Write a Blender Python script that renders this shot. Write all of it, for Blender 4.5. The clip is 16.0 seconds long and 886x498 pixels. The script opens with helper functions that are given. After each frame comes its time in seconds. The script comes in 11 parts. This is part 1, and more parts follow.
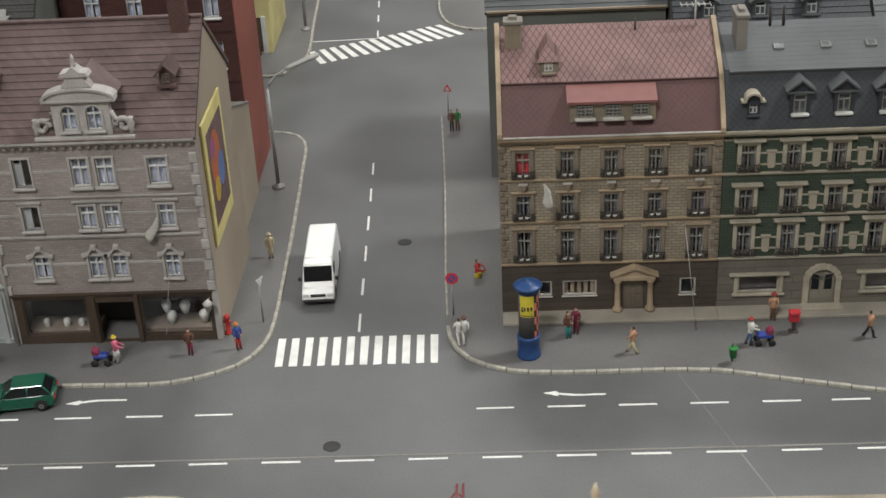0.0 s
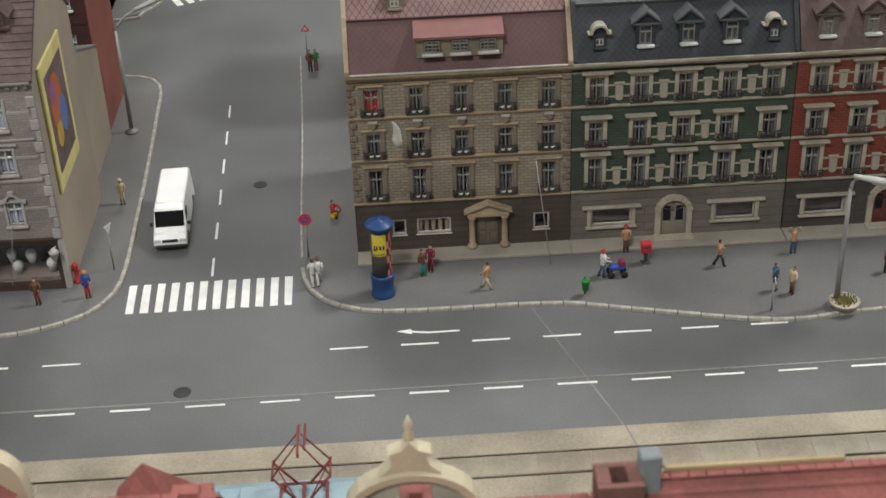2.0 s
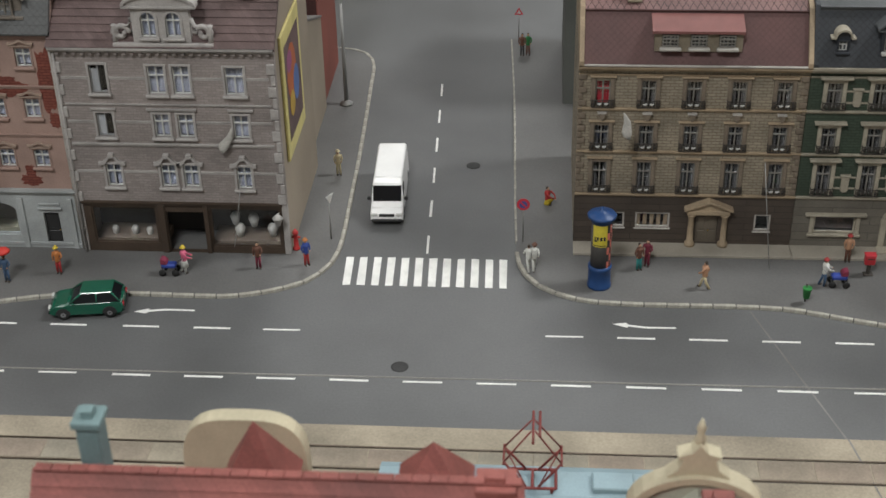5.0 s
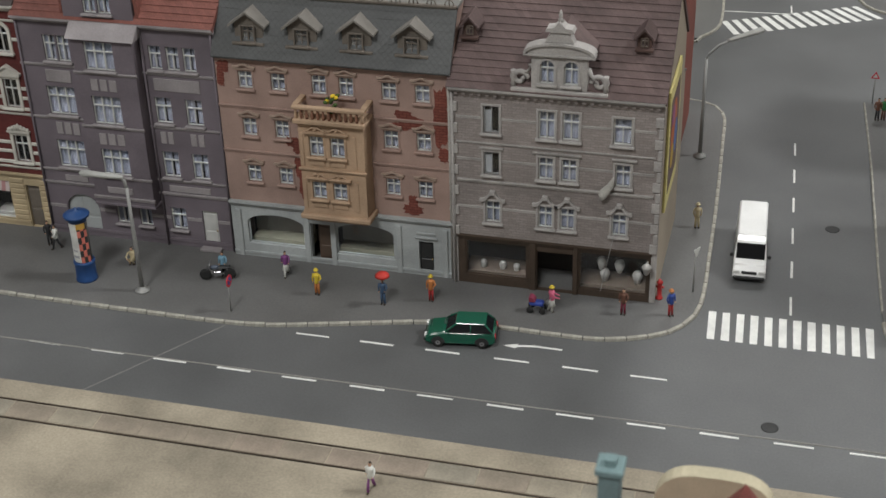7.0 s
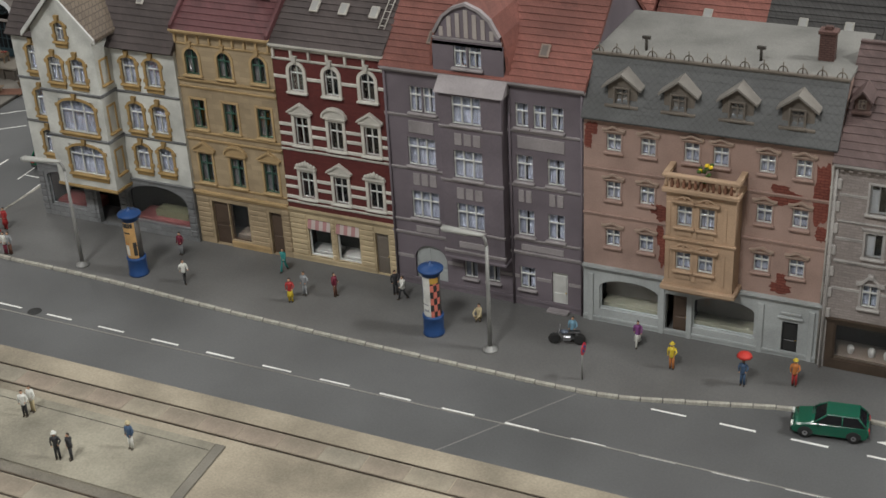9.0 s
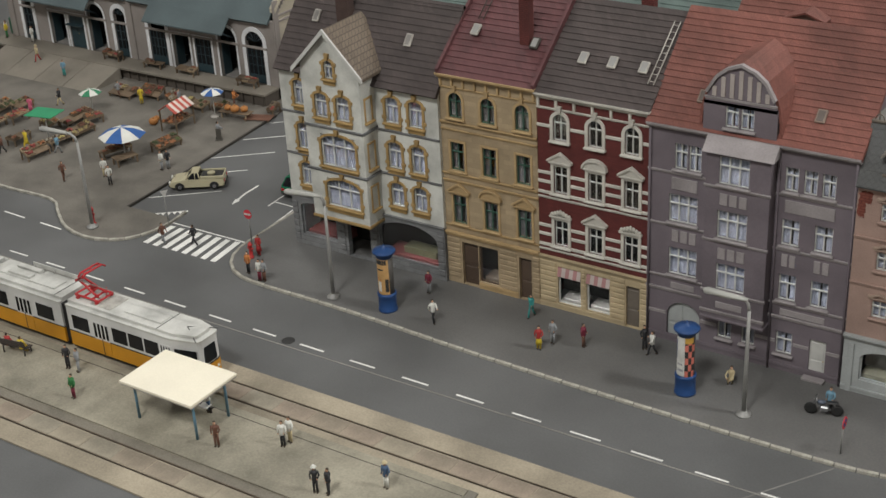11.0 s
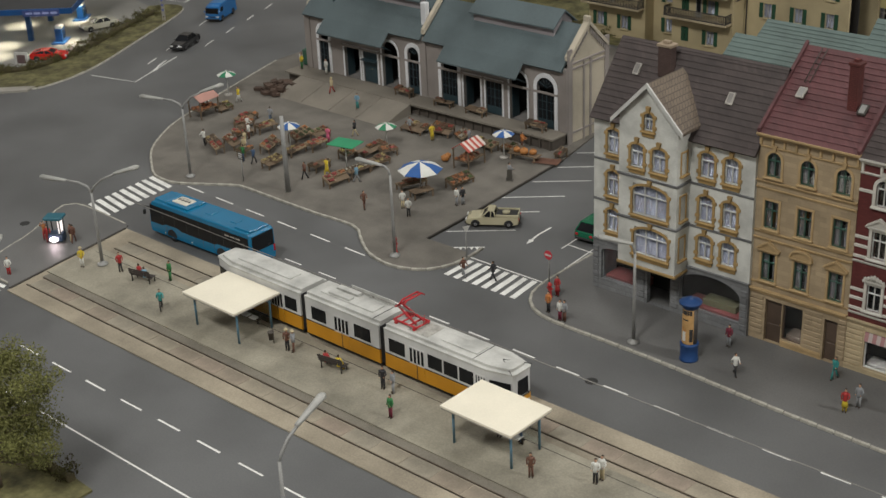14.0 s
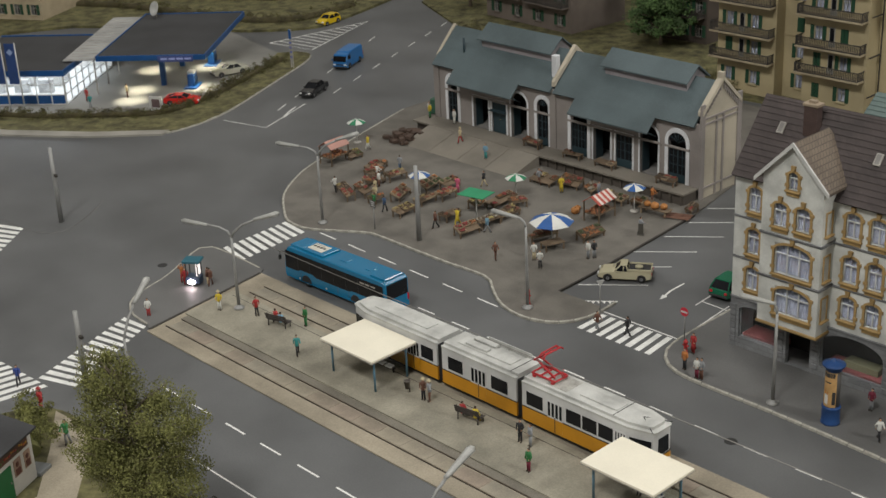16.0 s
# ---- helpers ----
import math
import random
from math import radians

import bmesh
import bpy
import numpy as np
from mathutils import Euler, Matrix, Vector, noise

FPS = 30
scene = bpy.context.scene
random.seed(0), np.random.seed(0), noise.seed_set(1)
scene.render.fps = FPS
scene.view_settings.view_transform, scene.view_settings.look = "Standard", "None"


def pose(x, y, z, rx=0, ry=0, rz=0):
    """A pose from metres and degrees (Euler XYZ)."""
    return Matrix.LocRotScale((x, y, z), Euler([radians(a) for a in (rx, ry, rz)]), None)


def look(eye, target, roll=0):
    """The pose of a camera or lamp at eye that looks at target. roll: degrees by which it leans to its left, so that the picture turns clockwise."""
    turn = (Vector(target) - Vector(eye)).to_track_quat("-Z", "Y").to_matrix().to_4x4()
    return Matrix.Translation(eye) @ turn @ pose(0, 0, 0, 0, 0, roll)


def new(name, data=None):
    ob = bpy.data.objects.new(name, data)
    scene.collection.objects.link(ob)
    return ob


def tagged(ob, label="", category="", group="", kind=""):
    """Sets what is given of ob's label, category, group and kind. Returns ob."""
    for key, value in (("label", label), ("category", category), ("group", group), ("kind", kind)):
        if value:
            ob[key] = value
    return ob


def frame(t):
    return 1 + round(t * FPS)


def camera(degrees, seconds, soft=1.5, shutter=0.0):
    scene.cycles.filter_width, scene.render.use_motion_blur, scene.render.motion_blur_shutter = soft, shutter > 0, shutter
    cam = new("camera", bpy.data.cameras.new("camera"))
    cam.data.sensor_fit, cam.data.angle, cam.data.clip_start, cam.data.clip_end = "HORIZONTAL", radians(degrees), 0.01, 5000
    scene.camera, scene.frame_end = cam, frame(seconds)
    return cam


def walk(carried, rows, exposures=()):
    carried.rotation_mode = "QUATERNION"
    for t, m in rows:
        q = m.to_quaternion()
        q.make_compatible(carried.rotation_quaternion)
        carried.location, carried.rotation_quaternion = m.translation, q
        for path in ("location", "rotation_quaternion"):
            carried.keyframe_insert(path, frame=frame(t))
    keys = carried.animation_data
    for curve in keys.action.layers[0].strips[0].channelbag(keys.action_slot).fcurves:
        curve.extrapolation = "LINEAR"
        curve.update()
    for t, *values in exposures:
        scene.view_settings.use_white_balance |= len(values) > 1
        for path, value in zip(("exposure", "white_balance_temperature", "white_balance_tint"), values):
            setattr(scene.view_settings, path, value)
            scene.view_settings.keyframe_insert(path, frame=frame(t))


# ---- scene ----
# A model railway town: everything is laid out in full-size metres and built at 1:87.
K = 1 / 87
cam = camera(35.1, 16.0)
cam.data.dof.use_dof, cam.data.dof.focus_distance, cam.data.dof.aperture_fstop = True, 1.12, 38
PATH = [
    (0, (15.311, -63.593, 40.147), (13.545, -28.551, 20.947), -3.1),
    (0.5, (15.762, -63.687, 40.021), (14.823, -28.707, 20.661), -3.0),
    (1, (16.168, -63.568, 39.770), (16.090, -28.869, 19.850), -2.6),
    (1.5, (16.766, -63.509, 39.718), (17.388, -29.062, 19.418), -2.3),
    (2, (17.534, -63.271, 39.453), (18.672, -29.049, 18.793), -2.3),
    (2.5, (17.715, -63.207, 39.293), (19.428, -29.185, 18.333), -2.1),
    (3, (17.201, -63.122, 39.546), (18.926, -29.260, 18.326), -1.6),
    (5.5, (11.519, -63.203, 40.019), (7.329, -29.333, 19.139), -1.3),
    (6, (9.513, -63.862, 40.644), (3.769, -30.121, 19.964), -1.4),
    (6.5, (7.939, -64.515, 41.150), (0.088, -31.040, 20.710), -1.7),
    (7, (6.240, -65.288, 41.605), (-3.003, -31.991, 21.485), -1.7),
    (7.5, (4.637, -65.568, 42.024), (-6.519, -32.706, 22.104), -2.3),
    (8, (3.249, -65.406, 41.976), (-9.665, -32.926, 22.516), -2.5),
    (8.5, (1.299, -65.086, 42.061), (-13.104, -33.091, 22.841), -2.7),
    (9, (-0.818, -64.556, 42.222), (-16.606, -33.119, 23.202), -3.2),
    (9.5, (-2.632, -64.336, 42.581), (-19.820, -33.538, 23.721), -3.2),
    (12, (-6.011, -68.460, 44.888), (-27.782, -40.068, 27.028), -3.7),
    (12.5, (-6.869, -69.504, 44.998), (-29.371, -41.544, 27.338), -3.7),
    (13, (-7.935, -70.335, 45.156), (-31.091, -42.781, 27.696), -3.1),
    (13.5, (-8.754, -71.767, 45.379), (-32.676, -44.728, 28.119), -2.6),
    (14, (-9.574, -72.877, 45.961), (-34.355, -46.459, 28.981), -2.6),
    (14.5, (-10.273, -73.472, 46.286), (-35.951, -47.699, 29.666), -2.9),
    (15, (-10.887, -74.257, 46.570), (-37.256, -48.932, 30.310), -2.9),
    (15.5, (-11.194, -74.546, 46.572), (-37.947, -49.449, 30.612), -2.9),
    (16, (-11.532, -75.011, 46.733), (-38.595, -50.075, 31.033), -2.8),
]
EXPOSURES = [(0, -0.08, 6500, 10), (3, -0.18, 6420, 10), (5.5, -0.3, 6380, 10), (8, -0.38, 6400, 10), (9.5, -0.14, 6520, 10), (12.5, -0.28, 6620, 10), (16, -0.32, 6620, 10)]
walk(cam, [(t, look(Vector(e) * K, Vector(g) * K, r)) for t, e, g, r in PATH], EXPOSURES)

# ---- light: an exhibition hall with ceiling luminaires ----
world = bpy.data.worlds.new("hall_air")
scene.world = world
world.use_nodes = True
world.node_tree.nodes["Background"].inputs[0].default_value = (1.0, 0.97, 0.93, 1)
world.node_tree.nodes["Background"].inputs[1].default_value = 0.3
scene.view_settings.exposure = 0.0
LAMPS = [  # x, y, z (m, real size), width, depth, watts
    (-1.9, 0.9, 2.3, 0.35, 0.35, 14.0),
    (-0.3, -1.6, 2.1, 0.4, 0.4, 38.0),
    (-1.3, -1.5, 2.1, 0.35, 0.35, 13.0),
    (1.3, 0.25, 1.75, 0.3, 0.3, 31.0),
    (0.3, 2.2, 2.4, 1.2, 0.3, 34.0),
]
for lx, ly, lz, lw, ld, watts in LAMPS:
    data = bpy.data.lights.new("ceiling_lamp", "AREA")
    data.shape, data.size, data.size_y, data.energy = "RECTANGLE", lw, ld, watts
    data.color = (0.985, 0.985, 0.96)
    lamp = new("ceiling_lamp", data)
    lamp.matrix_world = look((lx, ly, lz), (lx * 0.7 - 0.25, ly * 0.5, 0))

# ---- materials ----
MATS = {}


def mat(name, col, rough=0.6, var=0.12, scale=1.5, bump=0.15, bscale=14.0, metal=0.0, pattern=None, size=(0.5, 0.25), col2=None,
        mortar=0.03, offset=0.5, spec=0.4, grime=0.25, coat=0.0):
    """A painted or moulded surface with two scales of variation, in full-size metres. pattern: brick courses of that size."""
    if name in MATS:
        return MATS[name]
    m = bpy.data.materials.new(name)
    m.use_nodes = True
    nt = m.node_tree
    N, L = nt.nodes.new, nt.links.new
    bsdf = nt.nodes["Principled BSDF"]
    bsdf.inputs["Roughness"].default_value = rough
    bsdf.inputs["Metallic"].default_value = metal
    bsdf.inputs["Specular IOR Level"].default_value = spec
    bsdf.inputs["Coat Weight"].default_value = coat
    co = N("ShaderNodeTexCoord")
    mp = N("ShaderNodeMapping")
    mp.inputs["Scale"].default_value = (1 / K, 1 / K, 1 / K)
    L(co.outputs["Object"], mp.inputs[0])
    big = N("ShaderNodeTexNoise")
    big.inputs["Scale"].default_value = scale * 0.22
    big.inputs["Detail"].default_value = 5
    L(mp.outputs[0], big.inputs[0])
    fine = N("ShaderNodeTexNoise")
    fine.inputs["Scale"].default_value = bscale
    fine.inputs["Detail"].default_value = 4
    L(mp.outputs[0], fine.inputs[0])
    base = N("ShaderNodeMix")
    base.data_type = "RGBA"
    a = tuple(c * (1 - grime) for c in col)
    b = tuple(min(1, c * (1 + var)) for c in col)
    base.inputs["A"].default_value = (*a, 1)
    base.inputs["B"].default_value = (*b, 1)
    ramp = N("ShaderNodeMapRange")
    ramp.inputs[1].default_value, ramp.inputs[2].default_value = 0.28, 0.62
    L(big.outputs[0], ramp.inputs[0])
    L(ramp.outputs[0], base.inputs["Factor"])
    colour = base.outputs["Result"]
    speck = N("ShaderNodeMix")
    speck.data_type, speck.blend_type = "RGBA", "MULTIPLY"
    speck.inputs["Factor"].default_value = min(1.0, var * 3)
    sr = N("ShaderNodeMapRange")
    sr.inputs[1].default_value, sr.inputs[2].default_value, sr.inputs[3].default_value, sr.inputs[4].default_value = 0.3, 0.7, 0.7, 1.15
    L(fine.outputs[0], sr.inputs[0])
    L(colour, speck.inputs["A"])
    L(sr.outputs[0], speck.inputs["B"])
    colour = speck.outputs["Result"]
    height = fine.outputs[0]
    if pattern == "brick":
        # faces are mapped by their two longest ways: along the wall and up
        sep = N("ShaderNodeSeparateXYZ")
        L(mp.outputs[0], sep.inputs[0])
        add = N("ShaderNodeMath")
        L(sep.outputs[0], add.inputs[0])
        L(sep.outputs[1], add.inputs[1])
        comb = N("ShaderNodeCombineXYZ")
        L(add.outputs[0], comb.inputs[0])
        L(sep.outputs[2], comb.inputs[1])
        br = N("ShaderNodeTexBrick")
        br.inputs["Scale"].default_value = 1.0
        br.inputs["Brick Width"].default_value = size[0]
        br.inputs["Row Height"].default_value = size[1]
        br.inputs["Mortar Size"].default_value = mortar
        br.inputs["Mortar Smooth"].default_value = 0.3
        br.offset = offset
        br.inputs["Color1"].default_value = (1, 1, 1, 1)
        br.inputs["Color2"].default_value = (0.8, 0.8, 0.8, 1)
        br.inputs["Mortar"].default_value = (*(col2 or (0.55, 0.55, 0.55)), 1)
        L(comb.outputs[0], br.inputs[0])
        mul = N("ShaderNodeMix")
        mul.data_type, mul.blend_type = "RGBA", "MULTIPLY"
        mul.inputs["Factor"].default_value = 1.0
        L(colour, mul.inputs["A"])
        L(br.outputs["Color"], mul.inputs["B"])
        colour = mul.outputs["Result"]
        inv = N("ShaderNodeMath")
        inv.operation = "MULTIPLY_ADD"
        inv.inputs[1].default_value, inv.inputs[2].default_value = -1.5, 1.0
        L(br.outputs["Fac"], inv.inputs[0])
        both = N("ShaderNodeMath")
        both.operation = "MULTIPLY_ADD"
        both.inputs[1].default_value = 0.35
        L(fine.outputs[0], both.inputs[0])
        L(inv.outputs[0], both.inputs[2])
        height = both.outputs[0]
    L(colour, bsdf.inputs["Base Color"])
    rr = N("ShaderNodeMapRange")
    rr.inputs[3].default_value, rr.inputs[4].default_value = max(0.03, rough - 0.1), min(1, rough + 0.12)
    L(big.outputs[0], rr.inputs[0])
    L(rr.outputs[0], bsdf.inputs["Roughness"])
    if bump:
        bp = N("ShaderNodeBump")
        bp.inputs["Strength"].default_value = bump
        bp.inputs["Distance"].default_value = 0.05 * K
        L(height, bp.inputs["Height"])
        L(bp.outputs[0], bsdf.inputs["Normal"])
    MATS[name] = m
    return m


def glass(name, tint=(0.9, 0.95, 1.0), rough=0.02):
    if name in MATS:
        return MATS[name]
    m = bpy.data.materials.new(name)
    m.use_nodes = True
    b = m.node_tree.nodes["Principled BSDF"]
    b.inputs["Base Color"].default_value = (*tint, 1)
    b.inputs["Roughness"].default_value = rough
    b.inputs["Transmission Weight"].default_value = 1.0
    b.inputs["IOR"].default_value = 1.45
    MATS[name] = m
    return m


def glow(name, col, strength):
    if name in MATS:
        return MATS[name]
    m = bpy.data.materials.new(name)
    m.use_nodes = True
    b = m.node_tree.nodes["Principled BSDF"]
    b.inputs["Base Color"].default_value = (*col, 1)
    b.inputs["Emission Color"].default_value = (*col, 1)
    b.inputs["Emission Strength"].default_value = strength
    MATS[name] = m
    return m


def paint(col, rough=0.5, name=None):
    """A plain model paint."""
    key = name or "paint_%02d_%02d_%02d" % tuple(int(c * 99) for c in col)
    return mat(key, col, rough, var=0.08, scale=4, bump=0.08, bscale=22, grime=0.15)


# ---- building blocks: bmesh shapes in full-size metres ----
def B():
    return bmesh.new()


def bx(bm, x0, x1, y0, y1, z0, z1, mi=0, bevel=0.0):
    x0, x1, y0, y1, z0, z1 = min(x0, x1), max(x0, x1), min(y0, y1), max(y0, y1), min(z0, z1), max(z0, z1)
    v = [bm.verts.new(p) for p in ((x0, y0, z0), (x1, y0, z0), (x1, y1, z0), (x0, y1, z0), (x0, y0, z1), (x1, y0, z1), (x1, y1, z1), (x0, y1, z1))]
    fs = [bm.faces.new([v[i] for i in q]) for q in ((3, 2, 1, 0), (4, 5, 6, 7), (0, 1, 5, 4), (1, 2, 6, 5), (2, 3, 7, 6), (3, 0, 4, 7))]
    for f in fs:
        f.material_index = mi
    if bevel:
        es = list({e for f in fs for e in f.edges})
        r = bmesh.ops.bevel(bm, geom=es, offset=bevel, segments=1, affect="EDGES")
        for f in r["faces"]:
            f.material_index = mi
    return v


def ext(bm, pts, axis, a, b, mi=0):
    """A prism: the outline pts (two coordinates each) drawn along axis from a to b."""
    def at(p, h):
        return {"z": (p[0], p[1], h), "y": (p[0], h, p[1]), "x": (h, p[0], p[1])}[axis]
    lo = [bm.verts.new(at(p, a)) for p in pts]
    hi = [bm.verts.new(at(p, b)) for p in pts]
    n = len(pts)
    fs = [bm.faces.new(lo[::-1]), bm.faces.new(hi)] + [bm.faces.new((lo[i], lo[(i + 1) % n], hi[(i + 1) % n], hi[i])) for i in range(n)]
    bmesh.ops.recalc_face_normals(bm, faces=fs)
    for f in fs:
        f.material_index = mi
    return lo + hi


def lathe(bm, prof, n=16, cx=0.0, cy=0.0, mi=0, smooth=True):
    """prof: (radius, z) from the bottom up."""
    rings = []
    for r, z in prof:
        rings.append([bm.verts.new((cx + r * math.cos(2 * math.pi * i / n), cy + r * math.sin(2 * math.pi * i / n), z)) for i in range(n)])
    fs = []
    for a, b in zip(rings, rings[1:]):
        for i in range(n):
            fs.append(bm.faces.new((a[i], a[(i + 1) % n], b[(i + 1) % n], b[i])))
    for f in fs:
        f.smooth = smooth
    fs.append(bm.faces.new(rings[0][::-1]))
    fs.append(bm.faces.new(rings[-1]))
    for f in fs:
        f.material_index = mi


def tube(bm, pts, r, n=8, mi=0, r2=None):
    """A round bar along pts; r2: the radius at its end."""
    pts = [Vector(p) for p in pts]
    rings = []
    for i, p in enumerate(pts):
        d = ((pts[min(i + 1, len(pts) - 1)] - pts[max(i - 1, 0)])).normalized()
        u = d.cross(Vector((0, 0, 1)) if abs(d.z) < 0.9 else Vector((1, 0, 0))).normalized()
        w = d.cross(u)
        rr = r if r2 is None else r + (r2 - r) * i / (len(pts) - 1)
        rings.append([bm.verts.new(p + rr * (u * math.cos(2 * math.pi * k / n) + w * math.sin(2 * math.pi * k / n))) for k in range(n)])
    fs = []
    for a, b in zip(rings, rings[1:]):
        for k in range(n):
            f = bm.faces.new((a[k], a[(k + 1) % n], b[(k + 1) % n], b[k]))
            f.smooth = True
            fs.append(f)
    fs += [bm.faces.new(rings[0][::-1]), bm.faces.new(rings[-1])]
    bmesh.ops.recalc_face_normals(bm, faces=fs)
    for f in fs:
        f.material_index = mi


def blob(bm, c, r, mi=0, n=1):
    """A rounded lump; r: three radii."""
    res = bmesh.ops.create_icosphere(bm, subdivisions=n, radius=1)
    vs = res["verts"]
    for v in vs:
        v.co = Vector((c[0] + v.co.x * r[0], c[1] + v.co.y * r[1], c[2] + v.co.z * r[2]))
    for f in {f for v in vs for f in v.link_faces}:
        f.material_index, f.smooth = mi, True


def turn_verts(vs, m):
    for v in vs:
        v.co = m @ v.co


def to_mesh(name, bm, mats):
    me = bpy.data.meshes.new(name)
    bmesh.ops.scale(bm, vec=(K, K, K), verts=bm.verts)
    bm.to_mesh(me)
    bm.free()
    for m in mats if isinstance(mats, (list, tuple)) else [mats]:
        me.materials.append(m)
    return me


def at(x, y, z=0, rz=0, rx=0, ry=0):
    return pose(x * K, y * K, z * K, rx, ry, rz)


def part(name, bm, mats, parent=None, label="", m=None):
    """One mesh under a thing or a part; bm may be a mesh made before."""
    me = bm if isinstance(bm, bpy.types.Mesh) else to_mesh(name, bm, mats)
    ob = new(name, me)
    ob.parent = parent
    if m is not None:
        ob.matrix_basis = m
    return tagged(ob, label)


def thing(name, x, y, z, rz, label, category, group="", kind=""):
    ob = new(name)
    ob.empty_display_size = 0.02
    ob.matrix_basis = at(x, y, z, rz)
    return tagged(ob, label, category, group, kind)


def solo(name, bm, mats, label, category, group="", kind="", m=None):
    ob = part(name, bm, mats, None, "", m)
    return tagged(ob, label, category, group, kind)


def spline(pts, step=0.5):
    """A smooth line through points of the plan, in equal steps."""
    P = [Vector((*p, 0)) if len(p) == 2 else Vector(p) for p in pts]
    P = [2 * P[0] - P[1]] + P + [2 * P[-1] - P[-2]]
    dense = []
    for a, b, c, d in zip(P, P[1:], P[2:], P[3:]):
        for i in range(16):
            t = i / 16
            dense.append(0.5 * (2 * b + (c - a) * t + (2 * a - 5 * b + 4 * c - d) * t * t + (3 * b - a - 3 * c + d) * t ** 3))
    dense.append(P[-2])
    out, left = [dense[0]], step
    for a, b in zip(dense, dense[1:]):
        n = (b - a).length
        while n > 1e-9 and left <= n:
            a = a + (b - a) * (left / n)
            n = (b - a).length
            out.append(a.copy())
            left = step
        left -= n
    return out

# ---- ground, roads, pavements ----
ASPHALT = mat("asphalt_grey", (0.113, 0.115, 0.116), 0.48, var=0.12, scale=0.5, bump=0.15, bscale=9, grime=0.26)
PAVE = mat("pavement_grey", (0.128, 0.127, 0.124), 0.55, var=0.12, scale=0.7, bump=0.1, bscale=8, grime=0.2)
KERB = mat("kerb_stone", (0.36, 0.345, 0.3), 0.8, var=0.25, scale=5, bump=0.2, grime=0.35)
LINE = mat("road_paint", (0.75, 0.75, 0.72), 0.6, var=0.1, scale=4, bump=0.1, grime=0.15)
SAND = mat("track_paving", (0.31, 0.27, 0.205), 0.85, var=0.18, scale=0.9, bump=0.15, bscale=8, grime=0.42)
PLAT = mat("platform_concrete", (0.27, 0.25, 0.197), 0.85, var=0.18, scale=1.1, bump=0.12, bscale=8, grime=0.42)
RAIL = mat("rail_steel", (0.10, 0.075, 0.055), 0.4, metal=0.7, var=0.2, bump=0.1)
DARK = mat("dark_groove", (0.05, 0.044, 0.038), 0.8)
EARTH = mat("market_ground", (0.15, 0.138, 0.12), 0.85, var=0.12, scale=1.6, bump=0.25, bscale=7, grime=0.3)
GRASS = mat("dry_grass_ground", (0.098, 0.09, 0.04), 0.95, var=0.6, scale=3.0, bump=0.6, bscale=2.6, grime=0.6)

bm = B()
bx(bm, -224, 74, -52, 118, -1.5, 0)
solo("ground", bm, ASPHALT, "smooth grey painted asphalt ground of the model town", "ground", kind="structure")


def slab(name, outline, mats, top, label, cat="pavement", low=-0.3):
    bm = B()
    ext(bm, outline, "z", low, top)
    return solo(name, bm, mats, label, cat, kind="structure")


def kerb(name, line, parent_label, width=0.22, top=0.19, piece=1.15, stone=None):
    """Kerb stones along a smooth line: each stone a piece of its own."""
    pts = spline(line, piece)
    run = thing(name, 0, 0, 0, 0, parent_label, "kerb", kind="structure")
    bmk = B()
    bx(bmk, 0.024, piece - 0.024, -width / 2, width / 2, -0.2, top, bevel=0.035)
    me = to_mesh("kerbstone", bmk, stone or KERB)
    for a, b in zip(pts, pts[1:]):
        ang = math.degrees(math.atan2(b.y - a.y, b.x - a.x))
        part("kerbstone", me, None, run, m=at(a.x, a.y, random.uniform(-0.015, 0.012), ang))
    return run


KL = [(-66.9, 14.0), (-66.8, 3.0), (-66.7, -1.8), (-65.9, -4.0), (-64.0, -5.35), (-61.0, -5.65), (-54.4, -5.75), (-44.7, -6.3), (-36.8, -6.55), (-29.7, -6.68), (-23.1, -6.7), (-20.0, -6.45),
      (-15.8, -5.4), (-11.7, -4.35), (-8.1, -4.0), (-5.1, -4.05), (-2.1, -3.95), (0.6, -2.9), (1.9, -1.45), (2.5, 0.8), (2.45, 6.2), (2.25, 13.2), (1.9, 21.4), (1.7, 24.9), (0.9, 26.8), (-1.0, 27.6), (-4.0, 27.7)]
KR = [(11.05, 29.4), (11.45, 20.7), (11.7, 12.6), (11.9, 5.7), (12.1, 0.8), (12.4, -0.9), (13.3, -2.4), (15.3, -3.6), (18.2, -3.93), (23.9, -3.94), (26.4, -4.22), (29.4, -5.08), (33.6, -6.2), (35.4, -6.58),
      (37.6, -6.65), (42.0, -6.2), (60.0, -6.2)]
KM = [(-74.2, 0.5), (-74.0, -2.0), (-74.3, -3.6), (-75.4, -5.2), (-77.6, -6.05), (-80.4, -5.6), (-82.9, -4.1), (-85.2, -2.6), (-90.3, -2.7), (-98.5, -2.55), (-99.5, -2.68), (-100.4, -3.15), (-103.4, -5.0), (-104.4, -5.55), (-105.6, -5.75), (-107.5, -5.5), (-109.5, -4.3), (-113.1, -1.5), (-116.3, 2.9), (-118.3, 7.5), (-121.0, 15.0), (-124.0, 24.0)]
slab("pavement_west", [(p.x, p.y) for p in spline(KL, 0.6)] + [(-4, 60), (-66, 60)], PAVE, 0.15, "grey pavement in front of the western row of houses")
slab("pavement_east", [(p.x, p.y) for p in spline(KR, 0.6)] + [(60, 29.4)], PAVE, 0.15, "grey pavement in front of the eastern row of houses")
kerb("kerb_west", KL, "pale stone kerb along the western pavement")
kerb("kerb_side_street", KR[:5], "thin pale kerb of the side street", width=0.13, top=0.18)
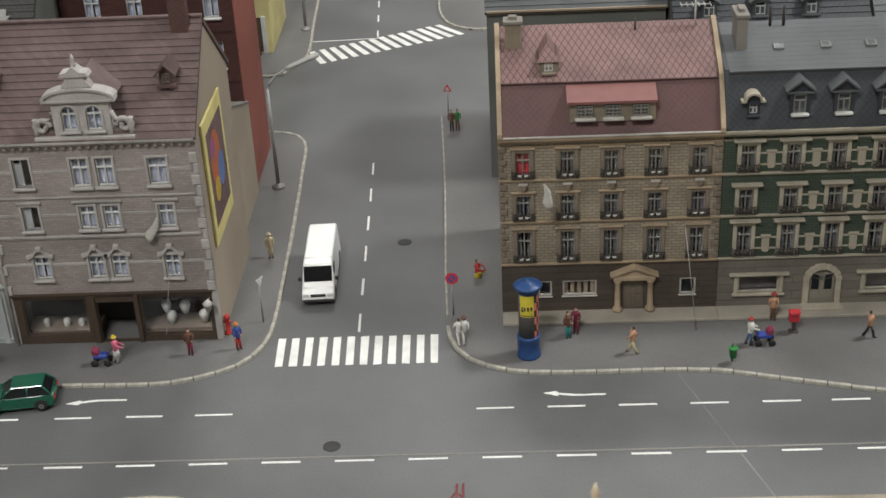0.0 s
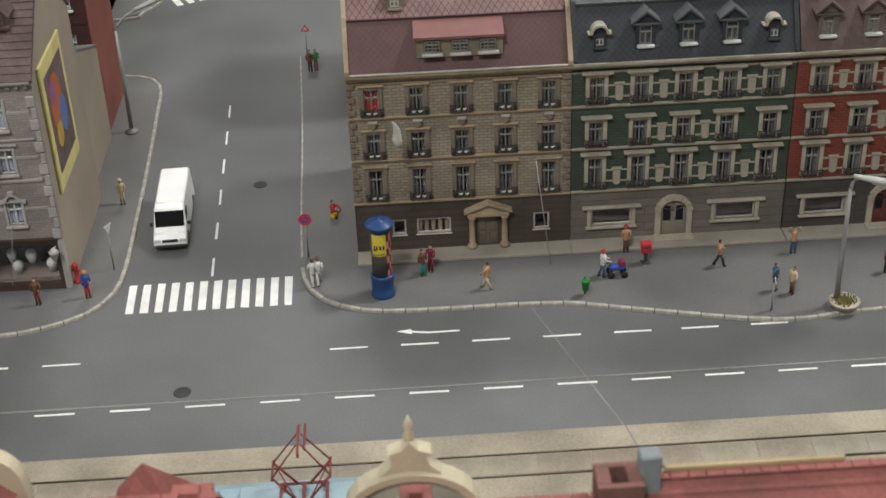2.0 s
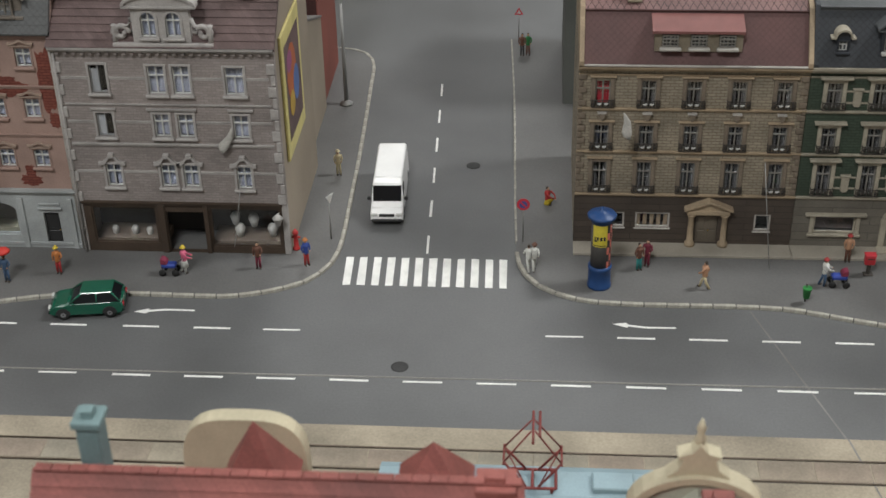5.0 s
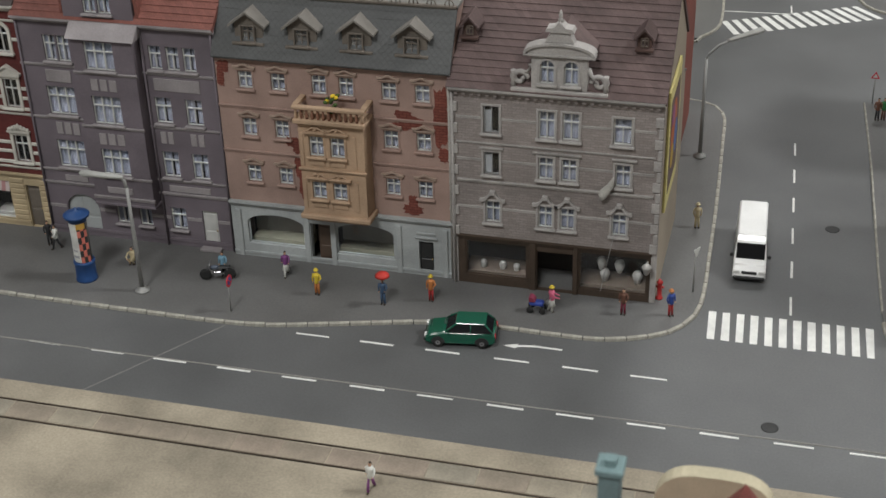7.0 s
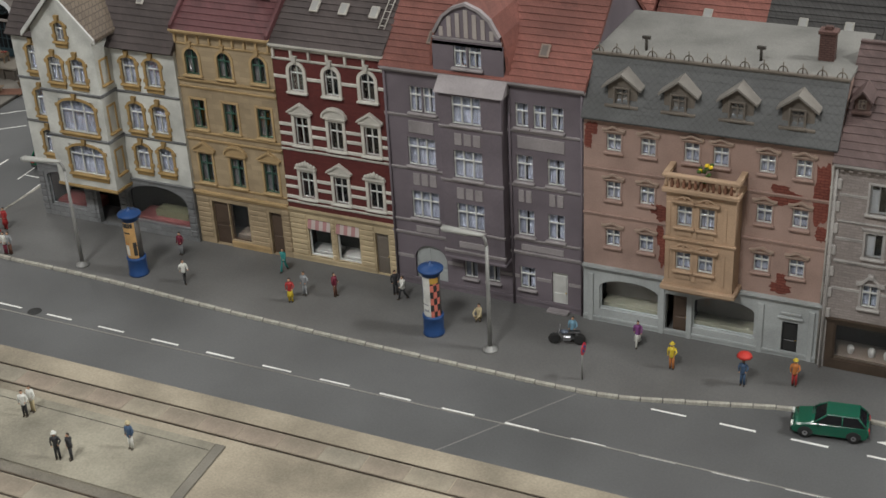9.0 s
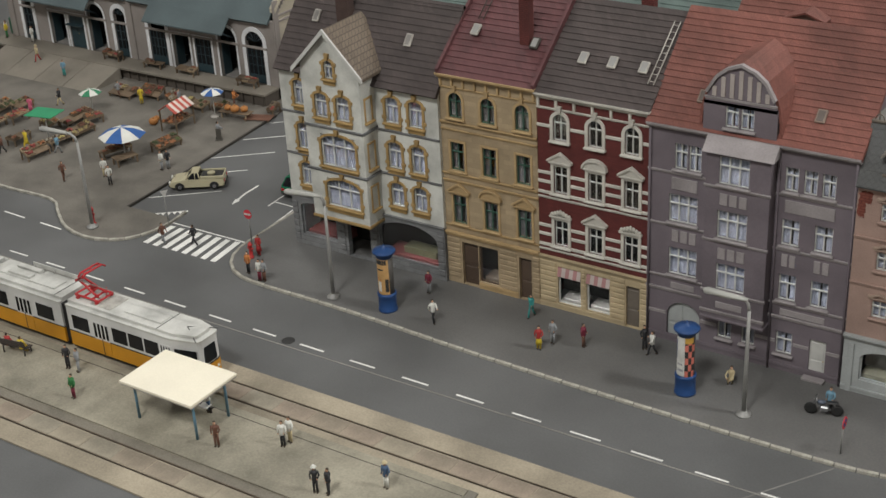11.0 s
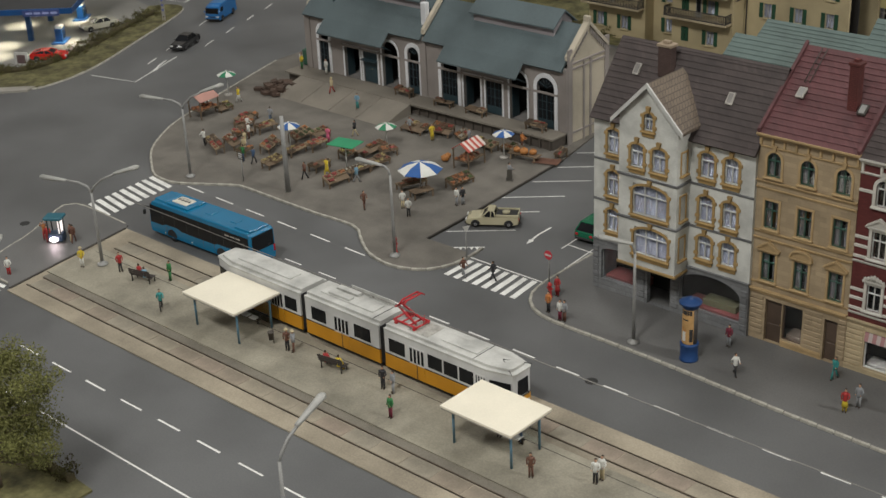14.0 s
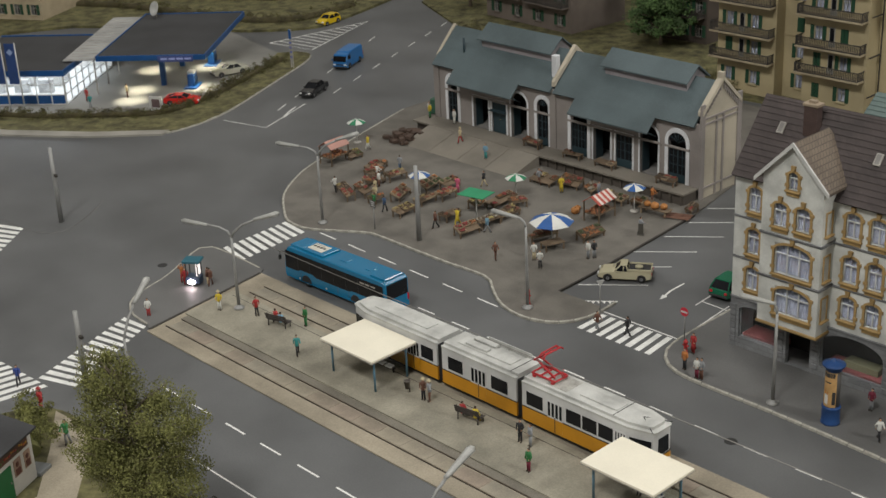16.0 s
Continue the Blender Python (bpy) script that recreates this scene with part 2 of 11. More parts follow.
kerb("kerb_east", KR[4:], "pale stone kerb along the eastern pavement")
kerb("kerb_market", KM, "pale stone kerb round the market square")
slab("market_square", [(p.x, p.y) for p in spline(KM, 0.6)][4:] + [(-124, 48), (-82, 48), (-82.5, 28.4), (-80.4, 18.6), (-79, 3.1), (-78.8, -0.9), (-74.6, -0.9)], EARTH, 0.15, "brown earthen market square with worn paving")

# tram reserve between the roads
PW, PE = -98.5, 73.5
bm = B()
ext(bm, [(-99.9, -14.2), (PE, -14.2), (PE, -26.6), (-97.8, -26.6)], "z", -0.3, 0.1)
solo("track_paving", bm, SAND, "sand-coloured paving of the tram tracks", "paving", kind="structure")
bm = B()
ext(bm, [(-98.6, -17.9), (-37.8, -17.9), (-37.4, -22.95), (-98.0, -22.95)], "z", 0.05, 0.2)
solo("tram_platform", bm, PLAT, "grey concrete tram platform between two tracks", "platform", kind="structure")
for yc in (-16.45, -24.43):
    for side in (-0.72, 0.72):
        bm = B()
        bx(bm, -97.4, PE, yc + side - 0.06, yc + side + 0.06, 0.0, 0.125)
        bx(bm, -97.4, PE, yc + side - 0.035, yc + side + 0.035, 0.0, 0.15, mi=1)
        solo("tram_rail", bm, [DARK, RAIL], "dark grooved tram rail set in the paving", "rail", "tram rails", "structure")

# paving slabs between the rails, and the dark strip at the platform's end
SLABS = [mat("track_slab_%s" % n, c, 0.85, var=0.15, scale=1.5, bump=0.15, bscale=8, grime=0.3) for n, c in (("tan", (0.28, 0.247, 0.19)), ("brown", (0.25, 0.212, 0.165)), ("grey", (0.262, 0.236, 0.186)), ("rosy", (0.262, 0.216, 0.17)))]
bm = B()
bx(bm, 0.025, 2.375, -0.6, 0.6, 0, 0.035, bevel=0.01)
slab_meshes = []
for m_ in SLABS:
    slab_meshes.append(to_mesh("paving_slab", bm.copy(), m_))
bm.free()
for name_, yc in (("track_bed_north", -16.45), ("track_bed_south", -24.43)):
    bed = thing(name_, 0, yc, 0.09, 0, "concrete slabs laid between the tram rails", "paving", kind="structure")
    for i in range(70):
        part("paving_slab", random.choice(slab_meshes), None, bed, m=at(-97.2 + i * 2.4, random.uniform(-0.02, 0.02), random.uniform(-0.008, 0.0), 0))
bm = B()
ext(bm, [(-37.75, -17.9), (-37.2, -17.9), (-36.8, -22.95), (-37.35, -22.95)], "z", 0.05, 0.215)
solo("platform_edge", bm, mat("platform_end_strip", (0.175, 0.162, 0.135), 0.85, var=0.2), "dark strip across the end of the tram platform", "edging", kind="structure")
# sunken strip below the platform edge, its shadow put into a darker colour
bm = B()
ext(bm, [(-97.6, -22.98), (-37.2, -22.98), (-37.2, -23.62), (-97.6, -23.62)], "z", 0.05, 0.112)
solo("track_gutter", bm, mat("gutter_shade", (0.16, 0.145, 0.118), 0.85, var=0.25, scale=1.5), "sunken strip between platform and rail, painted dark as shade", "paving", kind="structure")
for y in (-18.5,):
    bm = B()
    ext(bm, [(-97.9, y - 0.025), (-37.8, y - 0.025), (-37.8, y + 0.025), (-97.9, y + 0.025)], "z", 0.19, 0.206)
    solo("platform_joint", bm, DARK, "thin dark joint along the tram platform", "joint", kind="structure")

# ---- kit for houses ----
# near-black: the shade of unlit rooms is put into this colour
INTERIOR = mat("room_shade_black", (0.03, 0.027, 0.025), 0.9)
PANE = glass("window_glass")
LACE = mat("lace_curtain", (0.3, 0.3, 0.35), 0.9, var=0.25, scale=6, bump=0.2)
REDC = paint((0.4, 0.02, 0.03), 0.9, "red_curtain")
WHITE = paint((0.52, 0.52, 0.5), 0.5, "white_paint")
GREYST = mat("weathered_grey_trim", (0.36, 0.34, 0.31), 0.75, var=0.2, scale=3, bump=0.2)


def diamond(name, col, size=0.55, rough=0.6, line=0.45, width=0.09):
    """Slates or tiles laid in diamonds."""
    if name in MATS:
        return MATS[name]
    m = mat(name, col, rough, var=0.15, scale=2)
    nt = m.node_tree
    N, L = nt.nodes.new, nt.links.new
    bsdf = nt.nodes["Principled BSDF"]
    old = bsdf.inputs["Base Color"].links[0].from_socket
    co, sep = N("ShaderNodeTexCoord"), N("ShaderNodeSeparateXYZ")
    L(co.outputs["Object"], sep.inputs[0])
    outs = []
    for sign in (1, -1):
        a = N("ShaderNodeMath")
        a.operation = "MULTIPLY_ADD"
        a.inputs[1].default_value = 1.1 * sign
        L(sep.outputs[2], a.inputs[0])
        L(sep.outputs[0], a.inputs[2])
        b = N("ShaderNodeMath")
        b.operation = "DIVIDE"
        b.inputs[1].default_value = size * K
        L(a.outputs[0], b.inputs[0])
        c = N("ShaderNodeMath")
        c.operation = "FRACT"
        L(b.outputs[0], c.inputs[0])
        d = N("ShaderNodeMath")
        d.operation = "LESS_THAN"
        d.inputs[1].default_value = width
        L(c.outputs[0], d.inputs[0])
        outs.append(d)
    mx = N("ShaderNodeMath")
    mx.operation = "MAXIMUM"
    L(outs[0].outputs[0], mx.inputs[0])
    L(outs[1].outputs[0], mx.inputs[1])
    mul = N("ShaderNodeMix")
    mul.data_type, mul.blend_type = "RGBA", "MULTIPLY"
    mul.inputs["B"].default_value = (line, line, line, 1)
    L(mx.outputs[0], mul.inputs["Factor"])
    L(old, mul.inputs["A"])
    L(mul.outputs["Result"], bsdf.inputs["Base Color"])
    bp = N("ShaderNodeBump")
    bp.invert = True
    bp.inputs["Strength"].default_value = 0.5
    bp.inputs["Distance"].default_value = 0.05 * K
    L(mx.outputs[0], bp.inputs["Height"])
    L(bp.outputs[0], bsdf.inputs["Normal"])
    return m


def wall_bm(x0, x1, z0, z1, holes, thick=0.35, y=0.0):
    """A wall in the x-z plane with its front at y and real openings (x0, x1, z0, z1) right through it."""
    bm = B()
    xs = sorted({x0, x1, *[min(max(h[i], x0), x1) for h in holes for i in (0, 1)]})
    zs = sorted({z0, z1, *[min(max(h[i], z0), z1) for h in holes for i in (2, 3)]})

    def solid(i, k):
        if not (0 <= i < len(xs) - 1 and 0 <= k < len(zs) - 1):
            return False
        cx, cz = (xs[i] + xs[i + 1]) / 2, (zs[k] + zs[k + 1]) / 2
        return not any(h[0] < cx < h[1] and h[2] < cz < h[3] for h in holes)
    V = {}

    def v(i, k, s):
        if (i, k, s) not in V:
            V[(i, k, s)] = bm.verts.new((xs[i], y + s * thick, zs[k]))
        return V[(i, k, s)]
    for i in range(len(xs) - 1):
        for k in range(len(zs) - 1):
            if not solid(i, k):
                continue
            bm.faces.new((v(i, k, 0), v(i + 1, k, 0), v(i + 1, k + 1, 0), v(i, k + 1, 0)))
            bm.faces.new((v(i, k + 1, 1), v(i + 1, k + 1, 1), v(i + 1, k, 1), v(i, k, 1)))
            if not solid(i - 1, k):
                bm.faces.new((v(i, k, 1), v(i, k, 0), v(i, k + 1, 0), v(i, k + 1, 1)))
            if not solid(i + 1, k):
                bm.faces.new((v(i + 1, k, 0), v(i + 1, k, 1), v(i + 1, k + 1, 1), v(i + 1, k + 1, 0)))
            if not solid(i, k - 1):
                bm.faces.new((v(i, k, 0), v(i, k, 1), v(i + 1, k, 1), v(i + 1, k, 0)))
            if not solid(i, k + 1):
                bm.faces.new((v(i, k + 1, 0), v(i + 1, k + 1, 0), v(i + 1, k + 1, 1), v(i, k + 1, 1)))
    return bm


def arc_fill(bm, x0, x1, z1, rise, y0=0.0, y1=0.35, n=7):
    """Closes the upper corners of an opening to a segmental or round arch."""
    cx, w = (x0 + x1) / 2, (x1 - x0) / 2
    for s in (-1, 1):
        pts = [(cx + s * w, z1), (cx + s * w, z1 - rise)]
        for i in range(1, n + 1):
            a = math.pi / 2 * i / n
            pts.append((cx + s * w * math.cos(a), z1 - rise + rise * math.sin(a)))
        ext(bm, pts, "y", y0, y1)


def box_part(name, parent, x0, x1, y0, y1, z0, z1, m, bevel=0.03, label=""):
    bm = B()
    bx(bm, x0, x1, y0, y1, z0, z1, bevel=bevel)
    return part(name, bm, m, parent, label)


WCACHE = {}


DGLASS = mat("smoked_glass", (0.012, 0.013, 0.015), 0.22, var=0.05, bump=0.0, spec=0.2)
SKYW = mat("dull_skylight", (0.3, 0.29, 0.26), 0.6, var=0.15, scale=3)
DIMC = mat("dim_curtain", (0.12, 0.11, 0.105), 0.9, var=0.3, scale=5)


def window_kit(w, h, frame_m, bars="cross", curtain="lace", surround=None, sw=0.16, proud=0.07, sill=None, lintel=None, lm=None, arch=0.0, rail=None, flowers=None):
    """The meshes of one kind of window; its foot's middle at the origin, the wall's face at y = 0."""
    key = (round(w, 2), round(h, 2), frame_m.name, bars, curtain, surround and surround.name, sw, proud, sill and sill.name, lintel, lm and lm.name, arch, rail and rail.name, flowers and flowers.name)
    if key in WCACHE:
        return WCACHE[key]
    out = []
    bm = B()
    f, y0, y1 = 0.058, 0.1, 0.18
    bx(bm, -w / 2, -w / 2 + f, y0, y1, 0, h)
    bx(bm, w / 2 - f, w / 2, y0, y1, 0, h)
    bx(bm, -w / 2 + f, w / 2 - f, y0, y1, 0, f)
    bx(bm, -w / 2 + f, w / 2 - f, y0, y1, h - f, h)
    t = h * 0.66
    if bars in ("cross", "T", "grid"):
        bx(bm, -w / 2 + f, w / 2 - f, y0 - 0.02, y1, t - 0.03, t + 0.03)
    if bars in ("cross", "two", "grid"):
        bx(bm, -0.033, 0.033, y0 - 0.015, y1, f, h - f)
    if bars == "T":
        bx(bm, -0.033, 0.033, y0 - 0.015, y1, f, t - 0.04)
    if bars == "three":
        for s in (-1, 1):
            bx(bm, s * w / 6 - 0.04, s * w / 6 + 0.04, y0 - 0.015, y1, f, h - f)
        bx(bm, -w / 2 + f, w / 2 - f, y0 - 0.02, y1, t - 0.03, t + 0.03)
    if bars == "grid":
        for s in (-1, 1):
            bx(bm, s * w / 4 - 0.02, s * w / 4 + 0.02, y0, y1, f, h - f)
        bx(bm, -w / 2 + f, w / 2 - f, y0, y1, h * 0.33 - 0.02, h * 0.33 + 0.02)
    if arch:
        arc_fill(bm, -w / 2 + 0.01, w / 2 - 0.01, h - 0.01, arch, y0 - 0.01, y1 + 0.01)
    out.append(("window", to_mesh("window", bm, frame_m), "", True))
    bm = B()
    bx(bm, -w / 2 + 0.02, w / 2 - 0.02, 0.135, 0.15, 0.02, h - 0.02)
    out.append(("pane", to_mesh("pane", bm, PANE), "", False))
    if curtain:
        cm = {"red": REDC, "dim": DIMC}.get(curtain, LACE)
        spans = [(-w / 2, w / 2)] if curtain in ("lace", "red") else [(-w / 2, -w * 0.16), (w * 0.2, w / 2)] if curtain == "dim" else [(-w / 2, -w * 0.04), (w * 0.1, w / 2)]
        for a, b in spans:
            bm = B()
            n = max(3, int((b - a) / 0.13))
            front = [(a + (b - a) * i / n, 0.27 + (0.05 if i % 2 else 0)) for i in range(n + 1)]
            back = [(x, y + 0.02) for x, y in reversed(front)]
            ext(bm, front + back, "z", 0.05, h - 0.02)
            out.append(("curtain", to_mesh("curtain", bm, cm), "", True))
    if surround:
        bm = B()
        if arch:
            zc, n = h - arch, 12
            outer = [((w / 2 + sw) * math.cos(math.pi * i / n), zc + (arch + sw) * math.sin(math.pi * i / n)) for i in range(n + 1)]
            inner = [(-w / 2 * math.cos(math.pi * i / n), zc + arch * math.sin(math.pi * i / n)) for i in range(n + 1)]
            ext(bm, [(w / 2 + sw, -0.02)] + outer + [(-w / 2 - sw, -0.02), (-w / 2, -0.02)] + inner + [(w / 2, -0.02)], "y", -proud, 0.03)
        else:
            bx(bm, -w / 2 - sw, -w / 2, -proud, 0.03, -0.02, h + sw, bevel=0.02)
            bx(bm, w / 2, w / 2 + sw, -proud, 0.03, -0.02, h + sw, bevel=0.02)
            bx(bm, -w / 2, w / 2, -proud, 0.03, h, h + sw, bevel=0.02)
        out.append(("surround", to_mesh("surround", bm, surround), "", True))
    if sill:
        bm = B()
        e = sw if surround else 0.08
        bx(bm, -w / 2 - e - 0.05, w / 2 + e + 0.05, -proud - 0.14, 0.1, -0.14, 0.0, bevel=0.03)
        out.append(("sill", to_mesh("sill", bm, sill), "", True))
    if lintel:
        bm = B()
        e, z, q = w / 2 + sw + 0.08, h + sw, proud + 0.12
        if lintel == "flat":
            bx(bm, -e, e, -q, 0.02, z, z + 0.12, bevel=0.03)
            bx(bm, -e - 0.08, e + 0.08, -q - 0.08, 0.02, z + 0.12, z + 0.2)
        if lintel == "slim":
            bx(bm, -e, e, -q + 0.02, 0.02, z, z + 0.07, bevel=0.02)
        if lintel == "cap":
            bx(bm, -e - 0.02, e + 0.02, -q, 0.02, z, z + 0.07)
            bx(bm, -e - 0.14, e + 0.14, -q - 0.12, 0.02, z + 0.07, z + 0.18, bevel=0.02)
        if lintel == "tri":
            bx(bm, -e, e, -q, 0.02, z, z + 0.1)
            ext(bm, [(-e - 0.06, z + 0.1), (e + 0.06, z + 0.1), (0, z + 0.62)], "y", -q + 0.05, 0.02)
            for s in (-1, 1):
                ext(bm, [(s * (e + 0.1), z + 0.08), (s * (e + 0.1), z + 0.2), (0, z + 0.76), (0, z + 0.62)], "y", -q - 0.06, 0.02)
        if lintel == "seg":
            bx(bm, -e, e, -q, 0.02, z, z + 0.1)
            arc = [(e * math.cos(math.pi * i / 10), z + 0.1 + 0.52 * math.sin(math.pi * i / 10)) for i in range(11)]
            ext(bm, arc, "y", -q + 0.05, 0.02)
            outer = [((e + 0.1) * math.cos(math.pi * i / 10), z + 0.1 + 0.66 * math.sin(math.pi * i / 10)) for i in range(11)]
            ext(bm, outer + arc[::-1], "y", -q - 0.06, 0.02)
        if lintel == "swan":
            up = [(x, z - 0.02 + 0.32 * math.exp(-(x / (0.4 * e)) ** 2) + 0.1 * math.cos(x / e * math.pi)) for x in [(-1.15 + 2.3 * i / 14) * e for i in range(15)]]
            ext(bm, [(p[0], p[1] + 0.18) for p in up] + up[::-1], "y", -q, 0.02)
            bx(bm, -0.16, 0.16, -q - 0.05, 0.02, z + 0.3, z + 0.58, bevel=0.04)
        if lintel == "ogee":
            bx(bm, -e, e, -q + 0.05, 0.02, z + 0.02, z + 0.08)
            up = [(x, z + 0.08 + 0.26 * math.exp(-(x / (0.5 * e)) ** 2) - 0.04 * math.cos(x / e * math.pi)) for x in [(-1.12 + 2.24 * i / 16) * e for i in range(17)]]
            ext(bm, [(p[0], p[1] + 0.1) for p in up] + up[::-1], "y", -q, 0.02)
        if lintel == "crest":
            bx(bm, -e, e, -q, 0.02, z, z + 0.12)
            for i in range(7):
                x = (-1 + i / 3) * e * 0.8
                blob(bm, (x, -q / 2, z + 0.16 + 0.2 * (1 - abs(i - 3) / 3.5)), (0.13, 0.12, 0.16 + 0.1 * (1 - abs(i - 3) / 3)))
        if lintel == "key":
            ext(bm, [(-0.1, z - 0.05), (0.1, z - 0.05), (0.17, z + 0.32), (-0.17, z + 0.32)], "y", -q, 0.02)
        out.append(("lintel", to_mesh("lintel", bm, lm or surround), "", True))
    if rail:
        bm = B()
        e = w / 2 + 0.2
        for z in (0.02, 0.4):
            tube(bm, [(-e, 0.0, z), (-e, -0.22, z), (e, -0.22, z), (e, 0.0, z)], 0.03, 5)
        for i in range(9):
            x = -e + 2 * e * i / 8
            tube(bm, [(x, -0.22, 0.02), (x, -0.22, 0.4)], 0.022, 4)
        for i in range(5):
            x = -e + 2 * e * (i + 0.5) / 5
            blob(bm, (x, -0.22, 0.2), (0.09, 0.02, 0.13))
        out.append(("balcony_railing", to_mesh("balcony_railing", bm, rail), "", True))
        if flowers:
            for k in (-0.17, 0.17):
                bm = B()
                for dx, dz, r in ((0, 0, 0.075), (0.07, 0.03, 0.055), (-0.06, 0.02, 0.05)):
                    blob(bm, (k + dx, -0.27, 0.2 + dz), (r, 0.05, r))
                out.append(("flower_clump", to_mesh("flower_clump", bm, flowers), "", True))
    WCACHE[key] = out
    return out


def put_window(kit, parent, x, z, y=0.0, rz=0, name="window"):
    root = None
    for n, me, label, shadow in kit:
        ob = part(name if n == "window" else n, me, None, root or parent, label, m=at(x, y, z, rz) if root is None else None)
        ob.visible_shadow = shadow
        root = root or ob
    return root


def roof_bm(w, y0, z0, y1, z1, over=0.0, thick=0.22, course=0.42, step=0.05, x0=0.0):
    """One slope in stepped courses from the eave (y0, z0) up to the ridge (y1, z1)."""
    bm = B()
    d = Vector((y1 - y0, z1 - z0))
    n = max(2, int(d.length / course))
    nor = Vector((-d.y, d.x)).normalized()
    if nor.y < 0:
        nor = -nor
    pts = []
    for i in range(n):
        a, b = Vector((y0, z0)) + d * (i / n), Vector((y0, z0)) + d * ((i + 1) / n)
        pts += [tuple(a + nor * step), tuple(b + nor * 0.005)]
    top = [tuple(Vector(p) - nor * thick) for p in ((y1, z1), (y0, z0))]
    for i in range(n):
        a, b = pts[2 * i], pts[2 * i + 1]
        vs = [bm.verts.new((x, p[0], p[1])) for p in (a, b) for x in (x0 - over, x0 + w + over)]
        bm.faces.new((vs[0], vs[1], vs[3], vs[2]))
        if i:
            c = pts[2 * i - 1]
            lo = [bm.verts.new((x, c[0], c[1])) for x in (x0 - over, x0 + w + over)]
            bm.faces.new((lo[0], lo[1], vs[1], vs[0]))
    a, b = x0 - over, x0 + w + over
    ext(bm, [(y0, z0), (y1, z1), top[0], top[1]], "x", a, b)
    bmesh.ops.remove_doubles(bm, verts=bm.verts[:], dist=0.001)
    bmesh.ops.recalc_face_normals(bm, faces=[f for f in bm.faces])
    return bm


def shell(h, w, depth, eave, m, ridge=None, side_holes=()):
    """Side and back walls of a house, the gables carried up to the ridge."""
    for name, x in (("side_wall", 0.0), ("side_wall", w - 0.3)):
        bm = B()
        pts = [(0.36, 0), (depth, 0), (depth, eave)] + ([(depth / 2, ridge - 0.25)] if ridge else []) + [(0.36, eave)]
        ext(bm, pts, "x", x + 0.004, x + 0.296)
        part(name, bm, m, h)
    box_part("back_wall", h, 0.3, w - 0.3, depth - 0.3, depth - 0.004, 0, eave, m, 0)
    # added near-black floors and a cross wall, shade of the rooms as colour
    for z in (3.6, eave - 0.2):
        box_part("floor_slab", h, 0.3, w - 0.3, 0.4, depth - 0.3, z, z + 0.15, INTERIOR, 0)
    box_part("dark_backing", h, 0.3, w - 0.3, 2.4, 2.5, 0.02, eave - 0.2, INTERIOR, 0)


def chimney(h, x, y, z0, z1, m, sx=0.7, sy=0.6, cap=None):
    c = box_part("chimney", h, x - sx / 2, x + sx / 2, y - sy / 2, y + sy / 2, z0, z1, m, 0.03)
    bm = B()
    bx(bm, x - sx / 2 - 0.08, x + sx / 2 + 0.08, y - sy / 2 - 0.08, y + sy / 2 + 0.08, z1 - 0.18, z1 + 0.02, bevel=0.03)
    bx(bm, x - sx / 4, x + sx / 4, y - sy / 4, y + sy / 4, z1 + 0.02, z1 + 0.2)
    part("chimney_cap", bm, cap or m, c)


def gable_dormer(h, x, y, z, w, hh, wall_m, roof_m, kit, depth=1.8, rise=0.6, over=0.18):
    """A small gabled dormer whose face stands at y."""
    bm = B()
    pts = [(x - w / 2, z), (x + w / 2, z), (x + w / 2, z + hh), (x, z + hh + rise), (x - w / 2, z + hh)]
    ext(bm, pts, "y", y + 0.2, y + depth)
    bx(bm, x - w / 2 - 0.12, x + w / 2 + 0.12, y - 0.08, y + 0.24, z - 0.15, z, bevel=0.02)
    d = part("dormer", bm, wall_m, h)
    for s in (-1, 1):
        bm = B()
        a, b = (x + s * (w / 2 + over), z + hh - over * rise / (w / 2)), (x, z + hh + rise)
        ext(bm, [a, b, (b[0], b[1] + 0.12), (a[0] + s * 0.02, a[1] + 0.12)], "y", y - 0.12, y + depth)
        part("dormer_roof", bm, roof_m, d)
    put_window(kit, d, x, z + 0.05, y + 0.02)
    return d


def skylight(h, x, y, z, ang, m, w=0.55, l=0.8, pane=None):
    bm = B()
    bx(bm, -w / 2, w / 2, -l / 2, l / 2, -0.05, 0.1, bevel=0.03)
    s = part("skylight", bm, m, h, m=at(x, y, z, 0, ang))
    bm = B()
    bx(bm, -w / 2 + 0.1, w / 2 - 0.1, -l / 2 + 0.1, l / 2 - 0.1, 0.1, 0.12)
    part("skylight_pane", bm, pane or paint((0.27, 0.27, 0.26), 0.5, "skylight_glass"), s)


def downpipe(h, x, z0, z1, m, y=-0.1):
    bm = B()
    tube(bm, [(x, y, z0), (x, y, z1)], 0.07, 6)
    for k in range(4):
        z = z0 + (z1 - z0) * (k + 0.5) / 4
        bx(bm, x - 0.1, x + 0.1, y - 0.04, 0.02, z - 0.03, z + 0.03)
    part("downpipe", bm, m, h)


def quoins(h, x0, x1, z0, z1, m, step=0.62):
    """Corner stones, alternately long and short."""
    n = int((z1 - z0) / step)
    for i in range(n):
        s = 0.18 if i % 2 else 0
        a, b = (x0, x1 - s) if x0 < x1 else (x1 + s, x0)
        box_part("quoin", h, a, b, -0.1, 0.03, z0 + i * step + 0.03, z0 + (i + 1) * step - 0.03, m, 0.03)


def band(h, name, x0, x1, z, hh, proud, m, y=0.0):
    """A moulded course: three steps."""
    bm = B()
    ext(bm, [(y + 0.04, z), (y - proud * 0.5, z), (y - proud * 0.55, z + hh * 0.45), (y - proud, z + hh * 0.6), (y - proud, z + hh), (y + 0.04, z + hh)], "x", x0, x1)
    return part(name, bm, m, h)


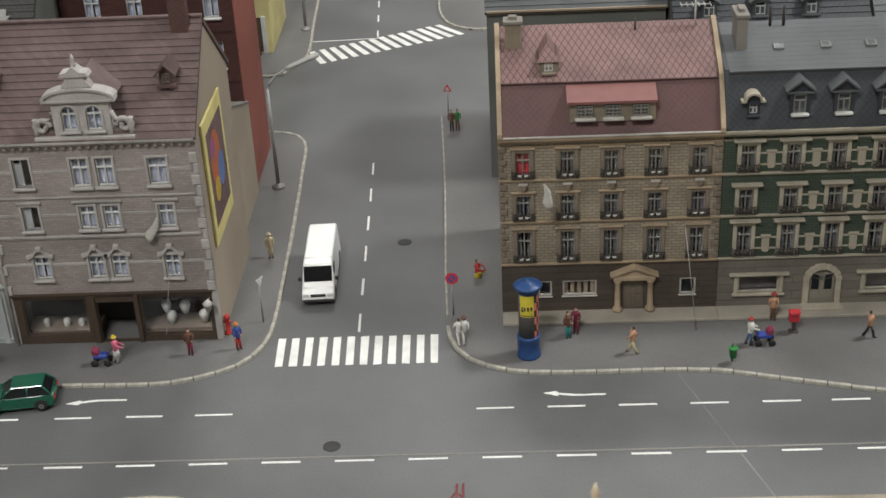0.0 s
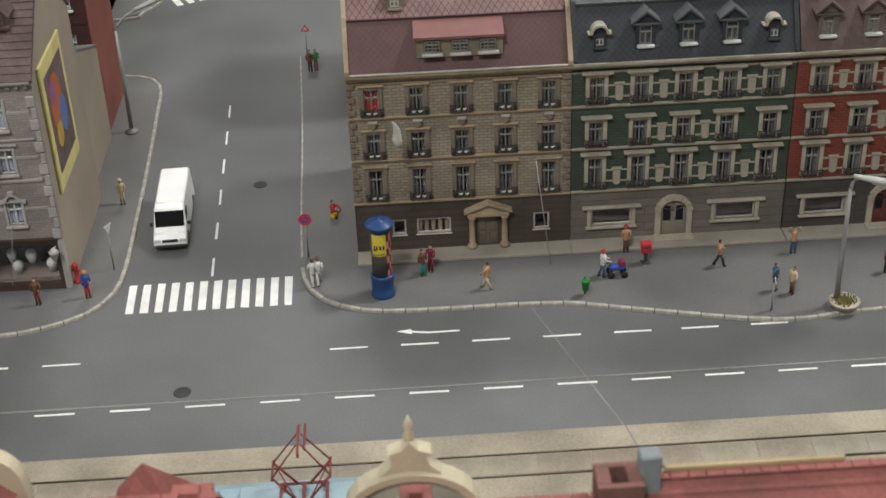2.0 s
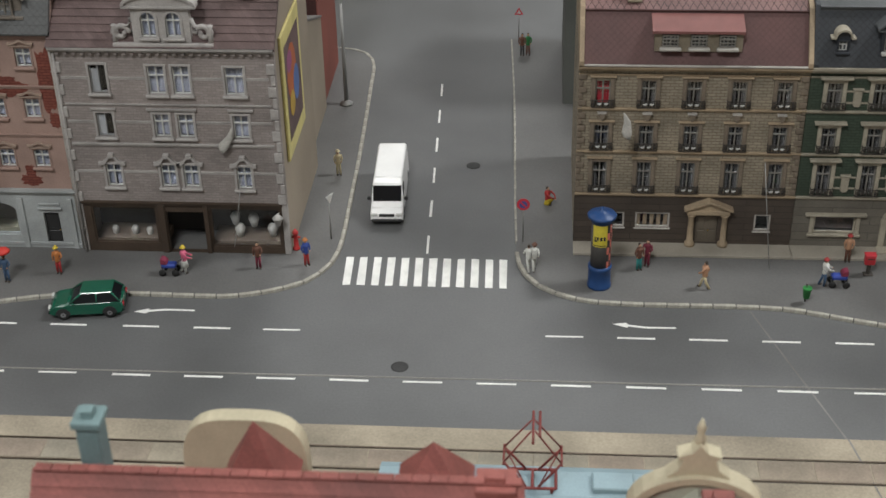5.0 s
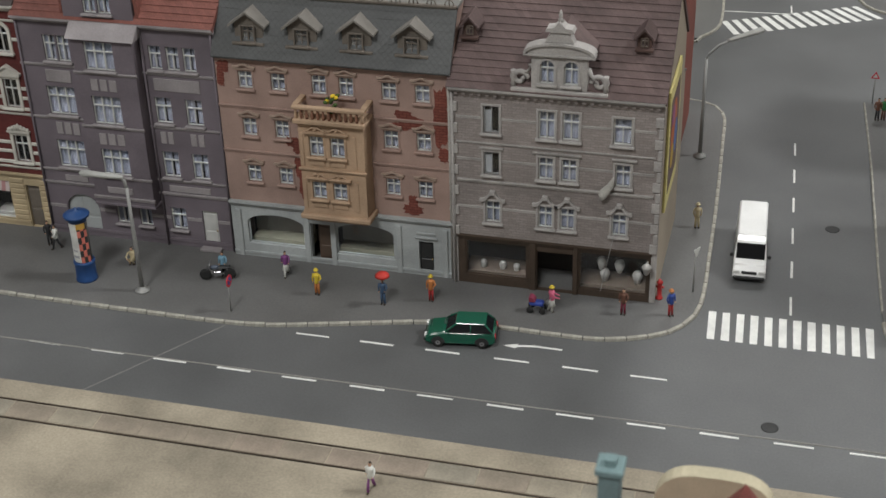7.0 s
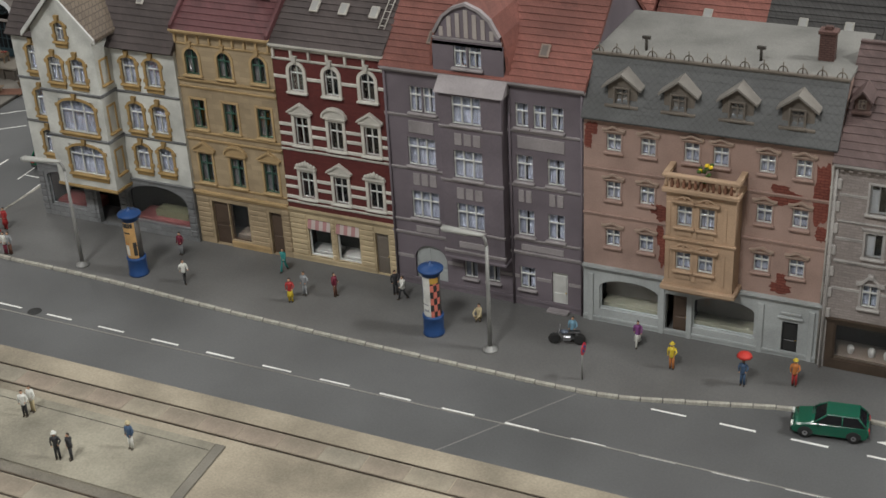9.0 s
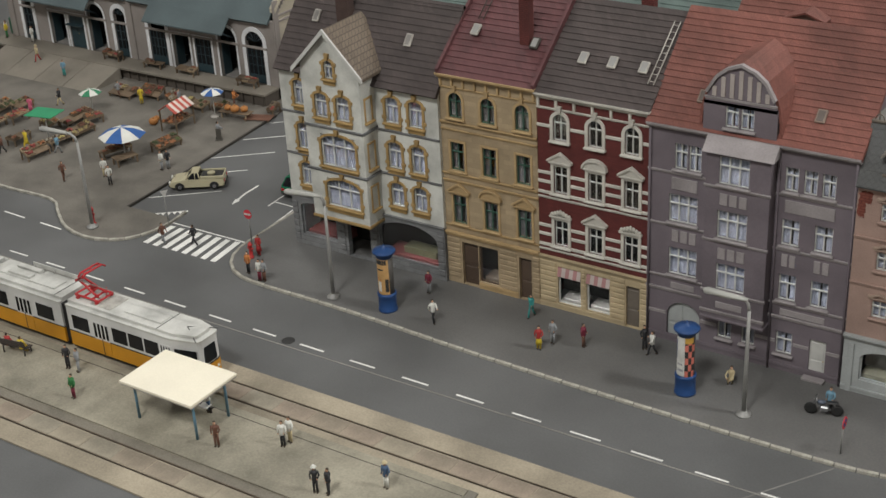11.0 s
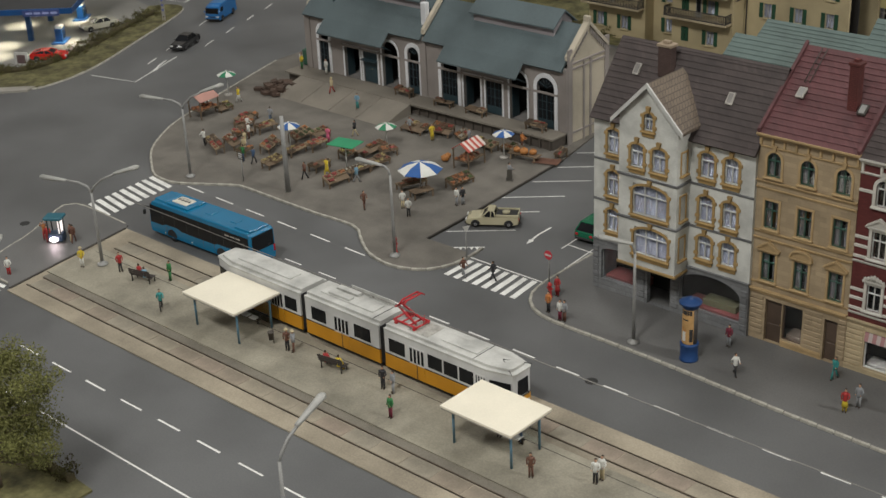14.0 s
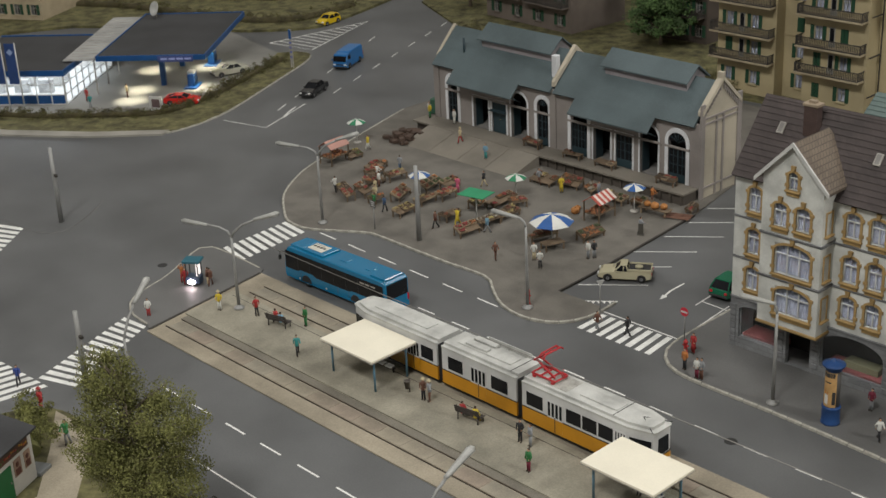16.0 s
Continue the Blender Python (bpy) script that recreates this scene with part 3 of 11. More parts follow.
def door(h, x, z, w, hh, m, y=0.14, panels=2, label=""):
    bm = B()
    bx(bm, x - w / 2, x + w / 2, y, y + 0.08, z, z + hh, bevel=0.01)
    d = part("door", bm, m, h, label)
    for i in range(panels):
        a = x - w / 2 + w * i / panels
        for z0, z1 in ((0.12, 0.42), (0.48, 0.92)):
            box_part("door_panel", d, a + 0.1, a + w / panels - 0.1, y - 0.035, y + 0.02, z + hh * z0, z + hh * z1, m, 0.02)
    bm = B()
    blob(bm, (x + w * 0.38 if panels == 1 else x + 0.1, y - 0.07, z + hh * 0.45), (0.05, 0.05, 0.05))
    part("handle", bm, mat("brass", (0.5, 0.35, 0.12), 0.3, metal=1.0), d)
    return d


def shop_window(h, x0, x1, z0, z1, m, y=0.12, bars=(), arch=0.0):
    bm = B()
    f = 0.09
    bx(bm, x0, x0 + f, y, y + 0.1, z0, z1)
    bx(bm, x1 - f, x1, y, y + 0.1, z0, z1)
    bx(bm, x0 + f, x1 - f, y, y + 0.1, z0, z0 + f)
    bx(bm, x0 + f, x1 - f, y, y + 0.1, z1 - f, z1)
    for b in bars:
        bx(bm, b - 0.05, b + 0.05, y - 0.01, y + 0.1, z0 + f, z1 - f)
    if arch:
        arc_fill(bm, x0, x1, z1, arch, y - 0.02, y + 0.11)
    s = part("shop_window", bm, m, h)
    bm = B()
    bx(bm, x0 + 0.02, x1 - 0.02, y + 0.04, y + 0.06, z0 + 0.02, z1 - 0.02)
    p = part("pane", bm, PANE, s)
    p.visible_shadow = False
    return s

# ---- the western row of houses ----
def house_root(name, x0, yf, label):
    return thing(name, x0, yf, 0.15, 0, label, "house", "town houses")


def grey_house():
    x0, w, D, E, R = -11.3, 11.3, 10.0, 12.05, 16.5
    h = house_root("town_house", x0, 0.0, "weathered grey brick corner house with brown tiled roof and a shop")
    brick = mat("grey_brick", (0.3, 0.264, 0.25), 0.8, var=0.2, scale=1.2, pattern="brick", size=(0.42, 0.15), mortar=0.02, col2=(0.75, 0.74, 0.73), bump=0.4)
    trim = mat("grey_stone_trim", (0.37, 0.35, 0.335), 0.75, var=0.2, scale=2.5, bump=0.2)
    wood = mat("dark_shop_wood", (0.06, 0.042, 0.03), 0.55, var=0.2, scale=4)
    plaster = mat("tan_plaster", (0.33, 0.28, 0.22), 0.8, var=0.12, scale=0.6, bump=0.1, grime=0.2)
    roof = mat("brown_tiles", (0.118, 0.08, 0.076), 0.65, var=0.2, scale=2, pattern="brick", size=(0.34, 0.4), mortar=0.012, col2=(0.75, 0.75, 0.75))
    wins = []
    for xs, ww, z, hh, lin, bars, cur in (
            ((2.25,), 0.85, 9.45, 1.55, None, "two", None), ((5.22, 6.5), 0.86, 9.4, 1.55, None, "cross", "lace"), ((9.2,), 0.95, 9.4, 1.5, None, "T", "lace"),
            ((2.25,), 0.85, 6.98, 1.35, None, "two", None), ((5.2, 6.45), 0.8, 6.98, 1.3, None, "cross", "lace"), ((9.3,), 0.8, 6.95, 1.3, None, "cross", "lace"),
            ((2.3,), 0.8, 4.05, 1.3, "swan", "cross", "side"), ((5.2, 6.4), 0.78, 4.05, 1.3, "swan", "cross", "lace"), ((9.2,), 0.78, 4.0, 1.3, "swan", "cross", "lace")):
        for x in xs:
            wins.append((x, z, ww, hh))
            put_window(window_kit(ww, hh, WHITE if cur else mat("grey_sash", (0.3, 0.3, 0.3), 0.6), bars, cur, trim, 0.13, 0.06, trim, lin, trim), h, x, z)
    for z in (9.4, 6.98):
        bm = B()
        bx(bm, 1.9, 2.25, 0.0, 0.06, z + 0.08, z + (1.3 if z > 9 else 1.2))
        part("shutter_leaf", bm, mat("grey_sash", (0.3, 0.3, 0.3), 0.6), h, m=at(0, 0, 0, 4))
    holes = [(x - a / 2, x + a / 2, z, z + b) for x, z, a, b in wins]
    shop = [(0.7, 4.2, 0.55, 2.75), (4.75, 6.75, 0.02, 2.5), (7.1, 10.85, 0.4, 2.75)]
    part("front_wall", wall_bm(0, w, 3.05, E, holes), brick, h)
    part("shop_front", wall_bm(0.3, w - 0.3, 0, 3.05, shop, 0.3, 0.05), wood, h, "dark brown wooden shop front")
    for a, b, c, d in (shop[0], shop[2]):
        shop_window(h, a, b, c, d, wood)
    bm = B()
    bx(bm, 0.5, 4.4, 0.6, 2.2, 0.0, 0.5)
    bx(bm, 7.0, 10.9, 0.6, 2.2, 0.0, 0.45)
    part("display_shelf", bm, mat("shop_shelf", (0.16, 0.12, 0.09), 0.7), h)
    for x, z, r in ((8.4, 0.95, 0.3), (9.2, 1.6, 0.3), (8.2, 1.7, 0.28), (10.2, 1.0, 0.3), (2.6, 0.8, 0.22), (3.4, 0.75, 0.2), (1.5, 0.8, 0.2)):
        bm = B()
        lathe(bm, [(r * 0.5, z - 0.5), (r * 0.8, z - 0.2), (r, z), (r * 0.7, z + r * 0.7), (r * 0.2, z + r)], 10, x, 1.1)
        part("display_jar", bm, mat("pale_ware", (0.4, 0.37, 0.33), 0.5), h)
    box_part("entrance_pillar", h, 4.35, 4.7, -0.08, 0.4, 0, 3.0, wood)
    box_part("entrance_pillar", h, 6.78, 7.05, -0.08, 0.4, 0, 3.0, wood)
    band(h, "shop_cornice", 0.25, w - 0.25, 2.95, 0.2, 0.14, wood)
    box_part("corner_post", h, 0, 0.3, 0.0, 0.36, 0, 3.05, trim)
    box_part("corner_post", h, w - 0.3, w, 0.0, 0.36, 0, 3.05, trim)
    for z, hh, p in ((6.45, 0.18, 0.14), (8.75, 0.12, 0.1), (4.85, 0.16, 0.06), (7.75, 0.16, 0.06), (10.2, 0.16, 0.06)):
        last = 0.35
        cuts = sorted((x - a / 2 - 0.14, x + a / 2 + 0.14) for x, zz, a, b in wins if zz - 0.1 < z < zz + b + 0.15)
        for a, b in cuts + [(w - 0.35, 0)]:
            if a - last > 0.3:
                band(h, "string_course", last, a, z, hh, p, trim)
            last = b
    for a, b in ((1.6, 2.9), (4.5, 7.1), (8.7, 10.0)):
        band(h, "window_cornice", a, b, 8.45, 0.16, 0.16, trim)
    quoins(h, 0.02, 0.42, 3.1, 11.4, trim)
    quoins(h, w - 0.02, w - 0.42, 3.1, 11.4, trim)
    band(h, "cornice", -0.02, w + 0.02, 11.75, 0.3, 0.38, trim)
    for i in range(26):
        x = 0.3 + i * 0.425
        box_part("dentil", h, x, x + 0.18, -0.2, 0.03, 11.62, 11.75, brick, 0)
    shell(h, w, D, E, plaster, R)
    part("roof", roof_bm(w, -0.35, E, D / 2, R, 0.1), roof, h, "brown roof of stepped tile courses")
    part("roof", roof_bm(w, D + 0.3, E, D / 2, R, 0.1), roof, h)
    box_part("ridge", h, -0.1, w + 0.1, D / 2 - 0.15, D / 2 + 0.15, R - 0.03, R + 0.12, roof)
    # the ornate gable over the middle
    g = part("gable", wall_bm(4.4, 7.3, 12.25, 14.2, [(4.85, 5.6, 12.55, 13.85), (6.1, 6.85, 12.55, 13.85)], 0.4, -0.1), trim, h, "ornate grey gable with two arched windows")
    for x in (5.22, 6.47):
        put_window(window_kit(0.75, 1.3, WHITE, "cross", "lace", trim, 0.12, 0.05, trim, arch=0.37), g, x, 12.55, -0.1)
    bm = B()
    bx(bm, 3.35, 8.4, -0.32, 0.35, 12.02, 12.28, bevel=0.04)
    part("gable_base", bm, trim, g)
    bm = B()
    arc = [(5.85 + 1.7 * math.cos(math.pi * i / 14), 14.22 + 0.5 * math.sin(math.pi * i / 14)) for i in range(15)]
    ext(bm, arc, "y", -0.2, 0.5)
    ext(bm, [(5.85 + 1.85 * math.cos(math.pi * i / 14), 14.26 + 0.58 * math.sin(math.pi * i / 14)) for i in range(15)] + arc[::-1], "y", -0.32, 0.5)
    bx(bm, 4.0, 7.7, -0.3, 0.4, 14.08, 14.22, bevel=0.03)
    part("gable_arch", bm, trim, g)
    bm = B()
    ext(bm, [(5.1, 14.85), (6.6, 14.85), (6.5, 15.05), (6.35, 15.2), (6.3, 15.45), (5.4, 15.45), (5.35, 15.2), (5.2, 15.05)], "y", -0.15, 0.45)
    ext(bm, [(5.1, 15.42), (6.6, 15.42), (6.5, 15.6), (6.15, 15.66), (5.85, 15.95), (5.55, 15.66), (5.2, 15.6)], "y", -0.25, 0.5)
    lathe(bm, [(0.12, 15.88), (0.15, 16.0), (0.07, 16.12), (0.12, 16.24), (0.03, 16.5)], 8, 5.85, 0.1)
    part("gable_top", bm, trim, g)
    for s in (-1, 1):
        bm = B()
        cx = 5.85 + s * 1.95
        ring = []
        for i in range(22):
            a = math.pi * 2.2 * i / 21
            r = 0.42 - 0.3 * i / 21
            ring.append((cx + s * 0.1 + r * math.cos(a) * -s, 0.0, 12.75 + r * math.sin(a)))
        tube(bm, ring, 0.13, 6)
        tube(bm, [(5.85 + s * 1.5, 0, 13.5), (5.85 + s * 1.65, 0, 13.1), (5.85 + s * 2.05, 0, 13.05)], 0.12, 6)
        lathe(bm, [(0.17, 12.28), (0.12, 12.6), (0.2, 12.8), (0.12, 13.0), (0.16, 13.15)], 8, 5.85 + s * 2.4, 0)
        part("scroll", bm, trim, g)
    bm = B()
    ext(bm, [(4.15, 14.1), (7.55, 14.1), (5.85, 15.1)], "y", 0.5, 3.9)
    part("gable_roof", bm, roof, g)
    for x in (0.75, 9.9):
        gable_dormer(h, x, 1.55, 14.15, 0.7, 0.62, mat("russet_dormer", (0.09, 0.055, 0.047), 0.7), roof, window_kit(0.4, 0.5, mat("brown_dormer", (0.14, 0.11, 0.09), 0.7), "cross", None), 1.5, 0.4)
    chimney(h, 10.3, 4.6, 15.6, 17.9, mat("brown_brick", (0.13, 0.07, 0.06), 0.8, pattern="brick", size=(0.3, 0.12)), 0.9, 0.7)
    # painted hoarding on the side wall
    bm = B()
    bx(bm, w + 0.01, w + 0.16, 1.2, 6.4, 5.0, 12.0, bevel=0.03)
    s = part("hoarding", bm, paint((0.6, 0.53, 0.22), 0.6, "hoarding_yellow"), h, "yellow-framed painted hoarding")
    bm = B()
    bx(bm, w + 0.155, w + 0.175, 1.75, 5.9, 5.9, 11.2)
    part("picture", bm, mat("hoarding_picture", (0.09, 0.06, 0.06), 0.6, var=0.8, scale=3), s)
    for i, (a, b, r1, r2, col) in enumerate(((3.4, 9.2, 1.3, 1.6, (0.4, 0.12, 0.05)), (2.9, 10.0, 0.7, 0.6, (0.3, 0.1, 0.2)), (4.4, 8.2, 0.8, 1.0, (0.1, 0.16, 0.35)), (3.0, 7.6, 0.7, 0.7, (0.45, 0.3, 0.06)))):
        bm = B()
        ext(bm, [(a + r1 * math.cos(k * math.pi / 6 + i), b + r2 * math.sin(k * math.pi / 6 + i)) for k in range(12)], "x", w + 0.17, w + 0.185 + 0.004 * i)
        part("painted_shape", bm, paint(col, 0.6), s)
    downpipe(h, 0.15, 0.0, 11.7, trim)
    # lantern bracket at the corner
    bm = B()
    tube(bm, [(w - 0.45, 0, 2.6), (w - 0.45, -0.5, 2.75)], 0.04, 5)
    lathe(bm, [(0.12, 2.1), (0.26, 2.5), (0.3, 2.55), (0.05, 2.8)], 6, w - 0.45, -0.5)
    part("wall_lantern", bm, mat("pale_metal", (0.45, 0.44, 0.42), 0.5), h)
    return h


def pink_house():
    x0, w, D, E = -24.6, 13.3, 10.0, 12.6
    h = house_root("town_house", x0, 0.3, "crumbling pink plaster house with slate mansard roof and a bay")
    pink = mat("pink_plaster", (0.325, 0.225, 0.19), 0.85, var=0.15, scale=1.6, bump=0.15, grime=0.25)
    ochre = mat("ochre_plaster", (0.41, 0.285, 0.19), 0.8, var=0.15, scale=2, bump=0.2, grime=0.25)
    brick = mat("bare_red_brick", (0.2, 0.062, 0.046), 0.85, var=0.2, scale=2, pattern="brick", size=(0.4, 0.16), mortar=0.025, col2=(0.6, 0.5, 0.45), bump=0.5)
    pale = mat("pale_grey_stone", (0.365, 0.385, 0.385), 0.75, var=0.12, scale=2, bump=0.15)
    slate = diamond("blue_slate", (0.077, 0.079, 0.079), 0.36, line=0.72)
    drab = mat("drab_trim", (0.145, 0.125, 0.105), 0.8, var=0.2, scale=2)
    moulding = mat("beige_moulding", (0.34, 0.255, 0.205), 0.8, var=0.15, scale=3)
    wins = []
    for z, hh in (((10.7, 1.0), (7.83, 1.06), (4.95, 1.02))):
        for x in (1.7, 3.6, 9.9, 11.75):
            wins.append((x - 0.4, x + 0.4, z, z + hh))
            put_window(window_kit(0.8, hh, WHITE, "cross", "lace", pink, 0.1, 0.04, pink, "ogee", moulding), h, x, z)
    for x in (5.95, 7.5):
        wins.append((x - 0.4, x + 0.4, 10.7, 11.8))
        put_window(window_kit(0.8, 1.1, WHITE, "cross", "lace", pink, 0.1, 0.04, pink, "ogee", moulding), h, x, 10.7)
    part("front_wall", wall_bm(0, w, 3.55, E, wins), pink, h)
    ground = [(0.95, 4.4, 0.85, 2.85), (4.8, 6.05, 0.02, 2.6), (6.3, 9.8, 0.75, 2.85), (11.25, 12.1, 0.1, 2.2)]
    bm = wall_bm(0, w, 0, 3.55, ground, 0.4, -0.05)
    arc_fill(bm, 0.95, 4.4, 2.85, 0.6, -0.05, 0.35)
    arc_fill(bm, 6.3, 9.8, 2.85, 0.6, -0.05, 0.35)
    part("shop_front", bm, pale, h, "pale grey shop front with two arched windows")
    for a, b, c, d in (ground[0], ground[2]):
        shop_window(h, a, b, c, d, pale, 0.1)
        bm = B()
        bx(bm, a, b, 0.5, 2.0, 0.3, c + 0.15)
        part("display_floor", bm, mat("display_cream", (0.27, 0.25, 0.18), 0.7), h)
        box_part("display_back", h, a - 0.1, b + 0.1, 1.45, 1.55, c + 0.15, 3.4, mat("display_wall", (0.21, 0.185, 0.155), 0.8, var=0.1), 0)
    door(h, 5.6, 0.05, 0.85, 2.45, mat("brown_door", (0.08, 0.055, 0.04), 0.5), 0.25, 1)
    door(h, 11.67, 0.1, 0.85, 2.1, mat("black_door", (0.03, 0.03, 0.03), 0.4), 0.15, 1)
    for x in (0.45, 4.6, 6.18, 10.1, 12.8):
        box_part("pilaster", h, x - 0.16, x + 0.16, -0.16, -0.05, 0.0, 3.1, pale, 0.03)
    box_part("door_hood", h, 11.0, 12.35, -0.2, -0.04, 2.42, 2.54, pale)
    box_part("door_hood", h, 11.1, 12.25, -0.13, -0.04, 2.66, 2.8, pale)
    band(h, "shop_cornice", -0.02, w, 3.35, 0.3, 0.28, pale)
    band(h, "base_course", 0, w, 0.0, 0.35, 0.14, pale)
    for z in (6.75, 9.5):
        band(h, "string_course", 0, 4.9, z, 0.18, 0.12, pink)
        band(h, "string_course", 8.8, w, z, 0.18, 0.12, pink)
    # bare brick where the plaster has fallen
    for a, b, c, d in ((0.02, 0.5, 10.6, 12.0), (0.02, 0.85, 11.5, 12.3), (w - 1.05, w - 0.02, 8.0, 11.9), (w - 0.8, w - 0.05, 7.2, 8.2), (9.7, 11.6, 9.1, 9.45), (10.2, 11.9, 8.95, 9.9), (10.1, 11.2, 9.6, 10.2),
                       (4.05, 4.9, 6.9, 7.9), (3.7, 4.75, 7.3, 8.0), (4.3, 4.95, 4.0, 6.3), (4.15, 4.6, 5.4, 6.9), (10.35, 11.6, 3.8, 4.5), (10.7, 11.3, 4.3, 5.1)):
        n = random.Random(int(a * 100 + c * 7))
        cx, cz = (a + b) / 2, (c + d) / 2
        pts = []
        for k in range(30):
            t = 2 * math.pi * k / 30
            q = (abs(math.cos(t)) ** 4 + abs(math.sin(t)) ** 4) ** -0.25 * n.uniform(0.68, 1.0)
            pts.append((cx + q * math.cos(t) * (b - a) / 2, cz + q * math.sin(t) * (d - c) / 2))
        bm = B()
        ext(bm, pts, "y", -0.022 - 0.003 * n.random(), 0.03)
        part("bare_brick_patch", bm, brick, h)
    # projecting bay with its balcony
    b = part("bay", wall_bm(5.05, 8.75, 4.0, 9.75, [(5.65, 6.45, 5.0, 6.05), (6.85, 7.65, 5.0, 6.05), (5.65, 6.45, 7.6, 8.8), (6.85, 7.65, 7.6, 8.8)], 0.3, -1.3), ochre, h, "ochre projecting bay with a balcony on top")
    for x in (6.05, 7.25):
        put_window(window_kit(0.8, 1.05, WHITE, "cross", "lace", ochre, 0.12, 0.07, ochre, "flat", ochre), b, x, 5.0, -1.3)
        put_window(window_kit(0.8, 1.2, WHITE, "cross", "lace", ochre, 0.12, 0.07, ochre, "flat", ochre), b, x, 7.6, -1.3)
        box_part("apron_panel", b, x - 0.42, x + 0.42, -1.36, -1.28, 4.45, 4.8, ochre)
        box_part("apron_panel", b, x - 0.42, x + 0.42, -1.36, -1.28, 7.05, 7.4, ochre)
    for x in (5.05, 8.45):
        box_part("bay_side", b, x, x + 0.3, -1.0, 0.0, 4.0, 9.75, ochre, 0)
    band(b, "bay_band", 4.95, 8.85, 6.7, 0.16, 0.14, ochre, -1.3)
    for z in (6.32, 9.12):
        for cx in (6.05, 7.25):
            bm = B()
            for sd in (-1, 1):
                tube(bm, [(cx + sd * 0.6, -1.36, z), (cx + sd * 0.4, -1.38, z + 0.04), (cx + sd * 0.2, -1.4, z + 0.2), (cx, -1.4, z + 0.24)], 0.055, 6)
            blob(bm, (cx, -1.38, z + 0.1), (0.11, 0.07, 0.1))
            part("scroll_ornament", bm, ochre, b)
    for x in (5.2, 6.65, 8.2):
        for z0, z1 in ((4.35, 6.2), (7.0, 8.95)):
            box_part("bay_pilaster", b, x - 0.11, x + 0.11, -1.35, -1.28, z0, z1, ochre, 0.02)
    bm = B()
    bx(bm, 4.85, 8.95, -1.5, 0, 3.7, 4.0, bevel=0.06)
    bx(bm, 5.1, 8.7, -1.25, 0, 3.5, 3.7, bevel=0.06)
    part("bay_foot", bm, ochre, b)
    bm = B()
    bx(bm, 4.85, 8.95, -1.6, 0, 9.58, 9.85, bevel=0.05)
    part("balcony_slab", bm, ochre, b)
    bm = B()
    bx(bm, 4.85, 8.95, -1.58, -1.25, 10.42, 10.62, bevel=0.04)
    bx(bm, 4.85, 5.15, -1.25, 0, 10.42, 10.62)
    bx(bm, 8.65, 8.95, -1.25, 0, 10.42, 10.62)
    part("balcony_handrail", bm, ochre, b)
    for i in range(13):
        x = 5.03 + 3.75 * i / 12
        bm = B()
        lathe(bm, [(0.07, 9.84), (0.12, 10.0), (0.06, 10.25), (0.1, 10.43)], 6, x, -1.38)
        part("baluster", bm, mat("red_brown_baluster", (0.22, 0.11, 0.07), 0.8, var=0.2, scale=4) if 0 < i < 12 else ochre, b)
    bm = B()
    for i in range(26):
        blob(bm, (6.9 + random.uniform(-0.35, 0.35), -0.9 + random.uniform(-0.25, 0.25), 10.2 + random.random() * 0.9), (0.13, 0.13, 0.11), 0 if i % 3 else 1)
    lathe(bm, [(0.2, 9.9), (0.28, 10.25)], 8, 6.9, -0.9, 2)
    flower = solo("potted_plant", bm, [mat("leaf_green", (0.05, 0.09, 0.02), 0.8), paint((0.7, 0.5, 0.03), 0.7), paint((0.3, 0.12, 0.07))], "yellow flowering potted plant on the balcony", "plant", m=at(x0, 0.3, 0.15))
    band(h, "cornice", -0.05, w + 0.05, E - 0.16, 0.18, 0.36, slate)
    shell(h, w, D, E, pink)
    # mansard
    zt, yt = 15.6, 1.55
    part("roof", roof_bm(w, -0.3, E, yt, zt, 0.05, step=0.02), slate, h, "grey slate mansard slope")
    part("roof", roof_bm(w, D + 0.3, E, D - yt, zt, 0.05), slate, h)
    for x in (0, w - 0.25):
        bm = B()
        ext(bm, [(0, E - 0.2), (D, E - 0.2), (D - yt, zt), (yt, zt)], "x", x, x + 0.25)
        part("gable_wall", bm, pink, h)
    flat = mat("roof_felt_pale", (0.17, 0.167, 0.155), 0.9, var=0.2, scale=1.5)
    box_part("flat_roof", h, -0.05, w + 0.05, yt - 0.1, D - yt + 0.1, zt - 0.2, zt + 0.02, flat)
    box_part("crest_rail", h, -0.05, w + 0.05, yt - 0.2, yt + 0.02, zt - 0.05, zt + 0.1, drab)
    for i in range(14):
        x = 0.35 + i * 0.97
        bm = B()
        tube(bm, [(x + 0.24 * math.cos(math.pi * k / 8), yt - 0.1, zt + 0.1 + 0.3 * math.sin(math.pi * k / 8)) for k in range(9)], 0.035, 5)
        tube(bm, [(x, yt - 0.1, zt + 0.1), (x, yt - 0.1, zt + 0.62)], 0.035, 5)
        part("crest_finial", bm, drab, h)
    for x in (2.05, 5.1, 8.15, 11.2):
        gable_dormer(h, x, 0.1, 13.35, 1.6, 1.05, drab, mat("pale_dormer_roof", (0.2, 0.185, 0.165), 0.8), window_kit(0.68, 0.85, drab, "cross", None, drab, 0.1, 0.05, drab), 1.6, 0.6, 0.25)
    chimney(h, 11.7, 4.0, zt, zt + 1.6, mat("brown_brick", (0.13, 0.07, 0.06), 0.8), 0.8, 0.6)
    for x, y in ((2.6, 2.5), (8.6, 2.8)):
        bm = B()
        tube(bm, [(x, y, zt), (x, y, zt + 0.7)], 0.08, 6)
        bx(bm, x - 0.22, x + 0.22, y - 0.08, y + 0.08, zt + 0.65, zt + 0.8)
        part("vent_pipe", bm, DARK, h)
    downpipe(h, w - 0.1, 0, 12, GREYST)
    return h


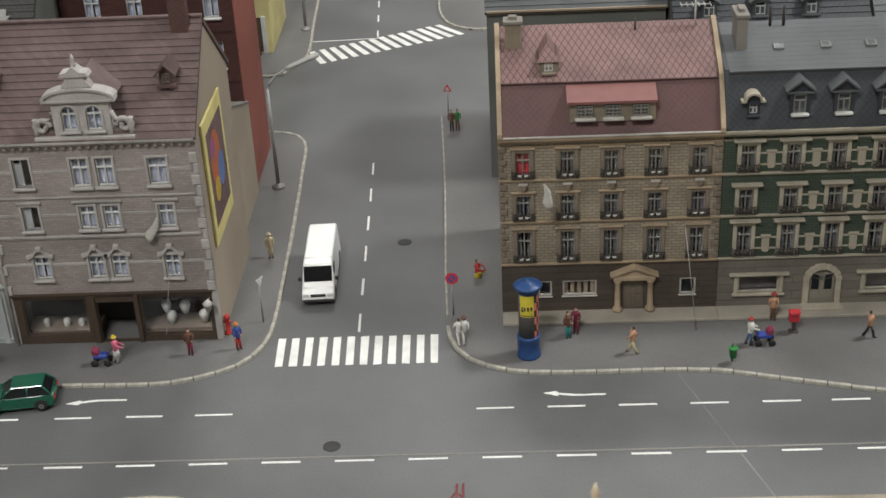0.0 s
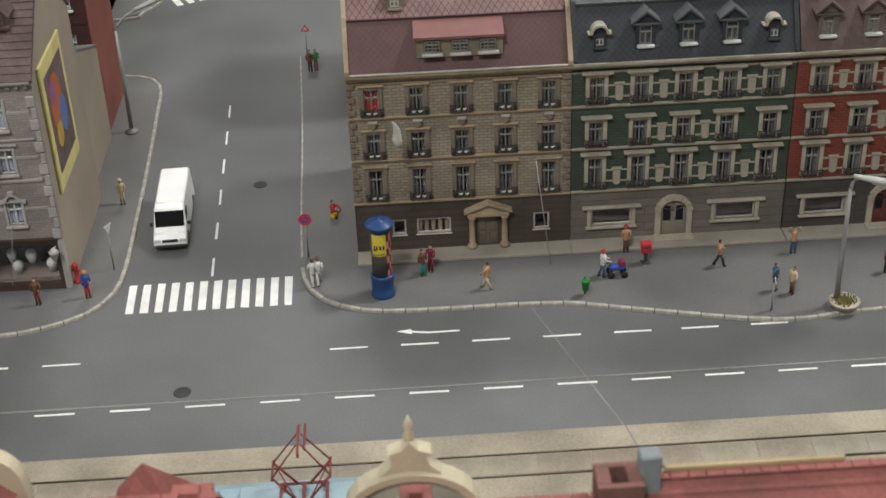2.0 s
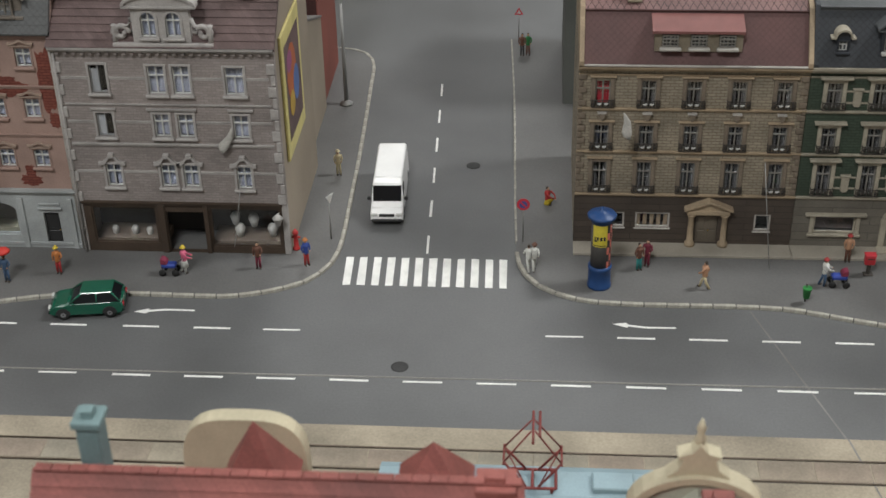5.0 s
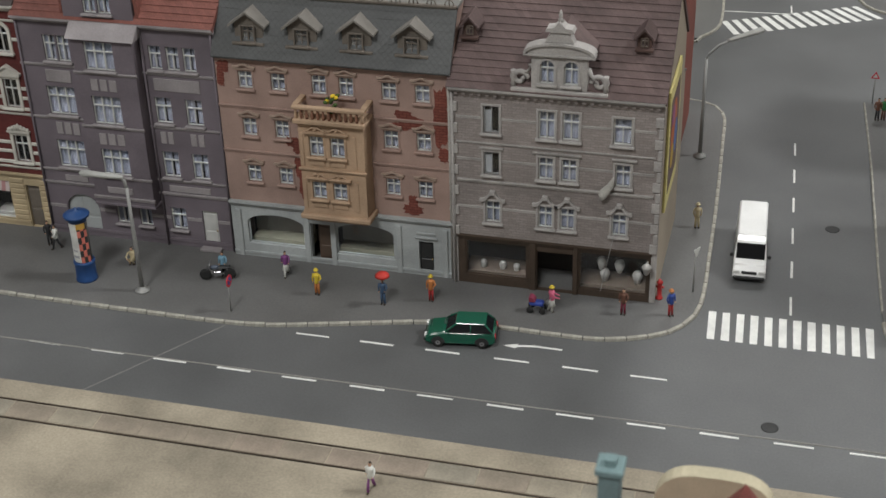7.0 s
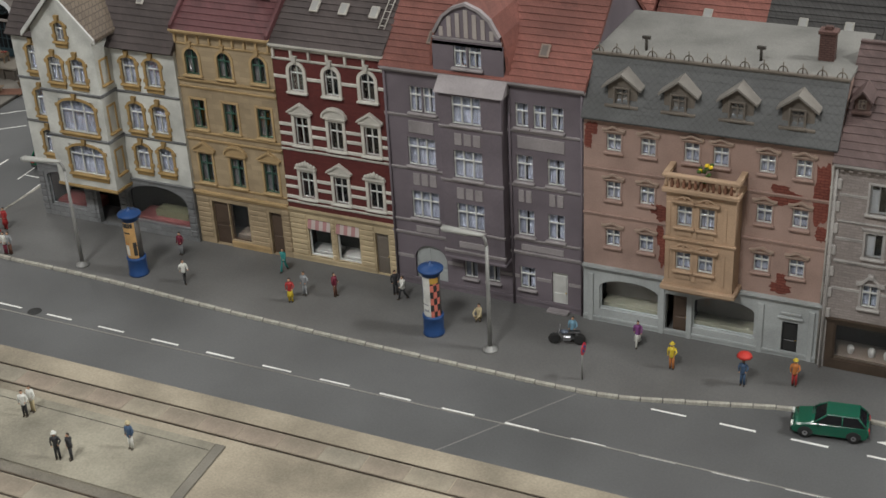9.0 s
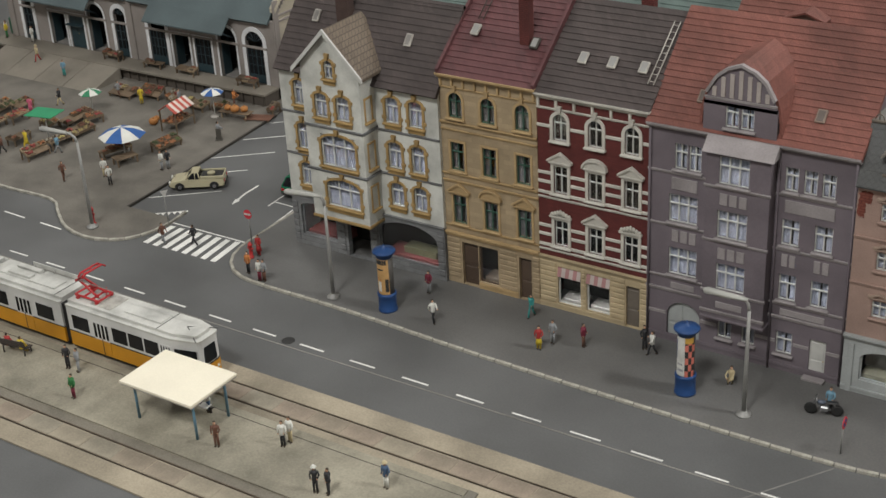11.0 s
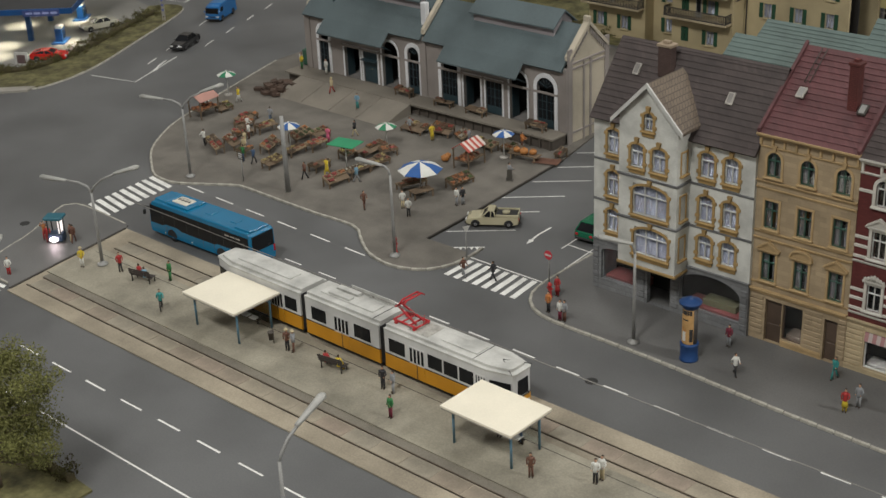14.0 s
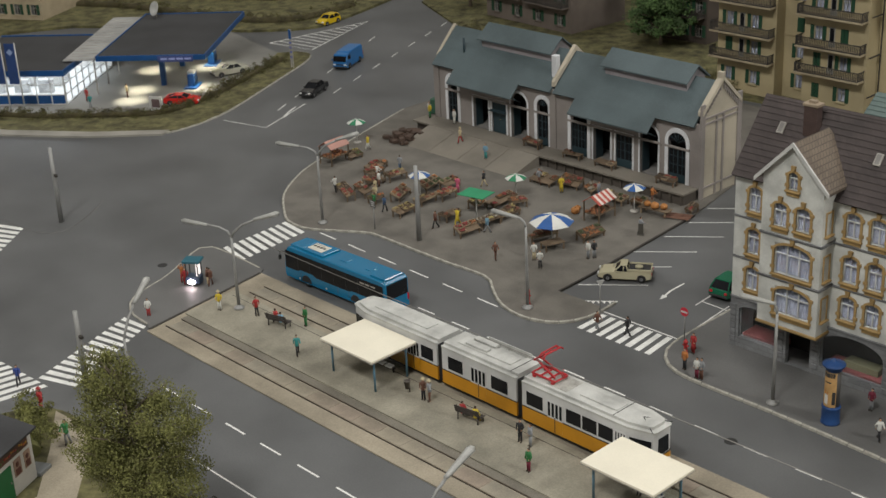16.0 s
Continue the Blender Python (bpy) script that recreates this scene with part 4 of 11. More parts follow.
def purple_house():
    x0, w, D, E, R = -36.7, 12.1, 11.0, 13.95, 19.0
    h = house_root("town_house", x0, 0.5, "dark purple-grey plaster house with a red tiled roof and middle bay")
    wall = mat("purple_grey_plaster", (0.15, 0.127, 0.145), 0.8, var=0.12, scale=1.5, bump=0.12)
    # mauve trim paint, lightened further to carry light on the moulding edges
    light = mat("lit_mauve_trim", (0.29, 0.265, 0.27), 0.8, var=0.15, scale=2)
    roof = mat("red_brown_tiles", (0.175, 0.066, 0.052), 0.7, var=0.3, scale=0.8, pattern="brick", size=(0.34, 0.4), mortar=0.012, col2=(0.75, 0.75, 0.75), grime=0.4)
    wins = []
    for x, z, a, hh, bars in ((2.0, 11.3, 0.75, 1.55, "cross"), (2.85, 11.3, 0.75, 1.55, "cross"), (2.2, 7.95, 1.75, 1.75, "three"), (2.25, 4.55, 1.75, 1.75, "three"),
                              (8.45, 11.28, 0.75, 1.4, "T"), (9.5, 11.28, 0.75, 1.4, "T"), (10.5, 11.28, 0.75, 1.4, "T"), (8.55, 8.0, 1.0, 1.58, "T"), (10.42, 8.0, 1.0, 1.58, "T"),
                              (8.57, 4.57, 1.0, 1.62, "T"), (10.4, 4.57, 1.0, 1.62, "T"), (5.0, 1.12, 0.85, 1.42, "two"), (6.45, 1.12, 0.8, 1.42, "two"), (8.6, 1.1, 0.95, 1.42, "T")):
        wins.append((x - a / 2, x + a / 2, z, z + hh))
        put_window(window_kit(a, hh, WHITE, bars, "side" if a < 1.2 else "lace", None, sill=light), h, x, z)
    wins += [(10.1, 11.05, 0.15, 2.5), (1.35, 3.45, 0.02, 2.75)]
    bm = wall_bm(0, w, 0, E, wins)
    arc_fill(bm, 1.35, 3.45, 2.75, 0.95)
    part("front_wall", bm, wall, h)
    door(h, 10.57, 0.15, 0.95, 2.35, WHITE, 0.12, 1, "white panelled house door")
    box_part("door_step", h, 9.9, 11.2, -0.5, 0.0, 0.0, 0.16, light)
    door(h, 2.4, 0.02, 2.1, 2.7, mat("pale_gate", (0.36, 0.38, 0.38), 0.6), 0.2, 2, "pale grey arched gate")
    # middle bay
    b = part("bay", wall_bm(3.9, 7.6, 2.95, 13.3, [(4.65, 6.4, 11.35, 13.0), (4.65, 6.4, 8.05, 9.75), (4.7, 6.4, 4.8, 6.45)], 0.3, -0.9), wall, h)
    for z, hh in ((11.35, 1.65), (8.05, 1.7), (4.8, 1.65)):
        put_window(window_kit(1.75 if z > 5 else 1.7, hh, WHITE, "three", "lace", None, sill=light), b, 5.525 if z > 5 else 5.55, z, -0.9)
    for x in (3.9, 7.3):
        box_part("bay_side", b, x, x + 0.3, -0.6, 0.0, 2.95, 13.3, wall, 0)
    box_part("bay_foot", b, 3.8, 7.7, -0.98, 0, 2.75, 2.95, wall, 0.05)
    bm = B()
    ext(bm, [(-1.15, 13.2), (0, 13.2), (0, 14.0), (-0.35, 13.95)], "x", 3.7, 7.8)
    part("bay_roof", bm, light, b)
    for z in (10.95, 7.65, 4.25):
        band(h, "string_course", 0, 3.9, z, 0.16, 0.12, light)
        band(h, "string_course", 7.6, w, z, 0.16, 0.12, light)
        band(b, "string_course", 3.82, 7.68, z + (0.12 if z > 4.3 else 0.3), 0.16, 0.12, light, -0.9)
    band(h, "string_course", 7.6, w, 3.36, 0.2, 0.14, light)
    band(h, "string_course", 0, 3.9, 3.36, 0.2, 0.14, light)
    band(b, "string_course", 3.82, 7.68, 3.2, 0.2, 0.12, light, -0.9)
    for xs in ((0.05, 1.3), (3.5, 4.5), (6.9, 8.1), (9.15, 10.05), (11.1, w - 0.05)):
        band(h, "string_course", *xs, 1.75, 0.22, 0.06, light)
    for z, sets in ((10.0, ((1.4, 3.1, 1), (8.1, 11.0, 1))), (6.7, ((1.5, 3.1, 3), (8.1, 9.0, 2), (9.95, 10.9, 2))), (3.62, ((1.5, 3.1, 1), (8.2, 10.9, 1)))):
        for a, c, n in sets:
            for i in range(n):
                s = (c - a) / n
                box_part("apron_panel", h, a + i * s + 0.06, a + (i + 1) * s - 0.06, -0.05, 0.03, z, z + (0.75 if z > 4 else 0.4), light, 0.02)
    for z in (10.1, 6.75, 3.6):
        for i in range(3 if z > 4 else 1):
            s = 1.7 / (3 if z > 4 else 1)
            box_part("apron_panel", b, 4.7 + i * s + 0.06, 4.7 + (i + 1) * s - 0.06, -0.95, -0.87, z, z + (0.7 if z > 4 else 0.4), light, 0.02)
    for x in (0.15, 7.75, w - 0.15):
        downpipe(h, x, 0, E - 0.2, wall)
    band(h, "plinth", 0, w, 0, 0.5, 0.08, wall)
    band(h, "cornice", -0.05, w + 0.05, E - 0.28, 0.3, 0.36, light)
    shell(h, w, D, E, wall, R)
    part("roof", roof_bm(w, -0.3, E, D / 2, R, 0.08), roof, h, "red-brown tiled roof slope")
    part("roof", roof_bm(w, D + 0.3, E, D / 2, R, 0.08), roof, h)
    # rounded half-timbered gable
    gx = 5.4
    half = [(2.24, E + 0.05), (2.18, 15.0), (2.08, 15.6), (1.88, 16.25), (1.32, 17.2), (0.72, 17.68), (0.0, 17.95)]
    bm = wall_bm(gx - 2.1, gx + 2.1, E + 0.05, 15.8, [(gx - 0.82, gx - 0.06, 14.4, 15.75), (gx + 0.06, gx + 0.82, 14.4, 15.75)], 0.3, -0.15)
    ext(bm, [(gx + a, z) for a, z in half[2:]] + [(gx - a, z) for a, z in half[-2:1:-1]] + [(gx - 2.1, 15.8), (gx + 2.1, 15.8)], "y", -0.15, 0.15)
    g = part("gable", bm, wall, h, "rounded purple-grey gable with pale timber strips")
    for x in (gx - 0.44, gx + 0.44):
        put_window(window_kit(0.76, 1.35, WHITE, "T", "side", None, sill=light), g, x, 14.4, -0.15)
    # the gable's own roof follows its outline back into the slope
    for s in (-1, 1):
        bm = B()
        inner = [(gx + s * a, z) for a, z in half]
        outer = [(gx + s * (a + 0.14), z + (0.12 if i else 0.0)) for i, (a, z) in enumerate(half[:-1])] + [(gx, half[-1][1] + 0.16)]
        ext(bm, inner + outer[::-1], "y", -0.02, 4.4)
        part("gable_roof", bm, roof, g)
        bm = B()
        inner = [(gx + s * a, z) for a, z in half[3:]]
        outer = [(gx + s * (a + 0.12), z + 0.12) for a, z in half[3:-1]] + [(gx, half[-1][1] + 0.17)]
        ext(bm, inner + outer[::-1], "y", -0.3, -0.02)
        part("gable_edge", bm, light, g)
    for i in range(7):
        x = gx - 1.5 + i * 0.5
        d = abs(x - gx)
        top = 17.8 - 0.45 * d if d < 1.2 else 16.75
        box_part("timber_strip", g, x - 0.12, x + 0.12, -0.2, -0.13, 16.12, top - 0.1, mat("pale_timber", (0.36, 0.32, 0.3), 0.8), 0)
    band(g, "gable_band", gx - 2.05, gx + 2.05, 15.92, 0.14, 0.06, light, -0.15)
    for x in (2.7, 9.4):
        skylight(h, x, 1.2, 15.35, 42, mat("dull_skylight_frame", (0.2, 0.15, 0.12), 0.6), pane=paint((0.13, 0.11, 0.1), 0.2, "dim_skylight_glass"))
    return h


def red_brick_house():
    x0, w, D, E, R = -44.1, 7.4, 10.5, 14.35, 18.6
    h = house_root("town_house", x0, 0.75, "narrow dark red brick house with white stone trim and brown roof")
    wall = mat("oxblood_brick", (0.115, 0.026, 0.024), 0.75, var=0.15, scale=2, pattern="brick", size=(0.4, 0.14), mortar=0.015, col2=(0.8, 0.7, 0.7), bump=0.3)
    trim = mat("cream_white_stone", (0.55, 0.53, 0.48), 0.7, var=0.12, scale=3, bump=0.12)
    cream = mat("cream_rustication", (0.46, 0.37, 0.235), 0.75, var=0.12, scale=2, bump=0.12)
    roof = mat("dark_brown_tiles", (0.066, 0.052, 0.05), 0.7, var=0.2, scale=2, pattern="brick", size=(0.34, 0.4), mortar=0.012, col2=(0.7, 0.7, 0.7))
    wins = []
    for z, hh, lins, ar in ((11.45, 1.7, ("key",) * 3, 0.46), (8.0, 1.8, ("tri", "seg", "tri"), 0), (4.45, 1.75, ("crest", "tri", "crest"), 0)):
        for x, lin in zip((1.55, 3.88, 6.25), lins):
            wins.append((x - 0.46, x + 0.46, z, z + hh))
            put_window(window_kit(0.92, hh, WHITE, "cross", None, trim, 0.2, 0.09, trim, lin, trim, ar), h, x, z)
    part("front_wall", wall_bm(0, w, 3.55, E, wins), wall, h)
    for zs in ((12.2,), (8.55, 9.15), (7.85,), (5.0, 5.6), (4.3,)):
        for z in zs:
            for a, b in ((0.0, 0.88), (2.22, 3.21), (4.55, 5.58), (6.92, w)):
                box_part("stone_band", h, a, b, -0.09, 0.03, z, z + 0.2, trim, 0.03)
    for z in (7.55, 4.0):
        band(h, "string_course", 0, w, z, 0.14, 0.12, trim)
    band(h, "frieze_band", 0, w, 13.35, 0.14, 0.12, trim)
    for i in range(7):
        box_part("frieze_bracket", h, 0.05 + i * 1.2, 0.2 + i * 1.2, -0.14, 0.03, 13.5, 14.1, trim, 0.02)
    band(h, "frieze_top", 0, w, 13.98, 0.12, 0.1, trim)
    band(h, "cornice", -0.04, w + 0.04, 14.1, 0.3, 0.36, trim)
    ground = [(1.25, 2.85, 0.4, 3.0), (3.25, 4.85, 0.4, 3.0), (5.95, 6.85, 0.02, 2.85)]
    part("ground_wall", wall_bm(0, w, 0, 3.55, ground, 0.4, -0.03), cream, h)
    for z in [0.45 + 0.36 * i for i in range(8)]:
        for a, b in ((0.02, 1.15), (2.93, 3.17), (4.93, 5.87), (6.93, w - 0.02)):
            box_part("rustic_block", h, a, b, -0.1, -0.01, z, z + 0.3, cream, 0.04)
    band(h, "shop_cornice", -0.02, w + 0.02, 3.4, 0.25, 0.2, cream)
    band(h, "plinth", 0, 5.9, 0, 0.4, 0.12, cream)
    for a, b, c, d in ground[:2]:
        shop_window(h, a, b, c, d, WHITE)
        bm = B()
        for i in range(6):
            s = (b - a) / 6
            ext(bm, [(0.05, 3.0), (-0.12, 2.35), (-0.1, 2.33), (0.08, 2.98)], "x", a + i * s, a + (i + 1) * s, i % 2)
        part("awning", bm, [paint((0.36, 0.19, 0.19), 0.8), paint((0.45, 0.39, 0.37), 0.8)], h, "red and white striped awning")
        box_part("display_shelf", h, a, b, 0.5, 1.6, 0.3, 0.55, mat("pale_ware", (0.4, 0.37, 0.33), 0.5))
    door(h, 6.4, 0.05, 0.9, 2.7, mat("grey_brown_door", (0.14, 0.12, 0.1), 0.5), 0.15, 1)
    shell(h, w, D, E, wall, R)
    part("roof", roof_bm(w, -0.3, E + 0.03, D / 2, R, 0.02), roof, h, "dark brown tiled roof slope")
    part("roof", roof_bm(w, D + 0.3, E, D / 2, R, 0.02), roof, h)
    for x in (2.2, 4.1, 6.1):
        skylight(h, x, 1.75, 16.15, 38, GREYST)
    ladder = B()
    for s in (-0.18, 0.18):
        tube(ladder, [(6.9 + s, 0.9, 15.55), (6.9 + s, 4.4, 18.2)], 0.035, 5)
    for i in range(9):
        t = i / 9 + 0.05
        tube(ladder, [(6.72, 0.9 + 3.5 * t, 15.55 + 2.65 * t), (7.08, 0.9 + 3.5 * t, 15.55 + 2.65 * t)], 0.025, 4)
    part("roof_ladder", ladder, GREYST, h)
    chimney(h, 4.2, 6.3, 17.3, 19.8, mat("red_chimney_brick", (0.14, 0.038, 0.034), 0.8, pattern="brick", size=(0.3, 0.12)), 0.8, 0.6)
    return h


def yellow_house():
    x0, w, D, E, R = -51.0, 6.9, 10.5, 14.5, 18.8
    h = house_root("town_house", x0, 0.7, "narrow ochre stone house with green windows and a red roof")
    wall = mat("ochre_ashlar", (0.375, 0.29, 0.185), 0.8, var=0.12, scale=2, pattern="brick", size=(0.9, 0.34), mortar=0.012, col2=(0.75, 0.75, 0.75), bump=0.25)
    trim = mat("ochre_trim", (0.41, 0.29, 0.15), 0.75, var=0.12, scale=3, bump=0.12)
    green = paint((0.03, 0.085, 0.06), 0.5, "green_frame")
    roof = mat("wine_red_tiles", (0.11, 0.042, 0.045), 0.6, var=0.2, scale=2, pattern="brick", size=(0.34, 0.4), mortar=0.012, col2=(0.7, 0.7, 0.7))
    wins = []
    for z, hh, lins, ar in ((11.65, 1.65, ("key",) * 3, 0.5), (8.1, 1.9, (None,) * 3, 0), (4.4, 1.95, ("tri", "seg", "tri"), 0)):
        for x, lin in zip((1.15, 3.48, 5.9), lins):
            x = min(x, 5.95)
            wins.append((x - 0.49, x + 0.49, z, z + hh))
            put_window(window_kit(0.98, hh, green, "cross", "dim", trim, 0.16, 0.06, trim, lin, trim, ar), h, x, z)
    ground = [(1.15, 2.35, 0.02, 3.1), (2.42, 3.85, 0.5, 3.1), (5.4, 6.3, 0.02, 3.0)]
    part("front_wall", wall_bm(0, w, 3.6, E, wins), wall, h)
    part("ground_wall", wall_bm(0, w, 0, 3.6, ground, 0.4, -0.03), wall, h)
    dk = mat("brown_door", (0.08, 0.055, 0.04), 0.5)
    door(h, 1.75, 0.05, 1.2, 3.0, dk, 0.22, 1)
    door(h, 5.85, 0.05, 0.9, 2.9, dk, 0.22, 1)
    shop_window(h, *ground[1], dk)
    box_part("display_shelf", h, 2.5, 3.8, 0.5, 1.6, 0.3, 0.7, mat("shop_shelf", (0.16, 0.12, 0.09), 0.7))
    for z, hh, p in ((3.45, 0.3, 0.22), (7.25, 0.16, 0.12), (7.75, 0.16, 0.14), (10.75, 0.14, 0.1), (11.2, 0.18, 0.16), (4.1, 0.14, 0.1), (13.55, 0.12, 0.1)):
        band(h, "string_course", 0, w, z, hh, p, trim)
    for i in range(9):
        box_part("frieze_bracket", h, 0.1 + i * 0.82, 0.24 + i * 0.82, -0.14, 0.03, 13.7, 14.25, trim, 0.02)
    for z in [0.45 + 0.36 * i for i in range(8)]:
        for a, b in ((0.02, 1.0), (4.0, 5.25), (6.4, w - 0.02)):
            box_part("rustic_block", h, a, b, -0.09, -0.01, z, z + 0.3, wall, 0.04)
    band(h, "plinth", 2.4, 5.3, 0, 0.45, 0.12, trim)
    band(h, "cornice", -0.04, w + 0.02, 14.25, 0.3, 0.38, trim)
    shell(h, w, D, E, wall, R)
    part("roof", roof_bm(w, -0.3, E, D / 2, R, 0.0), roof, h, "wine red tiled roof slope")
    part("roof", roof_bm(w, D + 0.3, E, D / 2, R, 0.0), roof, h)
    for x in (0.08, w - 0.08):
        bm = B()
        ext(bm, [(-0.3, E + 0.05), (D / 2, R + 0.05), (D / 2, R + 0.3), (-0.3, E + 0.3)], "x", x - 0.1, x + 0.1)
        part("verge", bm, roof, h)
    chimney(h, 5.0, 2.3, 15.9, 19.3, mat("red_chimney_brick", (0.14, 0.038, 0.034), 0.8), 0.65, 0.65)
    skylight(h, 5.75, 2.0, 16.5, 38, DARK)
    skylight(h, 1.5, 2.2, 16.7, 38, GREYST)
    ladder = B()
    for s in (-0.18, 0.18):
        tube(ladder, [(1.5 + s, 2.8, 17.2), (1.5 + s, 4.9, 18.9)], 0.035, 5)
    for i in range(6):
        t = i / 6 + 0.05
        tube(ladder, [(1.32, 2.8 + 2.1 * t, 17.2 + 1.7 * t), (1.68, 2.8 + 2.1 * t, 17.2 + 1.7 * t)], 0.025, 4)
    part("roof_ladder", ladder, DARK, h)
    return h


def white_house():
    x0, w, D, E, R = -63.6, 12.6, 6.8, 13.0, 17.8
    h = house_root("town_house", x0, 0.45, "white plaster corner house with ochre window trim and gabled bay")
    wall = mat("white_plaster", (0.56, 0.565, 0.53), 0.8, var=0.12, scale=2.5, bump=0.12, grime=0.36)
    ochre = mat("gold_ochre_trim", (0.33, 0.22, 0.09), 0.7, var=0.2, scale=3, bump=0.2)
    stone = mat("blue_grey_stone", (0.2, 0.205, 0.21), 0.8, var=0.2, scale=2, pattern="brick", size=(0.8, 0.35), mortar=0.015, bump=0.3)
    roof = mat("dark_brown_tiles", (0.066, 0.052, 0.05), 0.7)
    wins = []

    def win(x, z, a, hh, parent=h, y=0.0, rz=0, arch=0.22):
        put_window(window_kit(a, hh, WHITE, "T" if a < 1.5 else "three", "lace", ochre, 0.17, 0.08, ochre, "key", ochre, arch), parent, x, z, y, rz)
        bm = B()
        for s in (-1, 1):
            for k in (0.15, 0.75):
                bx(bm, x + s * (a / 2 + 0.12) - 0.16, x + s * (a / 2 + 0.12) + 0.16, y - 0.1, y + 0.03, z + hh * k, z + hh * k + 0.22, bevel=0.02)
        bx(bm, x - a / 2 - 0.12, x + a / 2 + 0.12, y - 0.09, y + 0.03, z - 0.42, z - 0.14, bevel=0.02)
        if rz == 0:
            part("ear_stone", bm, ochre, parent)
        else:
            bm.free()
    for z, hh in ((10.55, 1.75), (7.4, 1.85), (4.7, 1.68)):
        for x in (1.62, 9.1, 10.9):
            a = 1.03 if x > 5 else 0.95
            wins.append((x - a / 2, x + a / 2, z, z + hh))
            win(x, z, a, hh)
    part("front_wall", wall_bm(0, w, 3.85, E, wins), wall, h)
    ground = [(0.7, 3.7, 0.8, 3.35), (4.65, 6.55, 0.02, 3.2), (7.3, 12.0, 0.7, 3.55)]
    bm = wall_bm(0, w, 0, 3.85, ground, 0.4, -0.05)
    arc_fill(bm, *ground[0][:2], 3.35, 0.4, -0.05)
    arc_fill(bm, *ground[2][:2], 3.55, 1.0, -0.05)
    part("ground_wall", bm, stone, h)
    for a, b, c, d in (ground[0], ground[2]):
        shop_window(h, a, b, c, d, stone, 0.15)
        box_part("display_floor", h, a, b, 0.5, 2.2, 0.3, c + 0.12, paint((0.16, 0.045, 0.04), 0.7, "red_display"))
    box_part("display_table", h, 8.6, 11.2, 0.9, 1.9, 0.8, 1.3, mat("display_green", (0.12, 0.11, 0.06), 0.7))
    for x in (0.25, 4.2, 6.95, 12.3):
        for i in range(6):
            box_part("rustic_block", h, x - 0.24, x + 0.24, -0.14, -0.03, 0.4 + i * 0.5, 0.82 + i * 0.5, stone, 0.04)
    for z in (6.85, 9.9):
        band(h, "string_course", 0, 3.2, z, 0.16, 0.1, stone)
        band(h, "string_course", 7.8, w, z, 0.16, 0.1, stone)
    band(h, "shop_cornice", 0, w, 3.7, 0.22, 0.15, stone)
    # gabled bay on a corbel
    y = -1.55
    holes = [(5.15, 5.85, 13.5, 14.2), (4.15, 5.15, 10.75, 12.4), (5.85, 6.9, 10.75, 12.4), (4.35, 7.1, 7.4, 9.6), (4.5, 7.2, 4.5, 6.5)]
    bm = wall_bm(3.2, 7.8, 3.6, 14.2, holes, 0.3, y)
    ext(bm, [(3.2, 14.2), (5.15, 14.2), (5.15, 14.7), (5.85, 14.7), (5.85, 14.2), (7.8, 14.2), (5.5, 16.6)], "y", y, y + 0.3)
    b = part("bay", bm, wall, h, "white gabled bay with wide ochre-trimmed windows")
    win(4.65, 10.75, 1.0, 1.65, b, y)
    win(6.375, 10.75, 1.05, 1.65, b, y)
    win(5.725, 7.4, 2.75, 2.2, b, y, arch=0.5)
    win(5.85, 4.5, 2.7, 2.0, b, y, arch=0.5)
    win(5.5, 13.5, 0.7, 1.2, b, y)
    for x, s in ((3.2, -1), (7.5, 1)):
        box_part("bay_side", b, x, x + 0.3, y + 0.3, 0.0, 3.6, 14.2, wall, 0)
        for z, hh in ((10.75, 1.5), (7.5, 1.7), (4.6, 1.6)):
            put_window(window_kit(0.6, hh, WHITE, "T", None, ochre, 0.14, 0.06, ochre), b, x + (0.3 if s > 0 else 0.0), z, y / 2, 90 * s)
    for z in (6.9, 10.0):
        band(b, "string_course", 3.12, 7.88, z, 0.18, 0.12, stone, y)
        box_part("string_course", b, 7.78, 7.92, y, 0, z, z + 0.18, stone, 0)
    bm = B()
    bx(bm, 3.1, 7.9, y - 0.1, 0, 3.4, 3.62, bevel=0.05)
    part("bay_foot", bm, ochre, b)
    for s in (-1, 1):
        bm = B()
        a, c = (5.5 + s * 2.75, 13.75), (5.5, 16.62)
        ext(bm, [a, c, (c[0], c[1] + 0.2), (a[0], a[1] + 0.2)], "y", y - 0.25, 2.3)
        part("bay_roof", bm, mat("tan_tiles", (0.16, 0.125, 0.095), 0.7, pattern="brick", size=(0.34, 0.3)), b)
        bm = B()
        ext(bm, [(a[0] + s * 0.05, a[1] - 0.1), (c[0], c[1] - 0.1), (c[0], c[1] + 0.24), (a[0] + s * 0.05, a[1] + 0.22)], "y", y - 0.38, y - 0.25)
        part("bargeboard", bm, WHITE, b)
    band(h, "cornice", -0.05, 3.15, E - 0.18, 0.22, 0.26, WHITE)
    band(h, "cornice", 7.85, w + 0.05, E - 0.18, 0.22, 0.26, WHITE)
    shell(h, w, D, E, wall, R)
    part("roof", roof_bm(w, -0.4, E, D / 2, R, 0.12), roof, h, "dark brown tiled roof slope")
    part("roof", roof_bm(w, D + 0.3, E, D / 2, R, 0.12), roof, h)
    chimney(h, 4.3, 2.2, 16.0, 18.25, mat("dark_chimney_brick", (0.085, 0.055, 0.048), 0.8, pattern="brick", size=(0.3, 0.12), mortar=0.01), 1.0, 0.7, mat("tan_trim", (0.33, 0.26, 0.185), 0.75))
